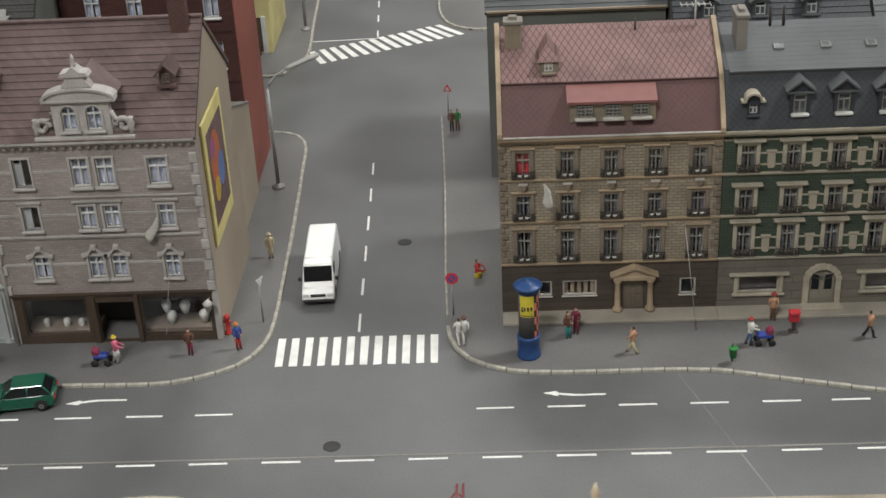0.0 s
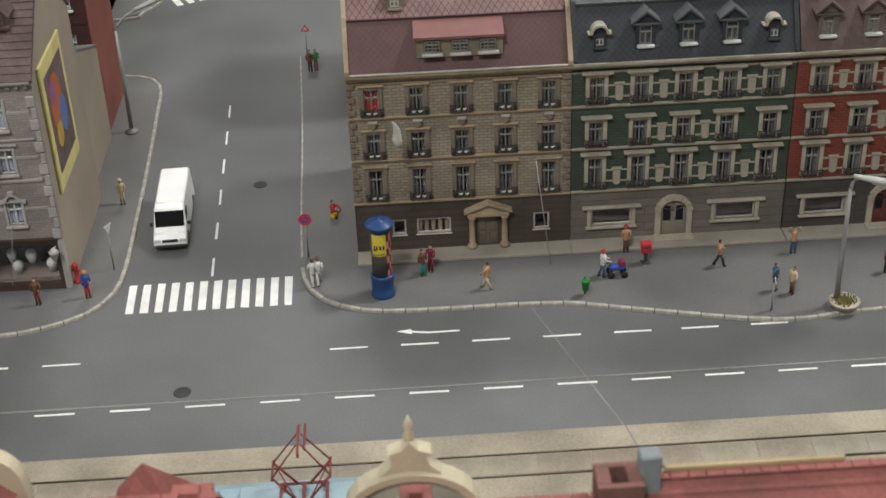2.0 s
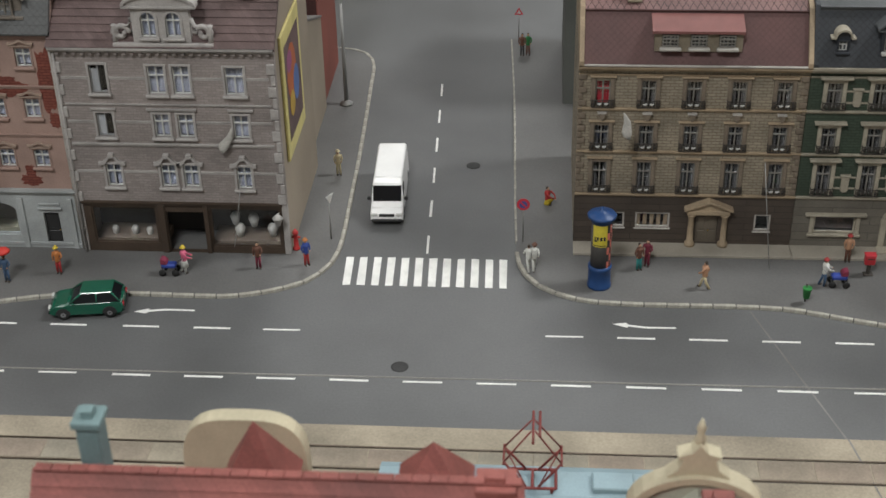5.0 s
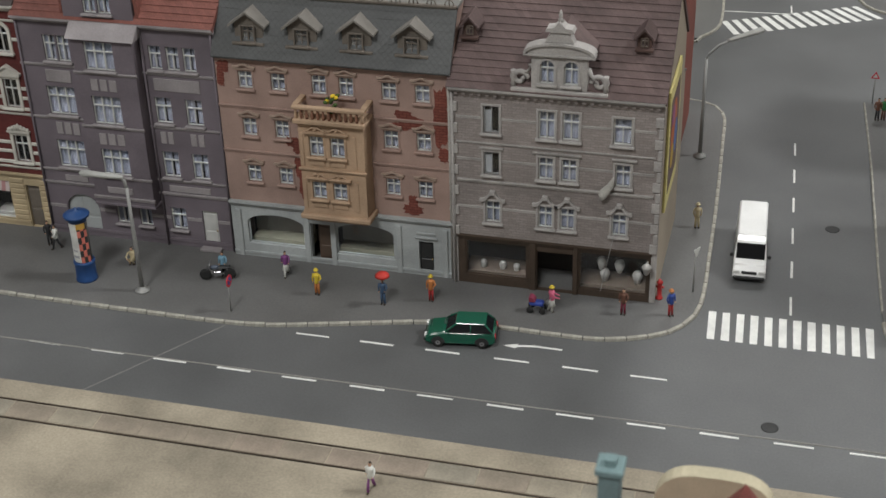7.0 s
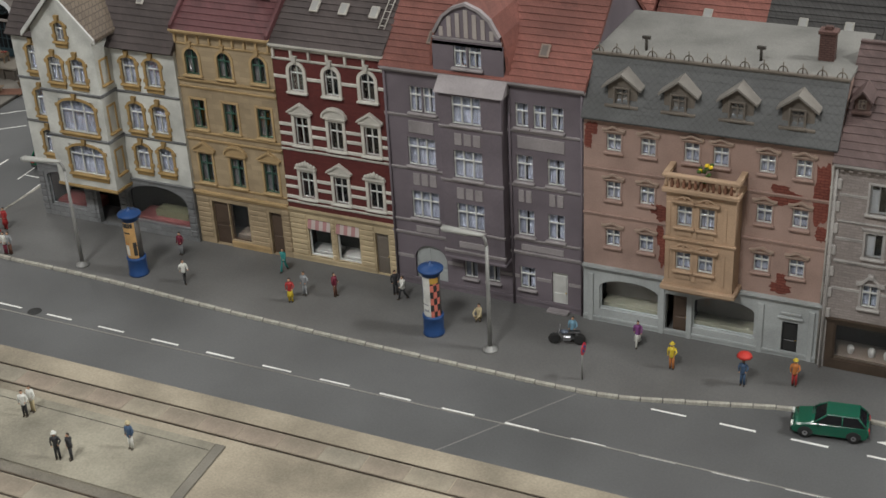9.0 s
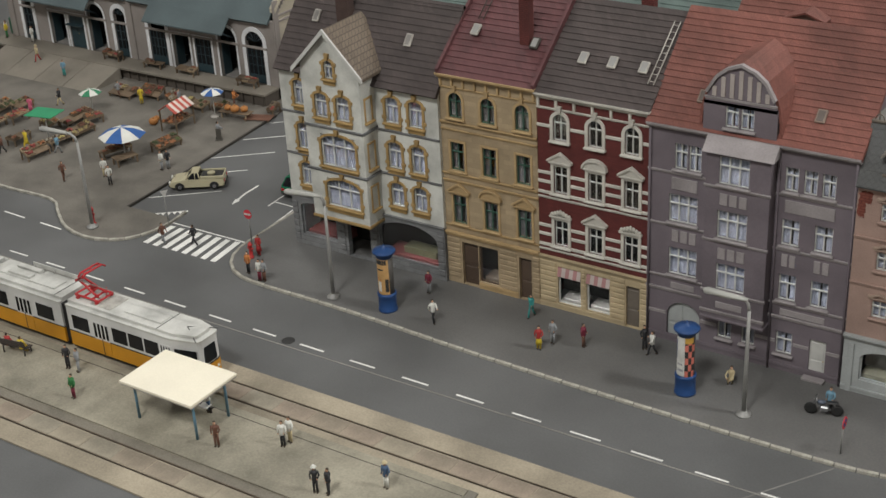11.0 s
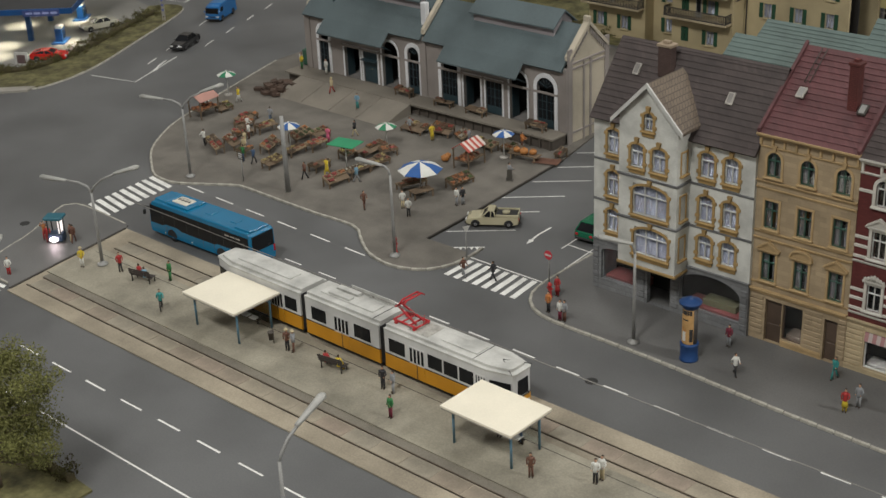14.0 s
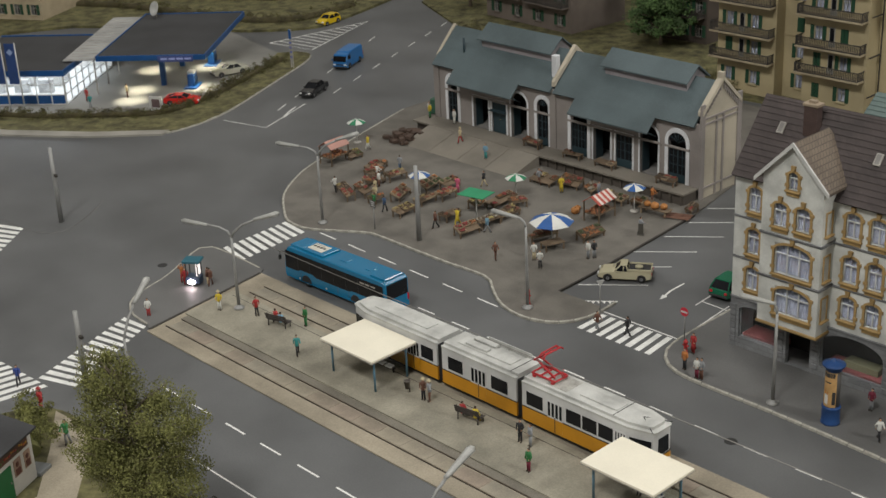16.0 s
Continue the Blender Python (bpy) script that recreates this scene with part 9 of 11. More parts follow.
# dark buildings behind the eastern row
dk = mat("dark_green_grey_plaster", (0.11, 0.115, 0.105), 0.8, var=0.15, scale=1)
rb = block("rear_house", 14.6, 25.6, 19.0, 29.0, 11.3, 15.5, dk, SLATE2, "dark grey-green house behind the eastern row", wins=[(x, z, 0.8, 1.3) for z in (7.5,) for x in (2, 4.5, 7, 9.5)])
band(rb, "cornice", 0, 11, 11.1, 0.3, 0.35, mat("tan_trim", (0.33, 0.26, 0.185), 0.75))
rc = block("rear_house", 25.8, 37.2, 15.5, 25.5, 10.6, 14.8, dk, diamond("dark_slate", (0.05, 0.055, 0.062), 0.42), "slate-roofed house behind the eastern row")
for x in (2.0, 5.0, 8.0):
    gable_dormer(rc, x, 0.6, 11.4, 0.9, 0.9, SLATE2, SLATE2, window_kit(0.62, 0.8, WHITE, "T", None, SLATE2, 0.1, 0.06, SLATE2), 1.6, 0.35, 0.2)
block("rear_house", 37.6, 50, 15.5, 25.5, 10.6, 14.8, dk, SLATE2, "slate-roofed house behind the orange brick house")
# roofs behind the western row
block("rear_house", -52.0, -37.5, 12.5, 24.0, 11.8, 17.4, mat("grey_render", (0.3, 0.29, 0.27), 0.8), GREENROOF, "house with a green corrugated roof behind the western row")
bs = block("rear_house", -64.5, -52.3, 14.5, 26.0, 9.4, 13.8, mat("grey_render", (0.3, 0.29, 0.27), 0.8), GREENROOF, "green-roofed house with stepped dormers behind the white house")
for x in (3.5, 7.5):
    gable_dormer(bs, x, 0.0, 9.7, 1.8, 0.8, mat("grey_render", (0.3, 0.29, 0.27), 0.8), mat("pale_metal", (0.45, 0.44, 0.42), 0.5), window_kit(0.7, 0.6, GREYST, "cross", None), 2.4, 0.5, 0.2)
rd = block("rear_house", -37.2, -24.8, 12.5, 24.0, 14.0, 19.8, mat("oxblood_brick", (0.115, 0.026, 0.024), 0.75), mat("red_brown_tiles", (0.155, 0.058, 0.047), 0.7), "red-roofed house behind the purple house")
gable_dormer(rd, 4.5, 1.2, 15.4, 2.2, 0.9, mat("brown_dormer", (0.14, 0.11, 0.09), 0.7), mat("red_brown_tiles", (0.155, 0.058, 0.047), 0.7), window_kit(1.5, 0.6, WHITE, "three", None), 2.2, 0.4, 0.2)
re_ = block("rear_house", -24.6, -18.2, 11.5, 22.0, 12.2, 17.2, dk, mat("red_brown_tiles", (0.155, 0.058, 0.047), 0.7), "red-tiled house behind the pink house")
rf = block("rear_house", -18.0, -11.6, 11.5, 22.0, 12.2, 17.2, dk, mat("black_tiles", (0.045, 0.043, 0.042), 0.7, var=0.2, pattern="brick", size=(0.34, 0.4)), "black-tiled house behind the pink house")
for h_, x in ((re_, 3.0), (rf, 2.0), (rf, 4.6)):
    skylight(h_, x, 1.8, 14.1, 43, SKYW)


# ---- market hall ----
def glazed_door(t, x, z, w, hh, m):
    """A dark glazed double door with slim bars."""
    d = box_part("door", t, x - w / 2, x + w / 2, 0.16, 0.2, z, z + hh, DGLASS, 0)
    box_part("bottom_panel", d, x - w / 2, x + w / 2, 0.12, 0.165, z, z + 0.75, m, 0.01)
    n = max(3, int(w / 0.42))
    for i in range(n + 1):
        xx = x - w / 2 + w * i / n
        k = 0.05 if i in (0, n, n // 2) else 0.025
        box_part("bar", d, max(x - w / 2, xx - k), min(x + w / 2, xx + k), 0.115, 0.165, z + 0.75, z + hh, m, 0)
    for q in (1.6, 2.4):
        box_part("bar", d, x - w / 2, x + w / 2, 0.125, 0.165, z + q, z + q + 0.05, m, 0)


def market_hall():
    X0, X1, yf, yb, zf = -116.4, -82.2, 21.7, 27.7, 1.3
    L = X1 - X0
    t = thing("market_hall", X0, yf, 0.15, 0, "long lilac-grey market hall with a blue-grey roof and white arches", "market hall")
    wall = mat("lilac_grey_render", (0.28, 0.252, 0.235), 0.8, var=0.12, scale=1)
    # tan gable colour, brightened: light on the gable side is painted in
    tan = mat("lit_tan_panel", (0.48, 0.43, 0.34), 0.8, var=0.1, scale=1)
    white = mat("hall_white", (0.7, 0.71, 0.73), 0.6)
    teal = mat("teal_joinery", (0.026, 0.048, 0.058), 0.5)
    roof = mat("blue_grey_roofing", (0.085, 0.112, 0.12), 0.6, var=0.25, scale=0.6, bump=0.1)
    f = zf - 0.15
    ops = [(2.6, 1.4, "arch"), (6.7, 2.2, "open"), (9.3, 2.0, "teal"), (12.1, 2.2, "openarch"), (15.3, 1.5, "arch"), (20.0, 2.1, "arch"), (22.85, 2.1, "open"), (25.55, 2.0, "glazed"), (28.5, 2.1, "openarch"), (31.7, 2.0, "arch")]
    holes = []
    for x, w, kind in ops:
        top = f + (4.75 if "arch" in kind else 3.3)
        holes.append((x - w / 2, x + w / 2, f, top))
    bm = wall_bm(0, L, f, 7.0, holes, 0.35)
    for (x, w, kind), h in zip(ops, holes):
        if "arch" in kind:
            arc_fill(bm, h[0], h[1], h[3], w / 2 * 0.95)
    part("front_wall", bm, wall, t)
    for (x, w, kind), h in zip(ops, holes):
        sb = B()
        for s in (-1, 1):
            jw = 0.19 if kind == "arch" else 0.09
            box_part("white_jamb", t, x + s * (w / 2 + jw) - jw, x + s * (w / 2 + jw) + jw, -0.06, 0.03, f, h[3] if "arch" not in kind else h[3] - w * 0.4, white, 0)
        if "arch" in kind:
            a, b = w / 2, w / 2 + (0.38 if kind == "arch" else 0.18)
            zc = h[3] - w / 2 * 0.95
            ext(sb, [(x + b * math.cos(math.pi * i / 12), zc + b * math.sin(math.pi * i / 12)) for i in range(13)] + [(x + a * math.cos(math.pi * i / 12), zc + 0.95 * a * math.sin(math.pi * i / 12)) for i in range(12, -1, -1)], "y", -0.065, 0.03)
        else:
            bx(sb, x - w / 2 - 0.18, x + w / 2 + 0.18, -0.055, 0.03, h[3], h[3] + 0.16)
        part("white_arch" if "arch" in kind else "white_lintel", sb, white, t)
        if kind == "arch":
            glazed_door(t, x, f, w, 3.1, teal)
            bm = B()
            ext(bm, [(x + w / 2 * math.cos(math.pi * i / 12), h[3] - w / 2 * 0.95 + 0.95 * w / 2 * math.sin(math.pi * i / 12)) for i in range(13)], "y", 0.14, 0.18)
            part("fanlight", bm, DGLASS, t)
            bm = B()
            for i in range(1, 6):
                a = math.pi * i / 6
                tube(bm, [(x, 0.12, h[3] - w / 2), (x + w / 2 * math.cos(a), 0.12, h[3] - w / 2 + w / 2 * math.sin(a))], 0.035, 4)
            part("fanlight_bars", bm, teal, t)
        elif kind == "glazed":
            glazed_door(t, x, f, w, 3.2, teal)
        elif kind == "teal":
            door(t, x, f, w, 3.2, teal, 0.12, 2)
            box_part("door_canopy", t, x - w / 2 - 0.1, x + w / 2 + 0.1, -0.5, 0.1, f + 2.3, f + 2.4, teal)
        else:
            box_part("door_leaf", t, x - w / 2 + 0.02, x - w / 2 + 0.1, 0.3, 1.3, f, f + 3.2, teal, 0.01)
        box_part("transom", t, x - w / 2 - 0.4, x + w / 2 + 0.4, -0.1, 0.05, f + 3.2, f + 3.42, wall, 0.02)
    for x in (16.7, 0.3, L - 0.4):
        box_part("pier", t, x - 0.4, x + 0.4, -0.15, 0.02, f, 7.2, wall, 0.03)
    # gables
    for x in (0.0, L - 0.35):
        bm = B()
        ext(bm, [(0.36, -0.1), (6.0, -0.1), (6.0, 7.8), (3.0, 10.6), (0.36, 7.9)], "x", x, x + 0.35)
        part("gable_wall", bm, tan, t)
    gx = L + 0.002
    for y in (0.25, 2.3, 3.3, 5.75):
        box_part("gable_pilaster", t, gx - 0.05, gx + 0.14, y - (0.3 if y in (0.25, 5.75) else 0.1), y + (0.3 if y in (0.25, 5.75) else 0.1), -0.1, 8.9 if y in (0.25, 5.75) else 7.4, wall, 0.02)
    for z in (6.9, 7.4, 0.9):
        box_part("gable_band", t, gx - 0.05, gx + 0.1, 0.5, 5.5, z, z + 0.18, wall, 0.02)
    for s in (-1, 1):
        bm = B()
        ext(bm, [(3.0, 10.55), (3.0 + s * 2.9, 7.85), (3.0 + s * 2.9, 8.25), (3.0, 10.95)], "x", L - 0.4, L + 0.2)
        part("gable_coping", bm, tan, t)
        for i in range(9):
            y = 3.0 + s * (0.3 + i * 0.29)
            box_part("corbel", t, L, L + 0.12, y - 0.09, y + 0.09, 10.5 - (0.3 + i * 0.29) * 0.93 - 0.55, 10.5 - (0.3 + i * 0.29) * 0.93 - 0.05, wall, 0)
    box_part("gable_top", t, L - 0.4, L + 0.2, 2.8, 3.2, 10.8, 11.3, tan)
    bm = B()
    ext(bm, [(-0.2, 7.5), (-0.2, 8.0), (3.0, 11.0), (6.2, 8.0), (6.2, 7.5), (3.0, 10.5)], "x", 16.7, 17.1)
    part("fire_wall", bm, tan, t)
    # roof slopes, deep canopy over the middle of each half
    for a, b, y0, z0 in ((0.2, 16.7, -0.6, 7.0), (17.1, L - 0.35, -0.6, 7.0)):
        part("roof", roof_bm(b - a, y0, z0, 3.0, 10.4, 0, course=1.2, step=0.01, x0=a), roof, t, "blue-grey felted roof slope")
        part("roof", roof_bm(b - a, 6.6, 7.0, 3.0, 10.4, 0, course=1.2, step=0.01, x0=a), roof, t)
    for a, b in ((3.5, 12.6), (20.0, 29.6)):
        bm = B()
        ext(bm, [(-1.75, 5.85), (-0.5, 7.15), (-0.5, 7.0), (-1.75, 5.72)], "x", a, b)
        part("canopy", bm, roof, t, "blue-grey canopy over the market doors")
        for i in range(5):
            x = a + 0.3 + i * (b - a - 0.6) / 4
            bm = B()
            tube(bm, [(x, 0, 5.0), (x, -1.5, 5.85)], 0.07, 5)
            part("canopy_bracket", bm, teal, t)
    for a, b in ((5.4, 14.9), (21.8, 31.3)):
        bm = B()
        ext(bm, [(1.75, 9.1), (1.75, 10.25), (3.1, 11.3), (4.45, 10.25), (4.45, 9.1)], "x", a, b)
        l = part("roof_lantern", bm, mat("lantern_mauve", (0.25, 0.23, 0.24), 0.7), t)
        for s in (-1, 1):
            bm = B()
            ext(bm, [(3.1, 11.3), (3.1 + s * 1.75, 9.95), (3.1 + s * 1.75, 10.08), (3.1, 11.45)], "x", a - 0.3, b + 0.3)
            part("lantern_roof", bm, roof, l)
    box_part("chimney", t, 16.0, 16.6, 0.6, 1.2, 8.0, 10.3, white, 0.03)
    bm = B()
    tube(bm, [(3.5, 1.0, 8.0), (3.5, 1.0, 10.0)], 0.12, 8)
    part("vent_pipe", bm, teal, t)
    box_part("back_wall", t, 0.35, L - 0.35, 5.7, 5.99, 0, 7.4, wall, 0)
    # added near-black sheet, the hall's inner shade as colour
    box_part("dark_backing", t, 0.35, L - 0.35, 3.0, 3.1, f, 7.2, INTERIOR, 0)
    box_part("hall_floor", t, 0.35, L - 0.35, 0.36, 3.0, f - 0.2, f, mat("hall_floor_grey", (0.2, 0.19, 0.18), 0.7), 0)
    return t


market_hall()
DOCK = mat("dock_concrete", (0.2, 0.18, 0.15), 0.85, var=0.15, scale=1)
bm = B()
ext(bm, [(-117.5, 21.69), (-82.3, 21.69), (-82.3, 19.5), (-99.5, 19.2), (-117.5, 19.2)], "z", 1.12, 1.3)
dock = solo("loading_dock", bm, DOCK, "worn concrete loading dock before the market hall", "dock", kind="structure")
bm = B()
bx(bm, -117.4, -82.4, 19.72, 21.6, 0.1, 1.12)
part("dock_wall", bm, mat("dark_dock_wall", (0.085, 0.072, 0.06), 0.85), dock)
for i in range(15):
    x = -98.8 + i * 1.15
    box_part("dock_post", dock, x, x + 0.16, 19.55, 19.74, 0.15, 1.12, mat("dark_dock_wall", (0.085, 0.072, 0.06), 0.85), 0)
xs = [-115.0, -111.1, -107.0, -103.2, -99.4]
for i, (a, b) in enumerate(zip(xs, xs[1:])):
    bm = B()
    ext(bm, [(15.3, 0.15), (19.3, 1.28), (19.3, 0.1), (15.3, 0.1)], "x", a + 0.03, b - 0.03)
    part("ramp", bm, DOCK, dock)

# ---- market stalls ----
WOODS = mat("stall_wood", (0.14, 0.1, 0.065), 0.8, var=0.25, scale=4)
WOODP = mat("pale_crate_wood", (0.3, 0.23, 0.15), 0.8, var=0.25, scale=4)
PRODUCE = [paint(c, 0.75) for c in ((0.260, 0.058, 0.046), (0.312, 0.130, 0.058), (0.091, 0.111, 0.046), (0.312, 0.247, 0.111), (0.169, 0.078, 0.052), (0.065, 0.085, 0.039), (0.234, 0.098, 0.058), (0.312, 0.286, 0.234), (0.390, 0.325, 0.130), (0.390, 0.156, 0.065), (0.286, 0.065, 0.058), (0.130, 0.091, 0.065), (0.104, 0.078, 0.058))]


def stall(x, y, rz, l=2.4, w=1.1, tilt=None, z=0.15):
    """A trestle display, often tilted towards the buyers, with open crates on it."""
    goods = ("red and green vegetables", "orange pumpkins", "mixed fruit crates", "flowers and greens")[int(abs(x * 7 + y * 3)) % 4]
    rnd = random.Random(int(x * 31 + y * 17))
    rz, l = rz + rnd.uniform(-9, 9), l * rnd.uniform(0.85, 1.1)
    t = thing("market_stall", x, y, z, rz, "wooden market stall heaped with %s" % goods, "market stall", "market stalls")
    if tilt is None:
        tilt = rnd.choice((0, 12, 18, 24))
    top = 0.42 + rnd.uniform(0, 0.2)
    m = Matrix.Translation((0, 0, top * K)) @ Matrix.Rotation(math.radians(tilt), 4, "X")
    bm = B()
    bx(bm, -l / 2, l / 2, -w / 2, w / 2, 0, 0.07, bevel=0.015)
    part("tabletop", bm, WOODS, t, m=m)
    rise = w / 2 * math.tan(math.radians(tilt))
    for sx in (-1, 1):
        for sy in (-1, 1):
            box_part("leg", t, sx * (l / 2 - 0.12) - 0.06, sx * (l / 2 - 0.12) + 0.06, sy * (w / 2 - 0.12) - 0.05, sy * (w / 2 - 0.12) + 0.05, 0, max(0.1, top + sy * rise * 0.75), WOODS, 0)
    n = max(2, int(l / 0.6))
    first, gaps = rnd.randrange(len(PRODUCE)), rnd.choice((0.08, 0.2, 0.45))
    for i in range(n):
        for j in range(2):
            if rnd.random() < gaps:
                continue
            cx, cy = -l / 2 + l * (i + 0.5) / n, -w / 4 + j * w / 2
            a, b = l / n / 2 - 0.03, w / 4 - 0.02
            bm = B()
            for q in ((cx - a, cx - a + 0.04, cy - b, cy + b), (cx + a - 0.04, cx + a, cy - b, cy + b), (cx - a, cx + a, cy - b, cy - b + 0.04), (cx - a, cx + a, cy + b - 0.04, cy + b)):
                bx(bm, *q, 0.07, 0.24)
            c = part("crate", bm, rnd.choice((WOODS, WOODP)), t, m=m)
            bm = B()
            ml = PRODUCE[(first + rnd.choice((0, 0, 0, 1, 4, 7))) % len(PRODUCE)]
            for k in range(12):
                q = rnd.uniform(0.05, 0.1)
                blob(bm, (cx + rnd.uniform(-a + 0.08, a - 0.08), cy + rnd.uniform(-b + 0.08, b - 0.08), 0.2 + rnd.uniform(0, 0.08)), (q, q, q * 0.9))
            tagged(part("produce", bm, ml, c), kind="stuff")
    return t


def parasol(x, y, cols, r=1.7, h=2.6, label=""):
    t = thing("parasol", x, y, 0.15, 0, label, "parasol", "market parasols")
    bm = B()
    tube(bm, [(0, 0, 0.05), (0, 0, h + 0.1)], 0.05, 6)
    part("pole", bm, WHITE, t)
    bm = B()
    lathe(bm, [(0.4, 0), (0.4, 0.1), (0.12, 0.16)], 12)
    part("foot", bm, GREYST, t)
    n = 8
    for i in range(n):
        bm = B()
        a0, a1 = 2 * math.pi * i / n, 2 * math.pi * (i + 1) / n
        p = [Vector((0, 0, h)), Vector((r * math.cos(a0), r * math.sin(a0), h - 0.36 * r)), Vector((r * math.cos(a1), r * math.sin(a1), h - 0.36 * r))]
        q = [Vector((0.55 * r * math.cos(a0), 0.55 * r * math.sin(a0), h - 0.13 * r)), Vector((0.55 * r * math.cos(a1), 0.55 * r * math.sin(a1), h - 0.13 * r))]
        top = [bm.verts.new(v) for v in (p[0], q[0], q[1], p[1], p[2])]
        low = [bm.verts.new(v - Vector((0, 0, 0.03))) for v in (p[0], q[0], q[1], p[1], p[2])]
        bm.faces.new((top[0], top[1], top[2]))
        bm.faces.new((top[1], top[3], top[4], top[2]))
        bm.faces.new((low[2], low[1], low[0]))
        bm.faces.new((low[2], low[4], low[3], low[1]))
        bm.faces.new((top[3], low[3], low[4], top[4]))
        part("panel", bm, paint(cols[i % len(cols)], 0.75), t)
    return t


BW, GW = ((0.03, 0.1, 0.3), (0.62, 0.62, 0.58)), ((0.03, 0.2, 0.1), (0.62, 0.62, 0.58))
parasol(-119.0, 12.7, GW, 1.0, 2.55, label="green and white striped market parasol")
parasol(-102.2, 6.0, BW, 1.05, 2.6, label="blue and white striped market parasol")
parasol(-95.35, 11.7, GW, 1.0, 2.3, label="green and white striped market parasol")
parasol(-85.5, 5.7, BW, 1.9, 2.75, label="large blue and white striped market parasol")
parasol(-84.9, 15.9, BW, 1.0, 2.6, label="blue and white striped market parasol")
t = thing("canopy_stand", -94.7, 5.9, 0.15, 12, "flat green square canopy on one pole", "canopy")
box_part("canopy", t, -1.35, 1.35, -1.0, 1.0, 2.25, 2.33, paint((0.03, 0.25, 0.12), 0.7), 0.02)
bm = B()
tube(bm, [(0, 0, 0), (0, 0, 2.28)], 0.06, 6)
part("pole", bm, WHITE, t)


def awning_stall(x, y, rz, label, stripes=True):
    t = thing("awning_stall", x, y, 0.15, rz, label, "market stall", "awning stalls")
    red, wh, rose = paint((0.42, 0.08, 0.06), 0.75), paint((0.6, 0.53, 0.48), 0.75), paint((0.44, 0.24, 0.2), 0.75)
    for i in range(8):
        bm = B()
        a = -1.3 + 2.6 * i / 8
        ext(bm, [(-0.95, 1.8), (0, 2.45), (0.95, 1.8), (0.95, 1.75), (0, 2.4), (-0.95, 1.75)], "x", a, a + 0.325)
        part("stripe", bm, (wh if i % 2 else red) if stripes else rose, t)
    for sx in (-1, 1):
        for sy in (-1, 1):
            box_part("post", t, sx * 1.2 - 0.05, sx * 1.2 + 0.05, sy * 0.8 - 0.05, sy * 0.8 + 0.05, 0, 1.85, WOODS, 0)
    box_part("counter", t, -1.25, 1.25, -0.8, 0.8, 0.75, 0.85, WOODS, 0.02)
    bm = B()
    for k in range(40):
        r = random.uniform(0.1, 0.2)
        blob(bm, (random.uniform(-1.1, 1.1), random.uniform(-0.7, 0.7), 0.9), (r, r, r), k % 2)
    tagged(part("produce", bm, [PRODUCE[1], PRODUCE[4]], t), kind="stuff")


awning_stall(-116.2, 7.3, 95, "stall with a faded pink awning at the square's edge", False)
awning_stall(-86.2, 12.7, 95, "stall with a red and white striped awning and pumpkins")
for s_ in ((-111.3, 8.5, 100, 2.5), (-108.4, 5.6, 78, 2.2), (-107.6, 7.8, 75, 2.2), (-108.0, 1.9, -18, 3.6, 1.0, 16), (-107.1, 3.2, -21, 3.0, 0.9, 16), (-103.6, 4.8, 107, 2.6), (-100.3, 2.2, 105, 2.2), (-100.9, 5.4, 92, 2.0), (-100.2, 7.4, 90, 2.0), (-103.3, 8.3, 107, 2.7),
           (-96.3, 4.1, 88, 2.1), (-92.6, 2.6, 90, 2.4), (-92.6, 5.2, 90, 2.4), (-92.7, 7.7, 92, 2.4), (-95.3, 9.7, 90, 3.2), (-96.0, 16.2, -8, 2.6, 1.5), (-93.3, 17.0, -2, 2.2, 1.3), (-90.9, 17.2, -19, 1.7), (-87.6, 16.6, -8, 2.6), (-83.9, 8.8, 90, 2.5), (-80.9, 19.0, 0, 0.9)):
    stall(*s_)
for s_ in ((-93.7, 10.2, 63, 1.6), (-96.4, 7.6, 98, 1.6), (-110.2, 7.3, 92, 2.3), (-86.7, 5.8, 78, 2.6), (-84.8, 5.0, 80, 2.2), (-85.2, 17.4, 0, 1.8), (-115.6, 9.3, 95, 1.8), (-104.6, 2.6, 100, 1.6), (-102.0, 9.6, 95, 1.8)):
    stall(*s_)
for x in (-101.5, -96.3, -92.2, -85.0):
    stall(x, 20.6, 2, 2.2, 0.8, z=1.3)
rnd = random.Random(5)
for f in ((-109.6, 1.9, "white", "black"), (-107.4, 5.5, "white", "brown"), (-109.2, 9.8, "grey", "denim"), (-104.9, 2.8, "cream", "cream"), (-103.4, 1.4, "green", "denim"), (-100.5, 9.2, "pink", "pink"), (-94.8, 3.6, "yellow", "yellow"), (-91.5, 4.0, "lightblue", "grey"),
          (-99.7, 11.9, "black", "cream"), (-93.1, 15.4, "yellow", "yellow"), (-82.9, 1.4, "white", "black"), (-84.4, 2.3, "white", "cream"), (-81.2, 5.4, "white", "grey"), (-80.9, 5.8, "black", "grey"), (-116.4, 11.9, "yellow", "white"), (-106.1, 3.9, "cream", "grey"), (-109.0, 6.7, "white", "orange"), (-102.1, 1.5, "denim", "black"), (-86.9, 0.3, "brown", "brown"), (-95.7, 1.8, "brown", "black"),
          (-89.5, 16.5, "grey", "denim"), (-81.2, 12.2, "grey", "black"), (-96.1, 15.6, "grey", "brown"), (-85.0, 18.6, "orange", "brown")):
    figure(f[0], f[1], f[2], f[3], rnd.choice(("stand", "walk", "push", "stand")), rnd.uniform(0, 360), 0.15, None, "at the market", skirt=f[2] in ("pink", "yellow"))
figure(-109.0, 17.9, "cream", "red", "walk", 0, 0.88, "cream", "on the market steps")
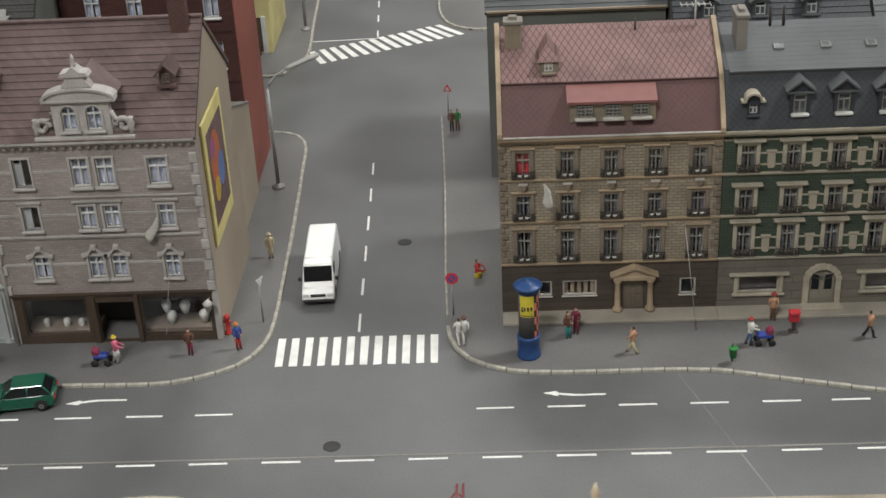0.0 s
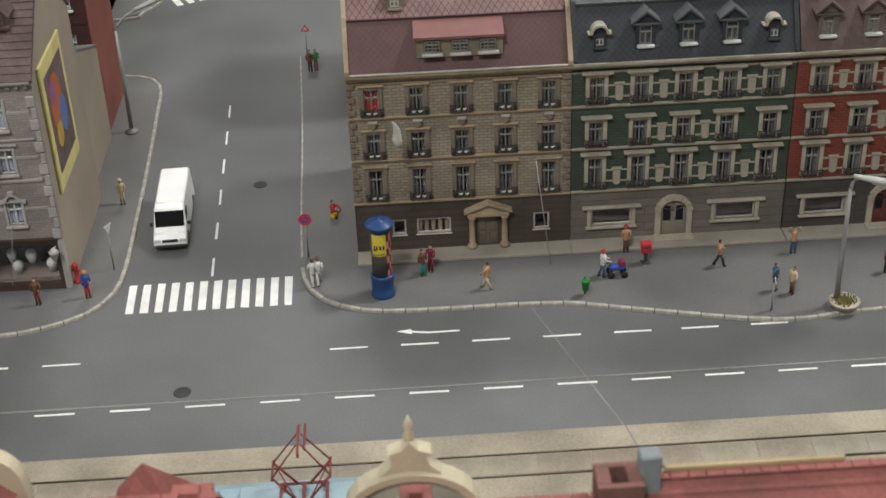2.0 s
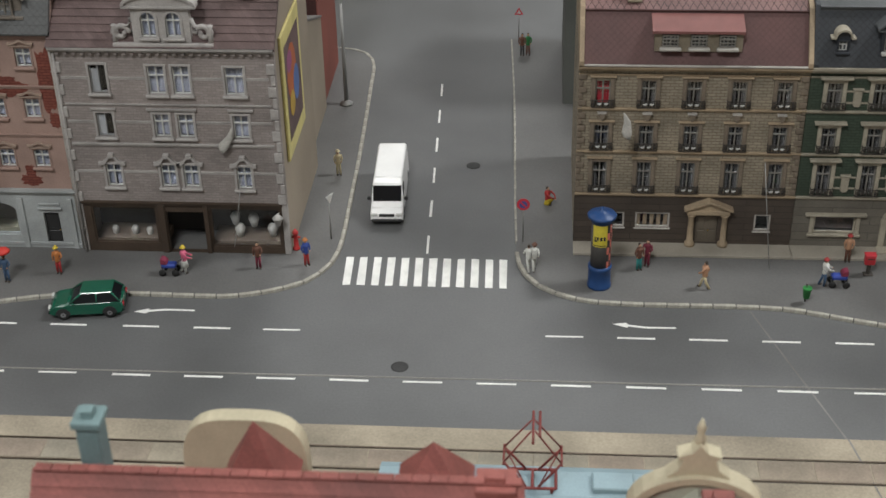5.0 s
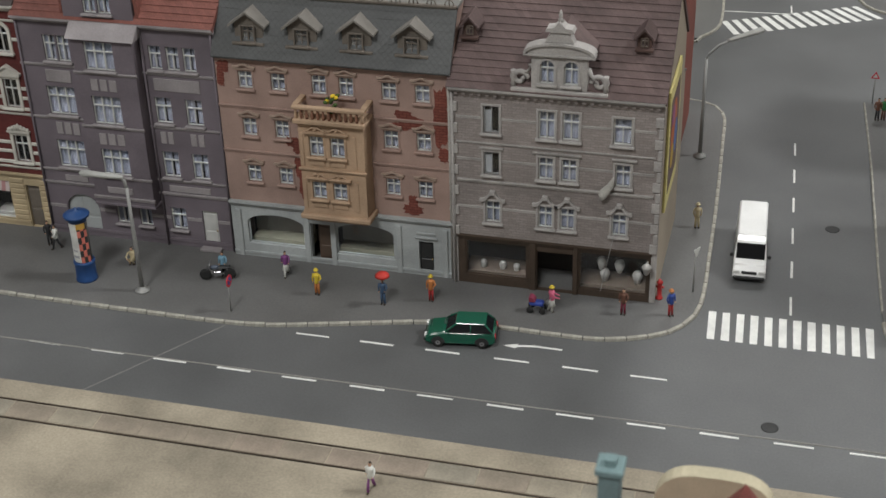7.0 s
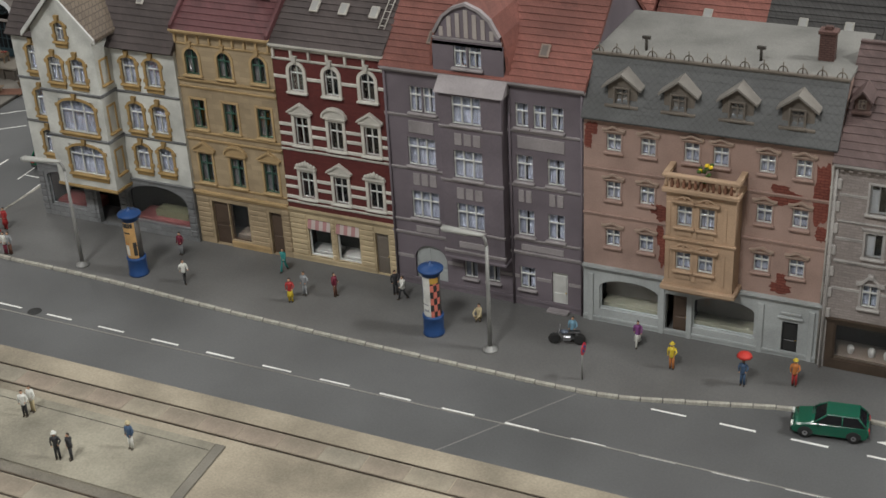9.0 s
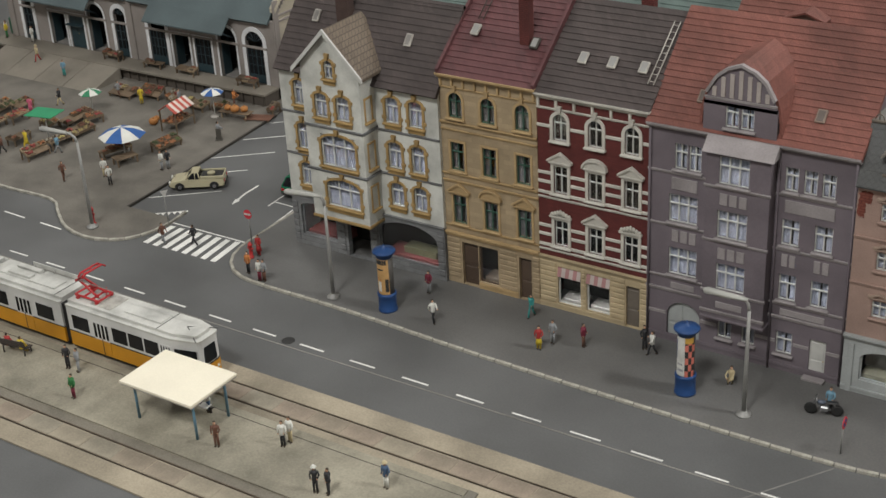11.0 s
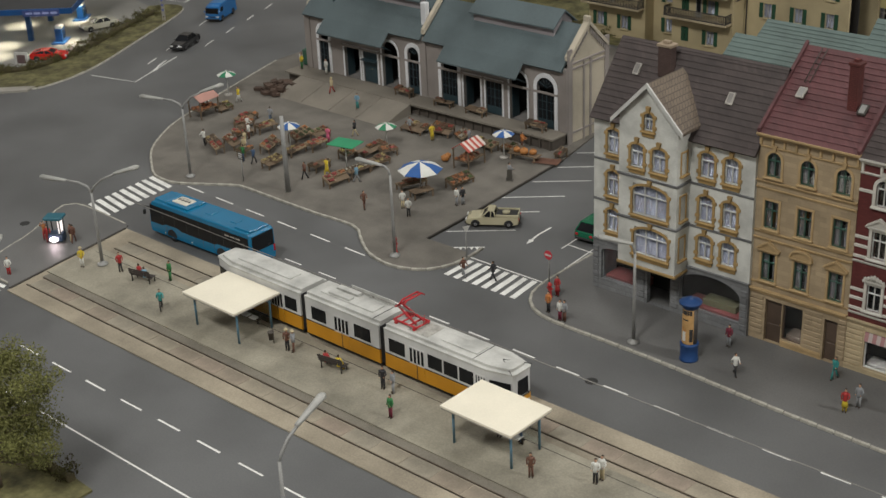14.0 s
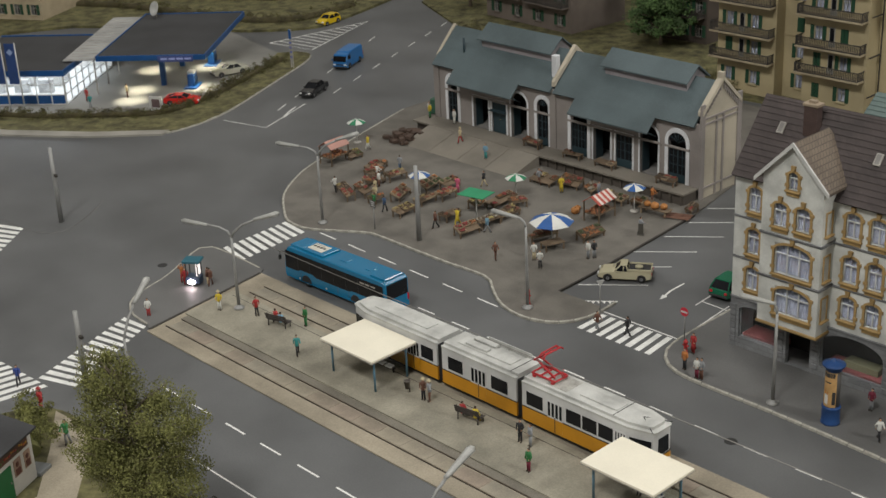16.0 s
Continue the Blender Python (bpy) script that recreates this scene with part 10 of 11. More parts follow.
figure(-104.3, 16.8, "lightblue", "teal", "stand", 20, 0.5, None, "on the market steps")
for f in ((-116.5, 20.8, "yellow", "green"), (-117.0, 21.2, "white", "grey"), (-113.0, 21.0, "white", "white")):
    figure(f[0], f[1], f[2], f[3], "stand", 0, 1.3, None, "on the loading dock")
PUMPK = paint((0.4, 0.17, 0.05), 0.65, "pumpkin_orange")
for px, py, pr, pz in ((-88.6, 12.2, 0.42, 0.15), (-87.4, 13.9, 0.45, 0.15), (-83.0, 16.4, 0.42, 0.75), (-83.9, 16.5, 0.33, 0.75), (-82.3, 16.8, 0.36, 0.75), (-84.0, 17.6, 0.36, 0.15), (-89.0, 13.0, 0.3, 0.15)):
    bm = B()
    for k in range(7):
        a = 2 * math.pi * k / 7
        blob(bm, (0.42 * pr * math.cos(a), 0.42 * pr * math.sin(a), pr * 0.72), (0.6 * pr, 0.6 * pr, 0.72 * pr))
    tube(bm, [(0, 0, pr * 1.3), (0.03, 0, pr * 1.6)], 0.05, 5)
    solo("pumpkin", bm, PUMPK, "large ribbed orange pumpkin at the market", "pumpkin", "pumpkins", m=at(px, py, pz))
pl = thing("trestle_table", -83.1, 16.6, 0.15, 8, "low wooden trestle table under big pumpkins", "table")
box_part("tabletop", pl, -1.5, 1.5, -0.5, 0.5, 0.52, 0.6, WOODS, 0.01)
for sx in (-1.2, 1.2):
    for sy in (-0.38, 0.38):
        box_part("leg", pl, sx - 0.05, sx + 0.05, sy - 0.05, sy + 0.05, 0, 0.52, WOODP, 0)
pl = thing("pallet", -81.1, 17.2, 0.15, 20, "slatted wooden pallet lying on the ground", "pallet")
for k in range(6):
    box_part("slat", pl, -1.2, 1.2, -0.6 + k * 0.22, -0.48 + k * 0.22, 0.12, 0.17, mat("red_brown_slat", (0.16, 0.08, 0.055), 0.8, var=0.2, scale=4), 0)
for sx in (-1.0, 1.0):
    box_part("bearer", pl, sx - 0.06, sx + 0.06, -0.6, 0.62, 0, 0.12, WOODS, 0)
bm = B()
bx(bm, -0.22, 0.22, -0.05, 0.05, 0.05, 1.0, bevel=0.02)
bx(bm, -0.3, 0.3, -0.18, 0.18, 0, 0.06)
solo("notice_board", bm, mat("dark_board", (0.07, 0.065, 0.055), 0.7), "small dark upright board on the market ground", "board", m=at(-81.1, 12.1, 0.15, 30))
# heap of scrap and crates by the ramp
bm = B()
for i in range(46):
    x, y = rnd.uniform(-1.6, 1.6), rnd.uniform(-1.5, 1.5)
    s = rnd.uniform(0.15, 0.32)
    v = bx(bm, -s * 1.6, s * 1.6, -s, s, 0, s * 1.2)
    mm = Matrix.Translation((x, y, rnd.uniform(0, 0.9) * max(0, 1 - (x * x + y * y) / 5))) @ Matrix.Rotation(rnd.uniform(0, 3), 4, "Z") @ Matrix.Rotation(rnd.uniform(-0.3, 0.3), 4, "X")
    turn_verts(v, mm)
solo("crate_heap", bm, mat("rusty_brown", (0.075, 0.05, 0.038), 0.85, var=0.4, scale=5), "heap of dark brown crates and scrap by the ramp", "heap", kind="stuff", m=at(-115.9, 16.6, 0.12))
t = thing("skip", -118.8, 25.5, 0.15, 20, "green covered skip beside the market hall", "skip")
box_part("body", t, -1.6, 1.6, -1.0, 1.0, 0.1, 1.5, paint((0.04, 0.11, 0.07), 0.7), 0.06)
box_part("lid", t, -1.65, 1.65, -1.05, 1.05, 1.5, 1.75, paint((0.04, 0.11, 0.07), 0.7), 0.1)
# black edge along the square
bm = B()
ext(bm, [(-78.85, -0.9), (-78.7, -0.9), (-78.9, 3.1), (-80.3, 18.6), (-80.45, 18.6), (-79.05, 3.1)], "z", 0.0, 0.19)
solo("square_edge", bm, DARK, "black edging strip along the market square", "edging", kind="structure")


# ---- plants ----
def leaves(bm, c, r, n, size, rnd, mi=0):
    for i in range(n):
        d = Vector((rnd.gauss(0, 1), rnd.gauss(0, 1), rnd.gauss(0, 1))).normalized() * (rnd.random() ** 0.45)
        p = Vector(c) + Vector((d.x * r[0], d.y * r[1], d.z * r[2]))
        u = Vector((rnd.gauss(0, 1), rnd.gauss(0, 1), rnd.gauss(0, 1))).normalized()
        v = u.orthogonal().normalized()
        s = size * rnd.uniform(0.6, 1.3)
        q = [bm.verts.new(p + u * s), bm.verts.new(p + v * s * 0.6), bm.verts.new(p - u * s), bm.verts.new(p - v * s * 0.6)]
        bm.faces.new(q).material_index = mi if rnd.random() < 0.7 else 1 - mi


OLIVE = mat("leaf_olive", (0.18, 0.185, 0.058), 0.85, var=0.4, scale=3, bump=0.0)
OLIVE2 = mat("leaf_dark_olive", (0.125, 0.125, 0.042), 0.85, var=0.4, scale=3, bump=0.0)
LEAFG = mat("leaf_green_bright", (0.075, 0.13, 0.04), 0.85, var=0.4, scale=3, bump=0.0)
LEAFG2 = mat("leaf_green_deep", (0.04, 0.075, 0.022), 0.85, var=0.4, scale=3, bump=0.0)
BARK = mat("bark", (0.15, 0.12, 0.09), 0.9, var=0.3, scale=5, bump=0.4)


def tree(x, y, h, r, label, n=110, seed=1, z=0.0, mats=None, per=55, leaf=0.14, lobes=None):
    rnd = random.Random(seed)
    t = thing("tree", x, y, z, 0 if lobes else rnd.uniform(0, 360), label, "tree", "trees")
    bm = B()
    tube(bm, [(0, 0, 0), (0.05, 0.02, h * 0.2), (-0.05, 0.05, h * 0.45), (0, 0, h * 0.8)], 0.28, 8, r2=0.06)
    clumps = []
    for i in range(n):
        a, k = rnd.uniform(0, 6.3), rnd.random()
        zz = h * (0.24 + 0.74 * k)
        rr = r * (math.sin(math.pi * min(1, 0.18 + 0.8 * k)) ** 0.7) * rnd.uniform(0.25, 1.0)
        c = Vector((rr * math.cos(a), rr * math.sin(a), zz))
        if lobes:
            ox, oy, oz, lr, lh = lobes[i % len(lobes)]
            d = Vector((rnd.gauss(0, 1), rnd.gauss(0, 1), rnd.gauss(0, 1))).normalized() * rnd.uniform(0.45, 1.0)
            c = Vector((ox + d.x * lr, oy + d.y * lr, oz + d.z * lh))
        clumps.append(tuple(c))
    for c in clumps[::3]:
        end = (c[0] * 1.06, c[1] * 1.06, c[2] + 0.25)
        tube(bm, [(0, 0, max(h * 0.18, c[2] - 1.6)), (c[0] * 0.5, c[1] * 0.5, c[2] - 0.7), c, end], 0.085, 5, r2=0.02)
    part("trunk", bm, BARK, t)
    bm = B()
    for c in clumps:
        s = rnd.uniform(0.5, 1.0) * r * 0.24
        leaves(bm, c, (s, s, s * 0.8), per, leaf, rnd, 0 if rnd.random() < 0.65 else 1)
    part("crown", bm, mats or [OLIVE, OLIVE2], t, "uneven olive-green leaf crown")


tree(-75.4, -41.2, 11.0, 4.5, "large olive-green model tree beside the road", 250, 3, per=230, leaf=0.066, lobes=[(-0.7, -0.3, 9.4, 1.7, 2.5), (2.0, 1.2, 7.3, 2.2, 2.2), (-1.1, -0.9, 6.0, 2.2, 2.4), (1.9, 0.7, 4.2, 2.6, 2.0), (-0.6, -0.3, 4.0, 2.6, 2.0)])
tree(-117.8, 61.6, 7.2, 4.6, "dense bushy green tree between the far houses", 170, 8, per=70, leaf=0.16, mats=[LEAFG, LEAFG2], z=0.2)
tree(-152.0, 62.0, 7.0, 3.5, "dark green tree on the far slope", 50, 12, per=40)


HEDGE = mat("hedge_olive", (0.09, 0.088, 0.03), 0.9, var=0.4, scale=3, bump=0.0)
HEDGE2 = mat("hedge_brown", (0.06, 0.05, 0.024), 0.9, var=0.4, scale=3, bump=0.0)


def hedge(pts, w, h, label, seed, dens=26, mats=None):
    rnd = random.Random(seed)
    bm = B()
    run = spline(pts, 0.45)
    tube(bm, [(p.x, p.y, h * 0.3 + rnd.uniform(-0.08, 0.08)) for p in run], w * 0.2, 7, 1)
    for p in run:
        for k in range(3):
            c = (p.x + rnd.uniform(-w, w) * 0.5, p.y + rnd.uniform(-w, w) * 0.5, rnd.uniform(0.2, h))
            leaves(bm, c, (0.5, 0.5, 0.35), dens // 2 + 10, 0.085, rnd, int(rnd.random() < 0.5))
    return solo("hedge", bm, mats or [HEDGE, HEDGE2], label, "hedge", "hedges", "stuff")


# ---- filling station ----
GK = [(-200.0, -36.0), (-170.0, -22.0), (-152.3, -10.4), (-144.2, -4.7), (-138.6, 1.2), (-137.8, 4.5), (-139.0, 10.3), (-143.9, 20.4), (-147.2, 27.0), (-149.2, 30.4), (-151.0, 31.9), (-153.2, 31.5)]
slab("verge", [(p.x, p.y) for p in spline(GK, 0.8)] + [(-154.5, 29.5), (-149.5, 22.5), (-144.6, 11.5), (-143.6, 6.0), (-149.0, -0.5), (-157.0, -6.5), (-175, -19), (-204, -32)], GRASS, 0.2, "dry grassy verge round the filling station", "verge")
kerb("kerb_station", GK, "pale kerb round the filling station verge", piece=1.6)
slab("verge_pavement", [(-200, -33.5), (-152.6, -9.0), (-144.6, -3.4), (-138.4, 2.4), (-137.9, 1.0), (-144.0, -4.9), (-152.2, -10.6), (-200, -36)], mat("verge_paving", (0.3, 0.285, 0.25), 0.85), 0.215, "pale grey strip along the verge")
hedge([(-178, -17.0), (-157.0, -6.2), (-149.3, -0.2), (-144.6, 4.5), (-144.4, 9.0), (-146.0, 15.0), (-149.5, 23.0), (-151.0, 27.5)], 1.9, 0.95, "low dense olive hedge round the filling station", 4, 66)
slab("forecourt", [(-143.7, 6.2), (-145, 12), (-149.7, 22.8), (-154.7, 29.7), (-175, 34), (-185, 5), (-165, -11), (-157.1, -6.3), (-149.1, -0.3)], mat("forecourt_concrete", (0.2, 0.195, 0.18), 0.8, var=0.15, scale=0.5), 0.04, "grey concrete forecourt of the filling station")
SB = paint((0.01, 0.07, 0.22), 0.35, "station_blue")


def filling_station():
    t = thing("petrol_canopy", -151.5, 11.0, 0.04, 37, "flat dark canopy with a blue edge over petrol pumps", "canopy")
    roofm = mat("dark_roof_felt", (0.045, 0.045, 0.047), 0.8, var=0.2, scale=1)
    a, b = 6.4, 10.2
    ctr = at(-157.5, 16.3, 0.04, 41)
    t.matrix_basis = ctr
    box_part("roof", t, -a, a, -b, b, 4.75, 5.0, roofm, 0.02)
    for x0, x1, y0, y1 in ((-a - 0.15, a + 0.15, -b - 0.15, -b), (-a - 0.15, a + 0.15, b, b + 0.15), (-a - 0.15, -a, -b, b), (a, a + 0.15, -b, b)):
        box_part("fascia", t, x0, x1, y0, y1, 4.45, 5.1, SB, 0.02)
    box_part("soffit", t, -a, a, -b, b, 4.6, 4.74, WHITE, 0)
    for y in (-5.2, 3.2):
        box_part("column", t, -0.6, 0.0, y - 0.3, y + 0.3, 0, 4.6, SB, 0.04)
        for x in (1.2, -2.0, 5.8):
            bm = B()
            lathe(bm, [(0.4, 4.5), (0.4, 4.6)], 12, x, y + 1.2)
            part("downlight", bm, glow("station_downlight", (1.0, 0.96, 0.8), 20.0), t)
    sign = box_part("sign_board", t, 0.9, 5.1, -b - 0.3, -b - 0.14, 4.3, 5.0, paint((0.05, 0.07, 0.2), 0.5), 0.02)
    for i in range(4):
        box_part("writing_bar", sign, 1.3 + i * 0.95, 2.05 + i * 0.95, -b - 0.33, -b - 0.29, 4.55, 4.78, paint((0.3, 0.35, 0.6), 0.5), 0)
    for k, y in enumerate((-6.0, 3.8)):
        p = thing("petrol_pump", 0, 0, 0, 0, "blue and white petrol pump on an island", "petrol pump", "petrol pumps")
        p.matrix_basis = ctr @ at(3.4, y + 0.3, 0)
        box_part("island", p, -0.8, 0.8, -1.6, 1.2, 0, 0.15, SB, 0.03)
        box_part("cabinet", p, -0.4, 0.4, -0.9, 0.7, 0.15, 1.6, SB, 0.04)
        box_part("display", p, -0.42, 0.42, -0.6, 0.4, 1.6, 1.95, WHITE, 0.04)
        for q in (-0.6, -0.2, 0.2):
            bm = B()
            tube(bm, [(0.42, q, 1.3), (0.55, q, 1.1), (0.5, q, 0.5), (0.42, q, 0.4)], 0.04, 5)
            part("hose", bm, TRIM, p)
    s = thing("station_shop", -167.3, 2.1, 0.04, 40, "brightly lit glass-fronted station shop with a blue edge", "shop")
    L, D = 14.0, 16.5
    box_part("roof", s, -L / 2, L / 2, -D / 2, D / 2, 3.75, 4.0, roofm, 0.02)
    for x0, x1, y0, y1 in ((-L / 2 - 0.15, L / 2 + 0.15, -D / 2 - 0.15, -D / 2), (L / 2, L / 2 + 0.15, -D / 2, D / 2), (-L / 2 - 0.15, L / 2 + 0.15, D / 2, D / 2 + 0.15)):
        box_part("fascia", s, x0, x1, y0, y1, 3.45, 4.15, SB, 0.02)
    box_part("floor", s, -L / 2 + 0.2, L / 2 - 0.2, -D / 2 + 0.2, D / 2 - 0.2, 0, 0.1, WHITE, 0)
    box_part("rear_wall", s, -L / 2, -L / 2 + 0.2, -D / 2, D / 2, 0, 3.75, WHITE, 0)
    box_part("rear_wall", s, -L / 2 + 0.2, L / 2, D / 2 - 0.2, D / 2, 0, 3.75, WHITE, 0)
    box_part("ceiling_panel", s, -L / 2 + 0.4, L / 2 - 0.4, -D / 2 + 0.4, D / 2 - 0.4, 3.62, 3.74, glow("shop_light", (0.85, 0.92, 1.0), 3.4), 0)
    for i in range(9):
        x = -L / 2 + L * i / 8
        box_part("mullion", s, x - 0.06, x + 0.06, -D / 2, -D / 2 + 0.12, 0, 3.6, WHITE, 0)
        y = -D / 2 + D * i / 8
        box_part("mullion", s, L / 2 - 0.12, L / 2, y - 0.06, y + 0.06, 0, 3.6, WHITE, 0)
    for z in (0.0, 1.15, 2.4):
        box_part("rail", s, -L / 2, L / 2, -D / 2, -D / 2 + 0.1, z, z + 0.12, WHITE, 0)
        box_part("rail", s, L / 2 - 0.1, L / 2, -D / 2, D / 2, z, z + 0.12, WHITE, 0)
    box_part("parapet", s, -L / 2, L / 2 - 0.2, -D / 2 + 0.12, -D / 2 + 0.2, 0.1, 1.1, SB, 0)
    for i in range(3):
        for j in range(3):
            box_part("goods_shelf", s, -4.2 + i * 3.0, -2.4 + i * 3.0, -3.6 + j * 2.6, -3.0 + j * 2.6, 0.1, 1.7, mat("goods_pale", (0.35, 0.35, 0.34), 0.6, var=0.5, scale=6), 0.03)
    bm = B()
    bx(bm, -8.6, 12.2, -1.9, 1.9, 4.2, 4.34)
    r = solo("link_roof", bm, mat("ribbed_metal", (0.38, 0.38, 0.37), 0.5, var=0.1), "pale ribbed metal roof linking shop and canopy", "roof", m=at(-164.2, 9.9, 0.04, 132))
    for i in range(17):
        box_part("roof_rib", r, -8.4 + i * 1.25, -8.3 + i * 1.25, -1.88, 1.88, 4.33, 4.39, GREYST, 0)
    for i in (-8.3, -4, 0.5, 5, 8.3):
        box_part("roof_post", r, i - 0.08, i + 0.08, -1.8, -1.65, 0, 4.2, GREYST, 0)
    bm = B()
    lathe(bm, [(0.05, 0.0), (0.6, 0.08), (0.95, 0.28), (0.9, 0.3), (0.55, 0.14), (0.03, 0.06)], 20)
    turn_verts(bm.verts, Matrix.Rotation(math.radians(70), 3, "X") @ Matrix.Rotation(0.5, 3, "Z"))
    d = solo("satellite_dish", bm, WHITE, "round white satellite dish on the canopy roof", "dish", m=at(-166.3, 19.6, 6.2))
    bm = B()
    tube(bm, [(0, 0, -1.2), (0, 0, 0)], 0.08, 6)
    part("mast", bm, GREYST, d)
    for x, y in ((-158.1, -6.0), (-156.7, -5.0)):
        f = thing("banner_flag", x, y, 0.15, 35, "tall dark blue advertising banner on a pole", "banner", "banners")
        bm = B()
        tube(bm, [(0, 0, 0), (0, 0, 8.4)], 0.07, 6)
        part("pole", bm, WHITE, f)
        box_part("cloth", f, -1.3, -0.08, -0.03, 0.03, 3.6, 8.3, paint((0.02, 0.05, 0.16), 0.6), 0.01)
        bm = B()
        ext(bm, [(-0.7, 6.9), (-0.3, 7.3), (-0.7, 7.7), (-1.1, 7.3)], "y", -0.04, 0.04)
        part("emblem", bm, paint((0.25, 0.32, 0.5), 0.5), f)
    p = thing("price_pylon", -147.4, 26.4, 0.2, 35, "narrow pale price pylon with a slanted top", "pylon")
    box_part("panel", p, -0.2, 0.2, -0.08, 0.08, 0.6, 4.8, SKYW, 0.05)
    box_part("board", p, -0.15, 0.15, -0.13, -0.09, 3.6, 4.8, SB, 0)
    for z in (1.2, 1.8, 2.4, 3.0):
        box_part("writing_bar", p, -0.13, 0.13, -0.125, -0.09, z, z + 0.25, paint((0.1, 0.12, 0.3), 0.5), 0)
    for sx in (-0.12, 0.12):
        box_part("post", p, sx - 0.06, sx + 0.06, -0.06, 0.06, 0, 0.7, GREYST, 0)
    k = thing("poster_board", -145.2, 5.2, 0.2, 30, "white framed poster board on the verge", "poster board")
    box_part("frame", k, -0.8, 0.8, -0.08, 0.08, 0.1, 1.8, WHITE, 0.03)
    box_part("poster", k, -0.5, 0.5, -0.1, -0.07, 0.55, 1.5, mat("hoarding_picture", (0.09, 0.06, 0.06), 0.6), 0)
    figure(-153.4, 1.5, "teal", "grey", "stand", 60, 0.04, None, "at the filling station")
    figure(-153.5, 6.5, "cream", "brown", "stand", 160, 0.04, None, "at the filling station")
    figure(-156.0, 2.6, "red", "red", "stand", 20, 0.04, None, "at the filling station")


filling_station()
hedge([(-212, 20.0), (-196.0, 30.0), (-184.0, 33.5), (-172.0, 36.5), (-165.5, 42.0), (-166.0, 52.0)], 3.2, 1.3, "wild olive scrub on the far meadow", 21, 30)
hedge([(-205, 34.0), (-190.0, 42.0), (-178.0, 48.0)], 4.0, 1.6, "wild olive scrub on the far meadow", 22, 30)
hedge([(-143.0, 52.0), (-136.0, 50.0), (-128.0, 46.5), (-120.0, 49.5), (-110.0, 51.0), (-98.0, 51.5)], 2.6, 1.4, "wild scrub between the far houses", 23, 40)
# far roads' paint and grass beyond
slab("far_meadow", [(p.x, p.y) for p in spline([(-172, 33.5), (-168.0, 33.2), (-161.1, 40.5), (-162.0, 48.0), (-166.0, 62.0), (-175, 90)], 1.0)] + [(-180, 117), (-223, 117), (-223, -12), (-206, -10), (-190, 20)], GRASS, 0.35, "dry yellow-brown meadow behind the filling station", "meadow")
strip([(-159.9, 32.4), (-152.6, 33.6), (-158.1, 47.9), (-159.9, 32.4)], 0.2)
for i in range(1, 12):
    k = i / 12
    a, b = Vector((-159.9, 32.4)).lerp(Vector((-158.1, 47.9)), k), Vector((-152.6, 33.6)).lerp(Vector((-158.1, 47.9)), k * 0.98)
    strip([tuple(a), tuple(b)], 0.18)
strip([(-137.1, 8.5), (-131.1, 9.9), (-134.6, 18.2)], 0.13)
for i in range(8):
    dash(-135.7 - 2.1 * i, 23.8 + 4.9 * i, 2.2, 116)
    if i:
        dash(-133.2 - 2.45 * i, 11.2 + 4.4 * i, 2.2, 118)


# ---- far apartment houses ----
def apartment(x0, y0, w, d, h, rz, wall, label, cols, floors, balc=True, z=0.0):
    t = thing("apartment_house", x0, y0, z, rz, label, "apartment house", "apartment houses")
    green = paint((0.015, 0.06, 0.03), 0.7, "shutter_green")
    wins = []
    for f in range(floors):
        for c in range(cols):
            x = w * (c + 0.5) / cols
            wins.append((x, 1.1 + f * 3.0, 1.0, 1.5))
    part("front_wall", wall_bm(0, w, 0, h, [(x - a / 2, x + a / 2, zz, zz + b) for x, zz, a, b in wins], 0.35), wall, t)
    for x, zz, a, b in wins:
        put_window(window_kit(a, b, SKYW, "cross", "dim", None, sill=wall), t, x, zz)
        for s in (-1, 1):
            c = x + s * (a / 2 + 0.3)
            box_part("shutter", t, c - 0.24, c + 0.24, -0.06, 0.0, zz, zz + b, green, 0.01)
    box_part("side_wall", t, 0, 0.3, 0.35, d, 0, h, wall, 0)
    box_part("side_wall", t, w - 0.3, w, 0.35, d, 0, h, wall, 0)
    box_part("rear_wall", t, 0.3, w - 0.3, d - 0.3, d, 0, h, wall, 0)
    # near-black sheet added behind the windows as painted room shade
    box_part("dark_backing", t, 0.3, w - 0.3, 1.8, 1.9, 0.02, h - 0.1, INTERIOR, 0)
    box_part("roof", t, -0.3, w + 0.3, -0.3, d + 0.3, h, h + 0.3, mat("brown_tiles", (0.13, 0.09, 0.085), 0.65), 0.05)
    if balc:
        for f in range(1, floors):
            for c in range(0, cols - 1, 2):
                xa, xb = w * (c + 0.1) / cols, w * (c + 1.9) / cols
                zz = 0.75 + f * 3.0
                b = box_part("balcony", t, xa, xb, -1.4, 0, zz - 0.18, zz, wall, 0.02)
                bm = B()
                for q in (zz + 0.1, zz + 0.95):
                    tube(bm, [(xa + 0.05, 0, q), (xa + 0.05, -1.35, q), (xb - 0.05, -1.35, q), (xb - 0.05, 0, q)], 0.05, 5)
                n = int((xb - xa) / 0.22)
                for i in range(n + 1):
                    x = xa + 0.05 + (xb - xa - 0.1) * i / n
                    bx(bm, x - 0.05, x + 0.05, -1.37, -1.33, zz, zz + 0.95)
                for s in (xa + 0.05, xb - 0.05):
                    for i in range(6):
                        bx(bm, s - 0.02, s + 0.02, -0.2 - i * 0.22, -0.1 - i * 0.22, zz, zz + 0.95)
                part("railing", bm, mat("dark_railing", (0.05, 0.045, 0.04), 0.7), b)
    return t


YW = mat("ochre_yellow_render", (0.42, 0.35, 0.21), 0.8, var=0.12, scale=1)


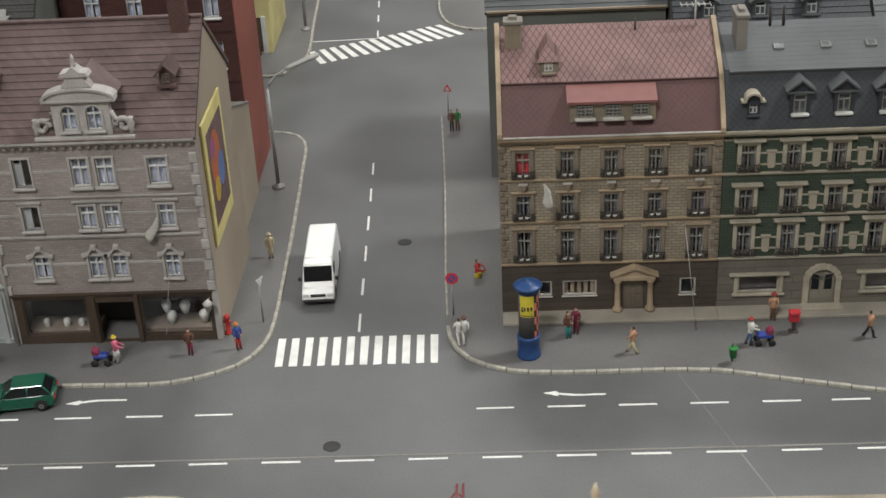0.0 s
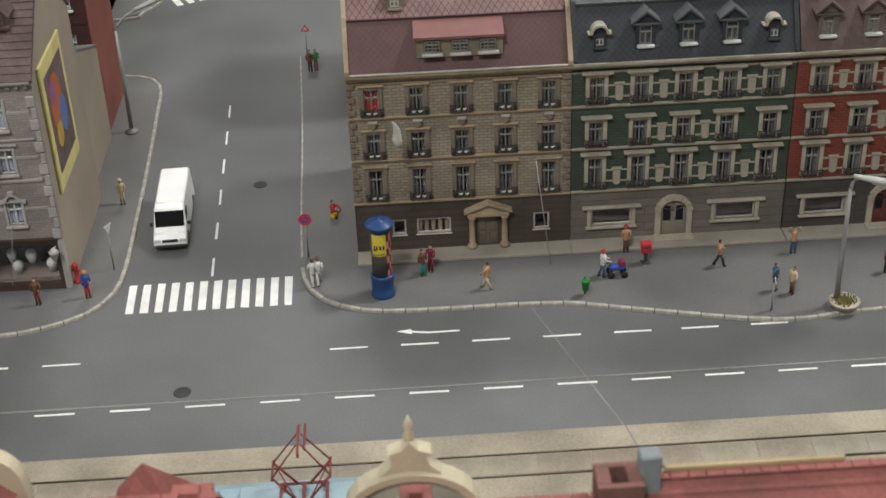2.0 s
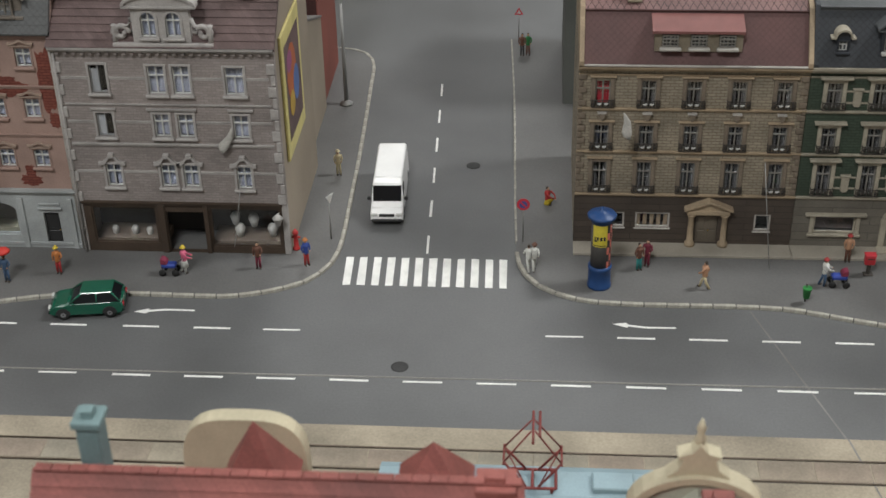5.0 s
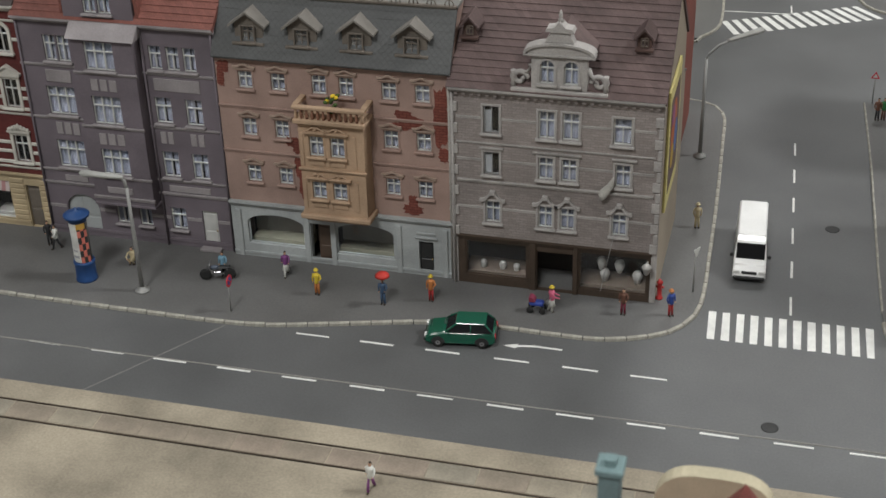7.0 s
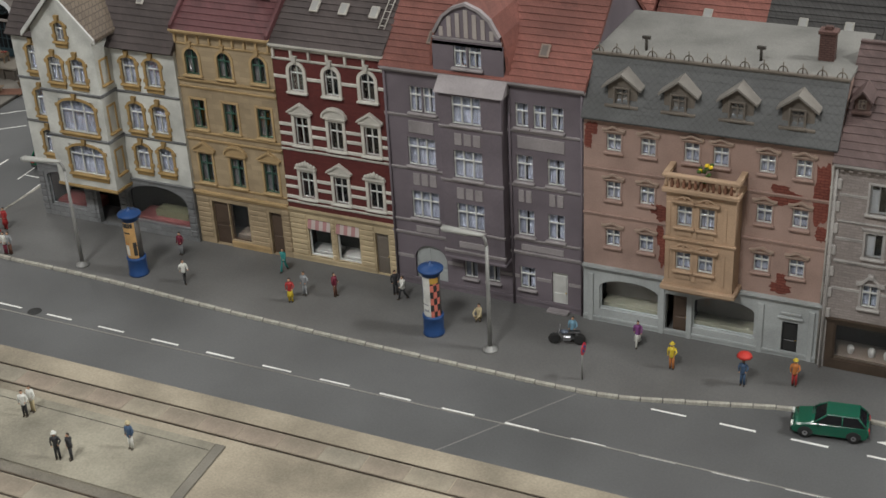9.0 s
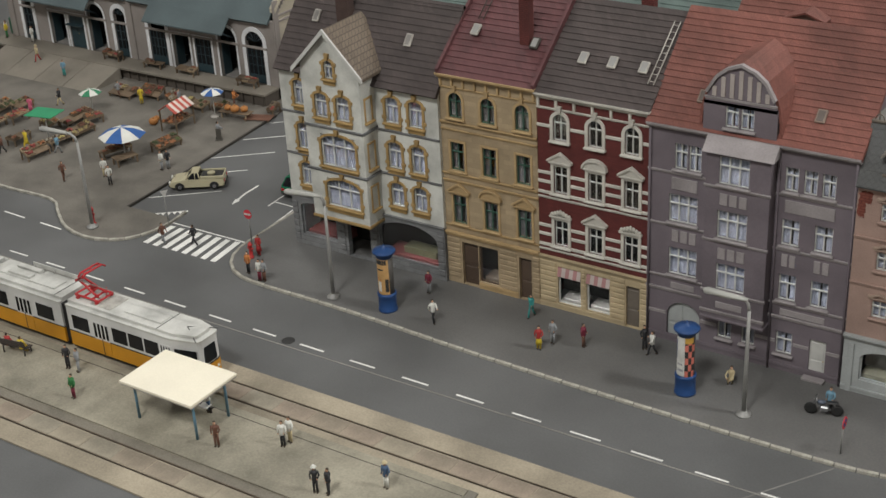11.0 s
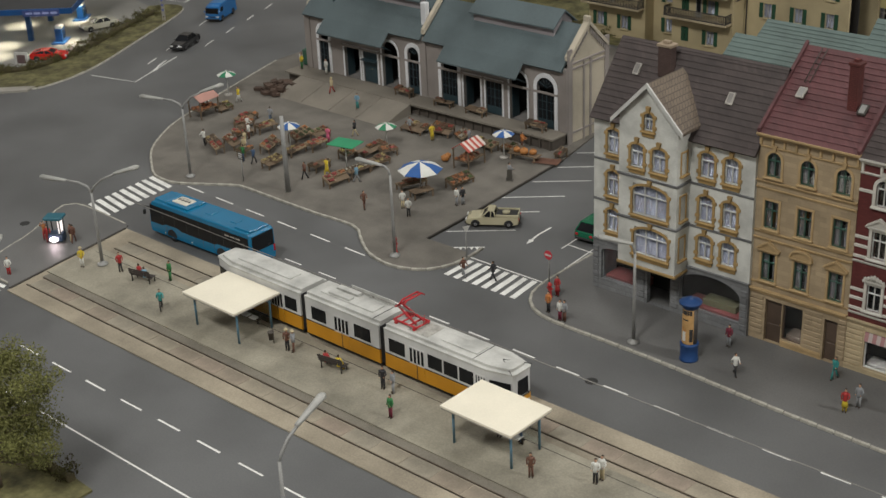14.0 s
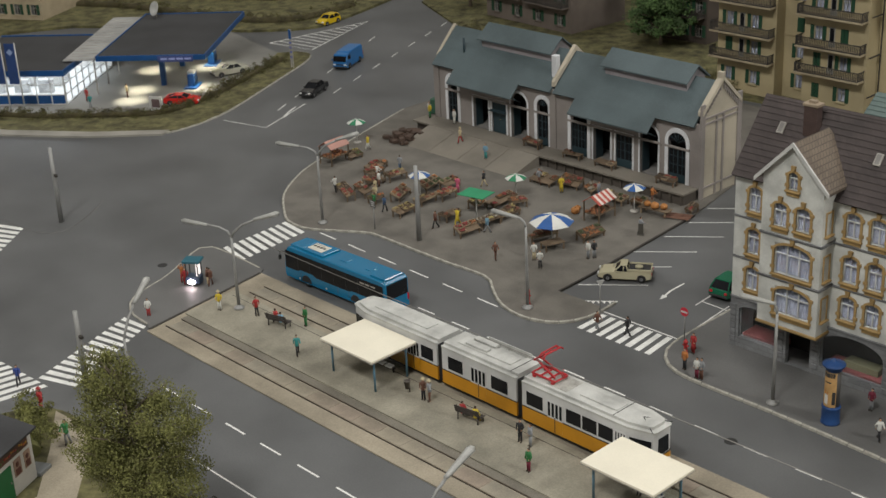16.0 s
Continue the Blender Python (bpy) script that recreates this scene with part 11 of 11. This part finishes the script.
def balcony_house(x0, y0, label):
    """Two balconied blocks with a recessed stair wing between them and a plain wing beside."""
    t = thing("apartment_house", x0, y0, 0.15, 0, label, "apartment house", "apartment houses")
    green = paint((0.015, 0.06, 0.03), 0.7, "shutter_green")
    iron = mat("dark_railing", (0.05, 0.045, 0.04), 0.7)
    floors = (1.3, 4.6, 7.5, 10.85, 14.1)
    slabs = (4.1, 6.95, 10.3, 13.55)
    H = 17.0

    def wall(xa, xb, y, xs, closed, nm):
        holes = [(x - 0.45, x + 0.45, z, z + 1.5) for z in floors for x in xs]
        part(nm, wall_bm(xa, xb, 0, H, holes, 0.35, y), YW, t)
        for k, z in enumerate(floors):
            for i, x in enumerate(xs):
                if (k, i) in closed:
                    for q in (-0.23, 0.23):
                        box_part("shutter", t, x + q - 0.21, x + q + 0.21, y - 0.07, y + 0.0, z, z + 1.55, green, 0.015)
                    continue
                put_window(window_kit(0.9, 1.5, SKYW, "cross", "lace", None, sill=YW), t, x, z, y)
                for q in (-0.72, 0.72):
                    box_part("shutter", t, x + q - 0.22, x + q + 0.22, y - 0.07, y + 0.0, z - 0.02, z + 1.55, green, 0.015)
    for xa, xb, xs, closed in ((2.9, 10.4, (4.4, 7.65), ((1, 0),)), (13.85, 21.3, (15.5, 18.6), ((0, 0), (1, 0), (2, 1)))):
        wall(xa, xb, 0.0, xs, closed, "block_wall")
        for x in (xa, xb - 0.3):
            box_part("side_wall", t, x, x + 0.3, 0.35, 9.0, 0, H, YW, 0)
        for z in slabs:
            b = box_part("balcony", t, xa - 0.35, xb - 0.1, -1.3, 0, z - 0.22, z, mat("balcony_stone", (0.36, 0.3, 0.2), 0.8, var=0.15, scale=2), 0.03)
            bm = B()
            a, c = xa - 0.25, xb - 0.2
            for q in (z + 0.08, z + 0.95):
                tube(bm, [(a, 0, q), (a, -1.2, q), (c, -1.2, q), (c, 0, q)], 0.06, 5)
            n = int((c - a) / 0.2)
            for i in range(n + 1):
                x = a + (c - a) * i / n
                bx(bm, x - 0.045, x + 0.045, -1.22, -1.18, z, z + 0.95)
            for x in (a, c):
                for i in range(5):
                    bx(bm, x - 0.02, x + 0.02, -0.2 - i * 0.22, -0.1 - i * 0.22, z, z + 0.95)
            part("railing", bm, iron, b)
            for x in (xs[0] + 1.65,):
                box_part("balcony_door", t, x - 0.35, x + 0.35, -0.05, 0.0, z, z + 2.1, SKYW, 0.01)
                box_part("door_glass", t, x - 0.25, x + 0.25, -0.06, -0.045, z + 0.5, z + 2.0, DGLASS, 0)
    wall(10.4, 13.85, 1.6, (12.4,), ((2, 0),), "stair_wall")
    band(t, "string_course", 10.4, 13.85, 6.9, 0.15, 0.12, YW, 1.6)
    wall(21.3, 33.0, 2.2, (24.0, 27.5, 31.0), (), "wing_wall")
    downpipe(t, 21.6, 0.2, H, DARK, 2.1)
    box_part("rear_wall", t, 2.9, 33.0, 8.7, 9.0, 0, H, YW, 0)
    # two added near-black sheets: shade of the flats put into colour
    box_part("dark_backing", t, 3.2, 21.0, 3.6, 3.7, 0.02, H - 0.1, INTERIOR, 0)
    box_part("dark_backing", t, 21.3, 32.9, 4.6, 4.7, 0.02, H - 0.1, INTERIOR, 0)
    box_part("roof", t, 2.5, 33.3, -0.4, 9.3, H, H + 0.3, mat("brown_tiles", (0.13, 0.09, 0.085), 0.65), 0.05)
    return t


balcony_house(-104.5, 51.0, "ochre yellow apartment house with stacked balconies and green shutters")
apartment(-81.5, 62.0, 12.0, 12, 16, -10, mat("pale_yellow_plaster", (0.52, 0.46, 0.22), 0.8), "pale yellow far house behind green roofs", 4, 5, False)
apartment(-146.5, 59.8, 16.5, 10, 14, -4, mat("grey_brown_render", (0.17, 0.14, 0.12), 0.8), "dim grey-brown apartment house on the far slope", 4, 4)
apartment(-123.1, 64.7, 10.0, 8, 13, 0, mat("dark_brown_timber", (0.07, 0.055, 0.045), 0.8), "dark timber house on the far slope", 4, 4)
apartment(-206.0, 14.0, 11.0, 10, 7.0, 28, mat("beige_render", (0.42, 0.35, 0.24), 0.8), "beige house on the meadow", 4, 2, False)
slab("far_garden", [(-160, 60), (-139, 50), (-126, 44), (-118, 48), (-84, 50), (-84, 110), (-175, 110)], GRASS, 0.25, "dry grass between the far houses", "meadow")
block("shed", -69.5, -55.0, 28.0, 40.0, 6.8, 11.0, mat("grey_render", (0.3, 0.29, 0.27), 0.8), GREENROOF, "green-roofed house behind the car park")

# ---- south-west corner: kiosk, bushes, path ----
SWK = [(-97.5, -50.0), (-95.6, -44.0), (-94.4, -40.6), (-93.4, -38.6), (-91.9, -37.5), (-89.5, -37.2), (-86.0, -37.1), (-79.0, -37.5), (-70.0, -38.0)]
slab("green_corner", [(p.x, p.y) for p in spline(SWK, 0.8)] + [(-70, -51.5), (-102, -51.5)], GRASS, 0.15, "dry grass corner by the road", "verge")
slab("garden_path", [(-91.8, -37.75), (-88.4, -37.45), (-85.5, -38.8), (-79.8, -43.4), (-78.6, -51.0), (-82.4, -51.0), (-83.0, -44.0), (-87.5, -40.6)], SAND, 0.165, "sandy path past the kiosk", "path")
hedge([(-92.6, -39.4), (-90.6, -40.2), (-88.6, -41.2), (-87.0, -42.0)], 2.6, 2.3, "olive-green bush beside the kiosk", 6, 190, [OLIVE, OLIVE2])
hedge([(-84.5, -38.6), (-81.0, -39.0), (-77.0, -38.4), (-72.0, -38.2)], 1.6, 1.1, "low olive hedge under the tree", 7, 50)
kk = thing("kiosk", -85.1, -42.8, 0.15, 28.6, "white kiosk with posters, green door and dark felt roof", "kiosk")
box_part("wall", kk, -4.6, 0, -8.0, 0, 0, 3.4, mat("kiosk_white", (0.6, 0.59, 0.55), 0.6, var=0.08), 0.02)
bm = B()
ext(bm, [(0.3, 3.38), (0.3, 3.52), (-2.3, 4.1), (-4.9, 3.52), (-4.9, 3.38)], "y", -8.2, 0.3)
part("roof", bm, mat("dark_roof_felt", (0.045, 0.047, 0.052), 0.8, var=0.2, scale=2), kk)
dr = box_part("door", kk, 0.0, 0.05, -4.6, -2.4, 0.05, 2.3, paint((0.015, 0.15, 0.05), 0.5, "kiosk_green"), 0.01)
box_part("door_handle", dr, 0.05, 0.1, -2.7, -2.6, 1.1, 1.25, RIM, 0.01)
for ya, yb_, col in ((-1.0, -0.35, (0.36, 0.24, 0.17)), (-2.1, -1.35, (0.3, 0.2, 0.15))):
    ps = box_part("poster", kk, 0.0, 0.03, ya, yb_, 1.2, 2.35, paint(col, 0.6), 0)
    bm = B()
    blob(bm, (0.03, (ya + yb_) / 2, 1.95), (0.015, 0.2, 0.2))
    bx(bm, 0.03, 0.045, ya + 0.12, yb_ - 0.12, 1.25, 1.7)
    part("printed_shape", bm, paint((0.12, 0.045, 0.035), 0.6), ps)
fs = box_part("picture_strip", kk, 0.0, 0.03, -6.5, -0.4, 2.6, 3.15, mat("strip_brown", (0.1, 0.045, 0.025), 0.6), 0)
rnd = random.Random(12)
for i in range(26):
    bm = B()
    blob(bm, (0.03, -0.6 - i * 0.22, rnd.uniform(2.72, 3.02)), (0.015, rnd.uniform(0.08, 0.16), rnd.uniform(0.07, 0.12)))
    part("printed_fruit", bm, paint(rnd.choice(((0.3, 0.03, 0.02), (0.45, 0.25, 0.03), (0.08, 0.12, 0.03), (0.4, 0.12, 0.03))), 0.6), fs)
box_part("plinth", kk, -4.4, 0.25, 0.0, 1.25, 0, 0.25, mat("plinth_grey", (0.22, 0.23, 0.23), 0.8), 0.03)
figure(-92.3, -38.5, "red", "red", "stand", 0, 0.16, "red", "by the bush", h=1.9)
figure(-87.1, -39.5, "green", "grey", "push", 30, 0.17, None, "on the garden path", h=1.9)

# ---- near roofs south of the tracks ----
NR = mat("near_red_tiles", (0.27, 0.088, 0.074), 0.65, var=0.2, scale=2, pattern="brick", size=(0.34, 0.4), mortar=0.012, col2=(0.75, 0.75, 0.75))
CREAM = mat("cream_stone", (0.5, 0.45, 0.32), 0.75, var=0.1, scale=2)


def near_house(x0, x1, ridge, label, eave_n=12.6, yr=-38.7, yn=-33.6):
    t = thing("near_house", x0, yn, 0, 0, label, "house", "near houses")
    w, D = x1 - x0, 2 * (yn - yr)
    wall = mat("cream_render", (0.45, 0.4, 0.28), 0.8, var=0.12, scale=1)
    bm = B()
    bx(bm, 0.01, w - 0.01, -D + 0.2, -0.2, 0, eave_n)
    for x in (0.01, w - 0.3):
        ext(bm, [(-D + 0.2, eave_n), (-0.2, eave_n), (yr - yn, ridge - 0.2)], "x", x, x + 0.29)
    part("wall_block", bm, wall, t)
    part("roof", roof_bm(w, 0.2, eave_n, yr - yn, ridge, 0.05), NR, t, "faded red tiled roof")
    part("roof", roof_bm(w, -D - 0.2, eave_n, yr - yn, ridge, 0.05), NR, t)
    bm = B()
    n = int(w / 0.42)
    for i in range(n):
        x = w * (i + 0.5) / n
        bx(bm, x - 0.205, x + 0.205, yr - yn - 0.13, yr - yn + 0.13, ridge - 0.03, ridge + 0.05, bevel=0.02)
    tagged(part("ridge_tiles", bm, NR, t), kind="stuff")
    return t


def pyramid(t, x, y, z, w, h, m):
    bm = B()
    v = [bm.verts.new(p) for p in ((x - w, y - w, z), (x + w, y - w, z), (x + w, y + w, z), (x - w, y + w, z))]
    a = bm.verts.new((x, y, z + h))
    for i in range(4):
        bm.faces.new((v[i], v[(i + 1) % 4], a))
    bm.faces.new(v[::-1])
    bx(bm, x - w * 0.9, x + w * 0.9, y - w * 0.9, y + w * 0.9, z - 3.0, z)
    part("turret_roof", bm, m, t)


n1 = near_house(1.6, 13.0, 18.45, "red-roofed near house with a rounded cream gable and turrets")
pyramid(n1, 4.5, -2.0, 15.4, 1.0, 2.1, NR)
pyramid(n1, 9.1, -2.0, 15.4, 1.0, 1.6, NR)
bm = B()
outer = [(3.65 + 1.75 * math.copysign(abs(math.cos(math.pi * i / 16)) ** 0.6, math.cos(math.pi * i / 16)), 14.15 + 1.75 * abs(math.sin(math.pi * i / 16)) ** 0.7) for i in range(17)]
ext(bm, outer + [(1.9, 12.0), (5.4, 12.0)], "y", 0.0, 0.5)
rg = part("round_gable", bm, CREAM, n1, "rounded cream gable seen from behind")
chimney(n1, 1.2, -4.3, 17.5, 19.4, mat("teal_grey_chimney", (0.17, 0.25, 0.255), 0.7), 0.55, 0.6)
chimney(n1, 10.8, -5.0, 17.3, 18.4, NR, 0.8, 0.7)
n2 = near_house(14.5, 22.4, 17.7, "near house with an ornate cream gable and finial")
bm = B()
arc = [(2.9 + 1.5 * math.cos(math.pi * i / 14), 15.0 + 1.1 * math.sin(math.pi * i / 14)) for i in range(15)]
ext(bm, arc + [(1.4, 11.8), (4.4, 11.8)], "y", -2.2, -1.8)
g2 = part("ornate_gable", bm, mat("sage_render", (0.36, 0.37, 0.3), 0.8), n2, "sage gable with a cream curved coping")
bm = B()
ext(bm, [(2.9 + 1.75 * math.cos(math.pi * i / 14), 15.0 + 1.3 * math.sin(math.pi * i / 14)) for i in range(15)] + arc[::-1], "y", -2.3, -1.68)
part("coping", bm, CREAM, g2)
bm = B()
ext(bm, [(2.1, 16.2), (3.7, 16.2), (3.4, 16.45), (3.3, 16.75), (3.45, 16.85), (3.1, 16.98), (2.9, 17.25), (2.7, 16.98), (2.35, 16.85), (2.5, 16.75), (2.4, 16.45)], "y", -2.15, -1.7)
lathe(bm, [(0.1, 17.1), (0.16, 17.3), (0.08, 17.45), (0.13, 17.6), (0.03, 17.9)], 8, 2.9, -1.9)
part("finial", bm, CREAM, g2)
bm = B()
ext(bm, [(1.5, 14.6), (4.3, 14.6), (2.9, 15.9)], "y", -5.0, -2.2)
part("gable_roof", bm, mat("sage_render", (0.36, 0.37, 0.3), 0.8), g2)
chimney(n2, 3.0, -5.0, 16.4, 18.0, NR, 0.6, 0.6)
n3 = near_house(22.5, 36.0, 18.2, "red-roofed near house with a brown chimney and gutter")
fl = mat("brown_flue_brick", (0.16, 0.075, 0.065), 0.8, var=0.2, scale=3)
fc = part("chimney", wall_bm(-0.9, 0.16, 14.0, 18.5, [], 0.16, -5.75), fl, n3, "brown chimney with an open flue")
for a, b, c, d in ((-0.9, 0.16, -5.0, -4.84), (-0.9, -0.56, -5.59, -5.0), (-0.18, 0.16, -5.59, -5.0)):
    box_part("flue_wall", fc, a, b, c, d, 14.0, 18.5, fl, 0.02)
# near-black filling: the shade down the flue is painted
box_part("flue_bottom", fc, -0.56, -0.18, -5.59, -5.0, 14.0, 17.6, INTERIOR, 0)
gc = mat("blue_grey_chimney", (0.2, 0.22, 0.225), 0.75, var=0.15, scale=3)
box_part("chimney", n3, 0.1, 0.6, -5.4, -4.95, 15.0, 19.0, gc, 0.04, "blue-grey square chimney")
box_part("gutter", n3, 0.75, 4.95, -5.0, -4.88, 18.1, 18.36, paint((0.42, 0.33, 0.18), 0.6), 0.02)

# ---- traffic island past the end of the tracks ----
ISL = [(-98.8, -25.9), (-101.5, -25.6), (-103.6, -24.3), (-104.7, -22.0), (-105.4, -19.9), (-107.1, -16.8), (-108.2, -14.9), (-107.9, -13.8), (-106.6, -13.5), (-104.4, -13.5), (-102.1, -13.6), (-100.2, -13.7)]
slab("pavement_island", [(p.x, p.y) for p in spline(ISL, 0.6)] + [(-99.85, -14.3), (-98.0, -26.3)], PAVE, 0.12, "grey traffic island past the end of the tram tracks")
kerb("kerb_island", ISL, "pale stone kerb round the traffic island", width=0.18, top=0.15)
bm = B()
ext(bm, [(-99.95, -14.3), (-99.75, -14.3), (-97.75, -26.3), (-97.95, -26.3)], "z", 0.0, 0.17)
solo("track_edge", bm, DARK, "dark edge where the tram paving ends", "edging", kind="structure")
kerb("kerb_corner", [(-132.0, -22.9), (-128.3, -22.6), (-123.0, -22.0), (-121.5, -20.1), (-123.7, -16.0), (-126.1, -13.2)], "dull kerb of the far traffic corner", width=0.16, top=0.05, stone=PAVE)
t = thing("lit_cart", -102.1, -19.2, 0.12, 35, "small lit vending cart with a dark teal roof", "cart")
box_part("base", t, -0.6, 0.6, -0.45, 0.45, 0.2, 0.85, paint((0.03, 0.05, 0.09), 0.5), 0.05)
box_part("lit_panel", t, 0.35, 0.42, -0.4, 0.4, 0.9, 2.0, glow("cart_panel", (1.0, 0.9, 0.88), 1.2), 0.01)
for sx in (-0.5, 0.5):
    for sy in (-0.4, 0.4):
        box_part("post", t, sx - 0.04, sx + 0.04, sy - 0.04, sy + 0.04, 0.85, 2.05, TRIM, 0)
box_part("roof", t, -0.75, 0.75, -0.6, 0.6, 2.05, 2.3, paint((0.02, 0.11, 0.15), 0.5), 0.06)
bm = B()
blob(bm, (-0.1, -0.5, 0.42), (0.4, 0.12, 0.22))
part("headlight", bm, glow("cart_lamp", (1.0, 0.82, 0.86), 45.0), t, "glaring pinkish white lamp")
for sx in (-0.45, 0.45):
    bm = B()
    lathe(bm, [(0.22, -0.06), (0.24, -0.02), (0.24, 0.02), (0.22, 0.06)], 12)
    turn_verts(bm.verts, Matrix.Translation((sx, 0.3, 0.24)) @ Matrix.Rotation(math.pi / 2, 4, "Y"))
    part("wheel", bm, TRIM, t)
figure(-103.3, -19.6, "orange", "red", "wave", 90, 0.12, None, "beside the lit cart")
figure(-100.9, -18.5, "brown", "brown", "walk", 220, 0.12, None, "beside the lit cart")
# spotlights under the petrol canopy
for gx, gy in ((-154.8, 8.9), (-151.9, 6.0), (-161.0, 15.0), (-149.6, 14.3), (-148.6, 10.0), (-156.5, 20.5)):
    d = bpy.data.lights.new("canopy_spot", "SPOT")
    d.energy, d.spot_size, d.spot_blend, d.color, d.shadow_soft_size = 0.55, math.radians(62), 0.9, (1.0, 0.94, 0.72), 0.003
    new("canopy_spot", d).matrix_world = look((gx * K, gy * K, 4.4 * K), (gx * K, gy * K + 0.0001, 0))


# ---- loose wisps of cloth and stays on the facades ----
def wisp(x, y, z, a, label):
    bm = B()
    lathe(bm, [(0.05, -0.75), (0.22, -0.5), (0.26, -0.2), (0.18, 0.25), (0.07, 0.65), (0.02, 0.8)], 10)
    for v in bm.verts:
        v.co.y *= 0.35
        v.co.x += 0.08 * math.sin(v.co.z * 4)
    turn_verts(bm.verts, Matrix.Rotation(math.radians(a), 4, "Y"))
    solo("hanging_cloth", bm, mat("pale_gauze", (0.42, 0.41, 0.38), 0.9, var=0.2, scale=4), label, "cloth", "hanging cloths", m=at(x, y, z))


wisp(-2.75, -0.35, 7.1, 22, "pale grey cloth hanging before the grey facade")
wisp(17.55, 0.2, 8.0, -14, "pale grey cloth hanging before the buff facade")
for a_, b_ in (((24.6, 0.3, 6.0), (25.3, -0.4, 0.15)), ((-2.2, -0.25, 5.0), (-2.9, -0.5, 0.9))):
    bm = B()
    tube(bm, [a_, b_], 0.022, 5)
    solo("stay_wire", bm, POLE, "thin slanting stay before the facade", "wire", "stays")

# ---- the exhibition hall round the model ----
def hall(name, x0, x1, y0, y1, z0, z1, m, label, cat):
    bm = B()
    bx(bm, x0 / K, x1 / K, y0 / K, y1 / K, z0 / K, z1 / K)
    return solo(name, bm, m, label, cat, kind="structure")


HW = mat("hall_wall_paint", (0.4, 0.385, 0.36), 0.9, var=0.05, scale=0.05, bump=0.02, bscale=0.6)
hall("hall_floor", -2.8, 1.5, -2.1, 2.6, -1.1, -1.0, mat("hall_carpet", (0.16, 0.15, 0.145), 0.95, var=0.2, scale=0.05), "grey carpeted floor of the exhibition hall", "floor")
hall("ceiling", -2.8, 1.5, -2.1, 2.6, 2.7, 2.75, mat("hall_ceiling_paint", (0.6, 0.59, 0.57), 0.9, var=0.04, scale=0.05, bump=0.02), "plain white ceiling of the exhibition hall", "ceiling")
hall("wall_south", -2.8, 1.5, -2.15, -2.1, -1.0, 2.7, HW, "plain pale wall of the exhibition hall", "wall")
hall("wall_north", -2.8, 1.5, 2.6, 2.65, -1.0, 2.7, HW, "plain pale wall of the exhibition hall", "wall")
hall("wall_west", -2.85, -2.8, -2.1, 2.6, -1.0, 2.7, HW, "plain pale wall of the exhibition hall", "wall")
hall("wall_east", 1.5, 1.55, -2.1, 2.6, -1.0, 2.7, HW, "plain pale wall of the exhibition hall", "wall")
hall("layout_plinth", -2.55, 0.83, -0.58, 1.34, -1.0, -0.018, mat("plinth_black", (0.04, 0.04, 0.042), 0.8), "dark plinth that carries the model town", "plinth")
